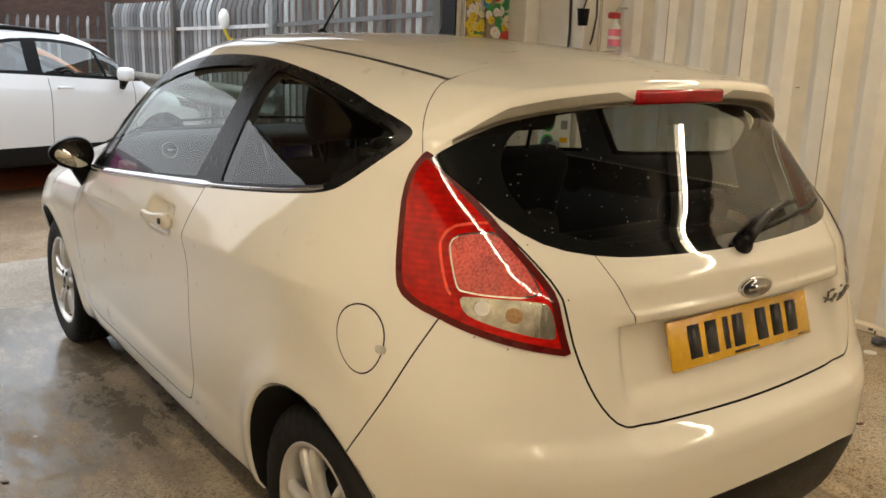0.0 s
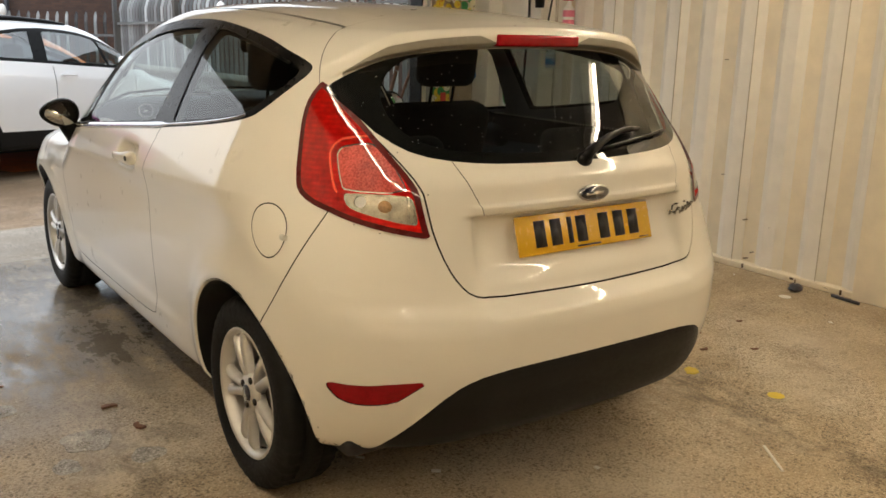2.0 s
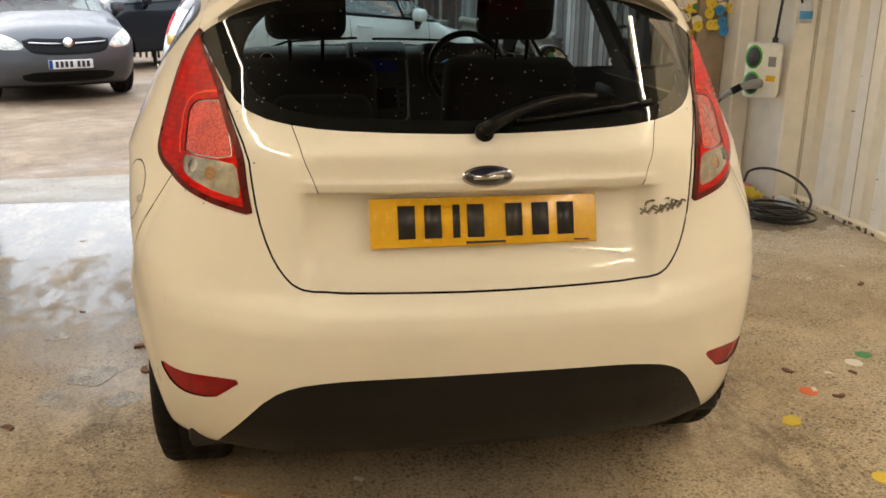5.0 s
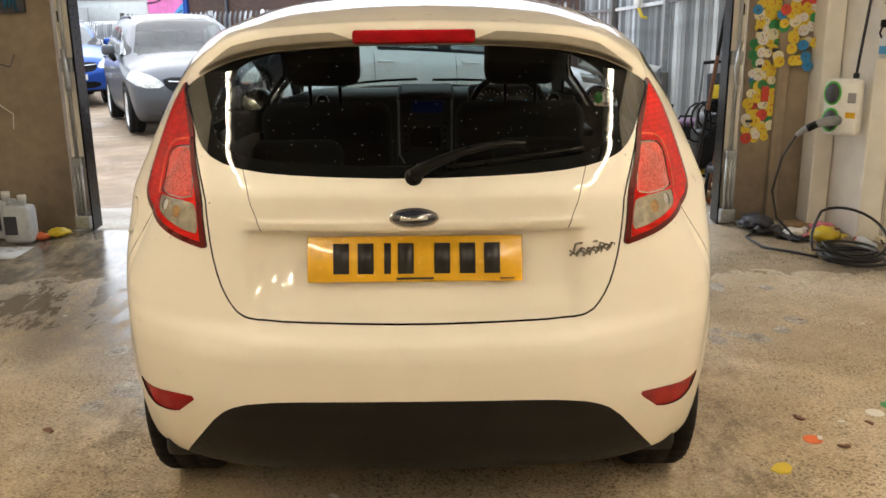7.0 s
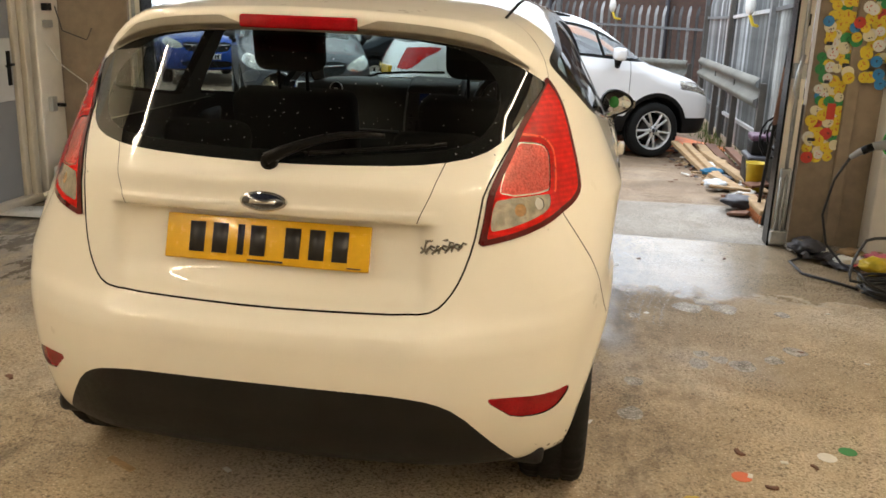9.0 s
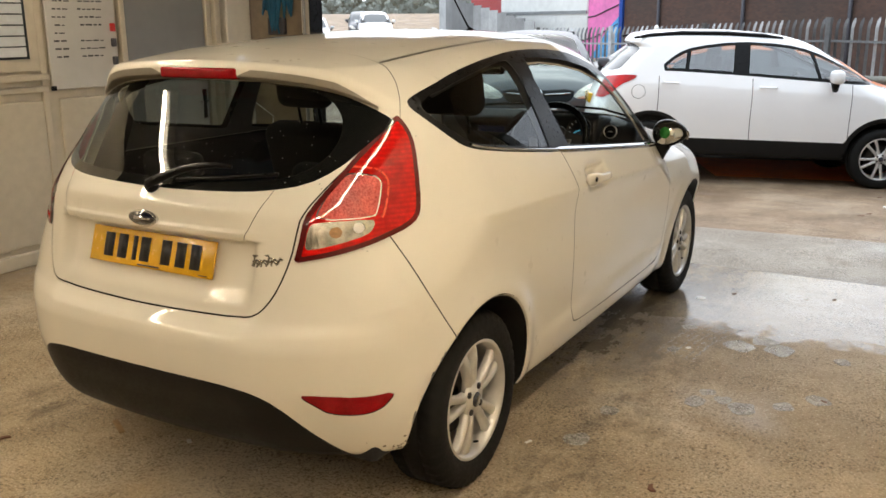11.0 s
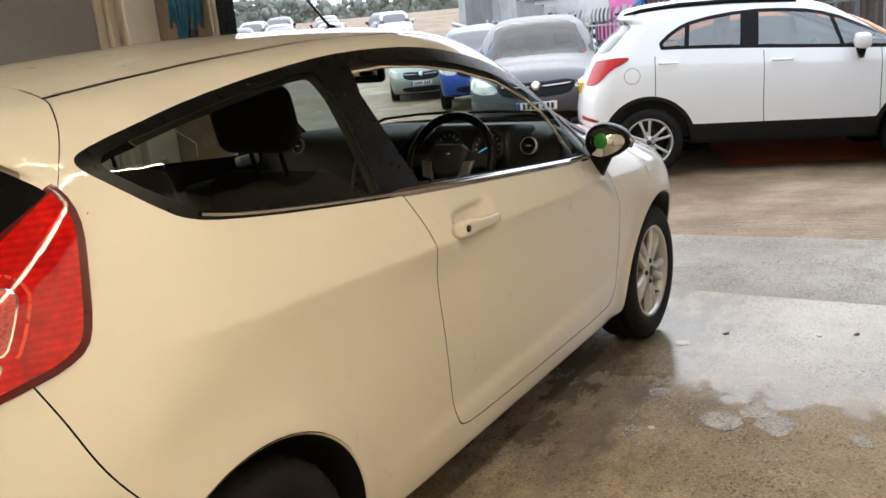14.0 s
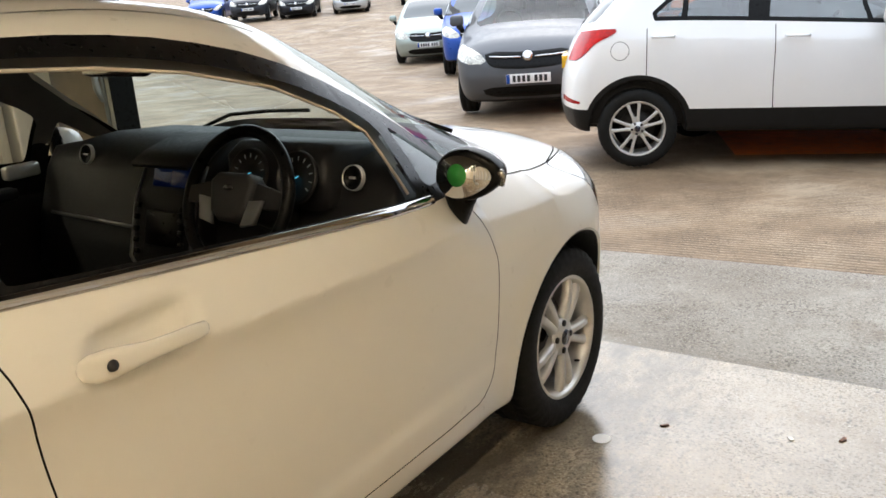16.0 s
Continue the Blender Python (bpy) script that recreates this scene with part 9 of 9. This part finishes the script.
        if near:
            for yh in (c["doors"][0] + 0.13, c["doors"][1] + 0.17):
                q = [Vector((c["half"] * s * 1.0 + 0.01 * s, yh + d, c["belt"] - 0.07 - 0.02 * (yh > 0.8))) for d in (-0.09, -0.07, 0.07, 0.09)]
                q[0].x -= 0.03 * s
                q[3].x -= 0.03 * s
                part("door_handle", tube(q, 0.013, 8), paint, car)
        if rails:
            part("roof_rail", tube([(0.60 * s, y, float(pch(c["top"])(y)) - 0.045) for y in (-0.22, -0.05, 0.3, 0.8, 1.2, 1.42)], [0.012, 0.024, 0.026, 0.026, 0.024, 0.01], 8), BLACK_TRIM, car)
    if fine_wheels:
        w0 = alloy_wheel(car, wz, 0.108, wz * 0.665, 5, 13.0, 5)
    else:
        w0 = new("wheel")
        w0.parent = car
        part("tyre", lathe([(-0.1, wz * 0.66), (-0.1, wz * 0.93), (-0.07, wz), (0.07, wz), (0.1, wz * 0.93), (0.1, wz * 0.66)], 28), TYRE, w0)
        part("rim", lathe([(0.09, wz * 0.68), (0.075, wz * 0.60), (0.06, wz * 0.25), (0.085, wz * 0.2), (0.088, 0.0)], 28), ALLOY, w0)
        for k in range(5):
            part("slot", box((0.055, -0.025, wz * 0.3), (0.074, 0.025, wz * 0.56), 0.01, m=Matrix.Rotation(math.tau * k / 5, 4, "X")), BLACK_TRIM, w0)
    xw = c["half"] - 0.125
    place_wheels(w0, [(xw, 0, wz, 10), (-xw, 0, wz, 50), (xw, wb, wz, 33), (-xw, wb, wz, 0)])
    fy = max(y for _, y in c["front"])
    ry = min(y for _, y in c["rear"])
    pl = part("number_plate", box((-0.26, fy - 0.015, c["clear"] + 0.23), (0.26, fy + 0.012, c["clear"] + 0.34), 0.004), PLATE_WHITE, car)
    for k in range(7):
        x = 0.165 - 0.056 * k - (0.03 if k > 3 else 0)
        part("plate_bar", box((x - 0.018, fy + 0.010, c["clear"] + 0.248), (x + 0.018, fy + 0.015, c["clear"] + 0.322)), PLATE_INK, pl, smooth=False)
    part("plate_band", box((0.215, fy + 0.010, c["clear"] + 0.232), (0.257, fy + 0.014, c["clear"] + 0.338)), PAINT_BLUE, pl, smooth=False)
    part("badge", lathe([(0.0, 0.0), (0.02, 0.0), (0.022, 0.05), (0.0, 0.062)], 24, m=Matrix.Translation((0, fy - 0.03, fz - 0.29)) @ Matrix.Rotation(radians(90), 4, "Z")), CHROME, car)
    part("grille_bar", tube([(x, fy - 0.03 - 0.18 * x * x, fz - 0.30 + 0.10 * x * x) for x in (-0.45, -0.3, -0.08)], 0.012, 6), CHROME, car)
    part("grille_bar", tube([(x, fy - 0.03 - 0.18 * x * x, fz - 0.30 + 0.10 * x * x) for x in (0.08, 0.3, 0.45)], 0.012, 6), CHROME, car)
    rpz = 0.80
    part("rear_plate", box((-0.26, ry + 0.012, rpz), (0.26, ry + 0.06, rpz + 0.11), 0.004), PLATE_YELLOW, car)
    if near:
        part("cabin_tub", box((-c["half"] + 0.16, -0.5, 0.35), (c["half"] - 0.16, wb - 0.3, 0.75), 0.05), INTERIOR, car)
        part("dashboard", box((-c["half"] + 0.18, c["screen"][1] - 0.55, 0.75), (c["half"] - 0.18, c["screen"][1] - 0.05, c["belt"] - 0.06), 0.06), INTERIOR, car)
        for s in (-1, 1):
            for yb_ in (1.0, 0.15):
                st = part("seat", box((0.38 * s - 0.24, yb_ - 0.12, 0.6), (0.38 * s + 0.24, yb_ + 0.04, 1.16), 0.06, 3), SEAT, car)
                part("headrest", box((0.38 * s - 0.13, yb_ - 0.12, 1.20), (0.38 * s + 0.13, yb_ - 0.02, 1.38), 0.04, 3), SEAT, st)
        part("steering_wheel", tube([(0.38 + 0.18 * math.cos(a * math.tau / 24), 1.62 + 0.06 * math.sin(a * math.tau / 24), 1.06 + 0.17 * math.sin(a * math.tau / 24)) for a in range(24)], 0.016, 8, closed=True), BLACK_TRIM, car)
    return car


def facing(x, y, hx, hy, back=0.0):
    """The pose of a car whose front axle's middle stands at (x, y) and whose front points along (hx, hy)."""
    h = Vector((hx, hy, 0)).normalized()
    w = back
    o = Vector((x, y, 0)) - h * w
    zr, zf = ground_z(o.x, o.y), ground_z(x, y)
    return Matrix.Translation((o.x, o.y, zr)) @ Matrix.Rotation(math.atan2(-h.x, h.y), 4, "Z") @ Matrix.Rotation(math.atan2(zf - zr, max(w, 0.1)), 4, "X")


h_m = Vector((0.906, 0.423, 0)).normalized()
r_m = Vector((h_m.y, -h_m.x, 0))
o_m = Vector((-0.745, 6.824, 0)) - r_m * 0.70
MSC = 0.93
parked_car("white_suv", "white compact crossover with black lower cladding parked on the wet yard", SUV, Matrix.Translation((o_m.x, o_m.y, 0.19 - 0.345 * MSC)) @ Matrix.Rotation(math.atan2(-h_m.x, h_m.y), 4, "Z") @ Matrix.Rotation(radians(-2.0), 4, "X"), PAINT_WHITE_CAR, 0.024, True, True, size=MSC, rails=True)
parked_car("grey_people_carrier", "metallic grey people carrier parked nose towards the bay", MPV, facing(-3.45, 10.1, 0.42, -0.91, 2.76), PAINT_GREY, 0.03, True, True, rails=True)
parked_car("blue_suv", "bright blue estate car parked in the row", dict(SUV, clad=0.0), facing(-7.5, 15.6, 0.5, -0.87, 2.555), PAINT_BLUE, 0.04, False, True)
parked_car("small_hatchback", "pale grey-green small hatchback parked in the row", HATCH, facing(-10.7, 18.2, 0.52, -0.85, 2.5), PAINT_SAGE, 0.045)
parked_car("dark_suv", "dark grey crossover parked behind the white one", dict(SUV, clad=0.0), facing(-4.0, 15.0, -0.75, -0.66, 2.555), PAINT_DARK, 0.045)
parked_car("orange_hatchback", "orange hatchback parked behind the white crossover", HATCH, facing(1.15, 10.1, 0.906, 0.423, 2.5), paint_mat("orange_paint", (0.75, 0.20, 0.03)), 0.045)

# rows of cars across the yard
PAINT_PALE = paint_mat("pale_silver_paint", (0.50, 0.51, 0.52), metal=0.4, rough=0.35, coat=0.35)
for nm, lb, c, x, y, pt in (("silver_hatchback", "silver hatchback parked in a far row", HATCH, -25.6, 33.2, PAINT_PALE), ("black_saloon", "black car parked in a far row", HATCH, -27.2, 31.3, PAINT_DARK),
                            ("black_crossover", "dark crossover parked in a far row", dict(SUV, clad=0.0), -28.7, 29.8, PAINT_DARK), ("white_crossover", "white crossover parked alone across the far yard", SUV, -24.6, 37.2, PAINT_WHITE_CAR),
                            ("dark_hatchback", "dark grey hatchback parked behind a white crossover", HATCH, -28.3, 41.4, PAINT_GREY), ("grey_hatchback", "grey hatchback parked in a far row", HATCH, -29.2, 37.4, PAINT_GREY),
                            ("pale_grey_hatchback", "pale grey hatchback parked in a far row", HATCH, -31.0, 35.4, PAINT_PALE), ("red_hatchback", "red hatchback parked in a far row", HATCH, -33.0, 42.0, PAINT_RED),
                            ("dark_crossover", "dark crossover parked in a distant row", dict(SUV, clad=0.0), -35.4, 40.4, PAINT_DARK), ("silver_crossover", "silver crossover parked in a far row", dict(SUV, clad=0.0), -33.8, 36.4, PAINT_SILVER),
                            ("blue_hatchback", "dark blue hatchback parked in a far row", HATCH, -31.2, 29.4, PAINT_BLUE), ("white_hatchback", "white hatchback parked behind the grey people carrier", HATCH, -9.4, 24.6, PAINT_WHITE_CAR),
                            ("white_van_car", "white small car parked at the yard's edge", HATCH, -12.6, 25.4, PAINT_WHITE_CAR)):
    parked_car(nm, lb, c, facing(x, y, 0.60, -0.80, c["wheelbase"]), pt, 0.07)
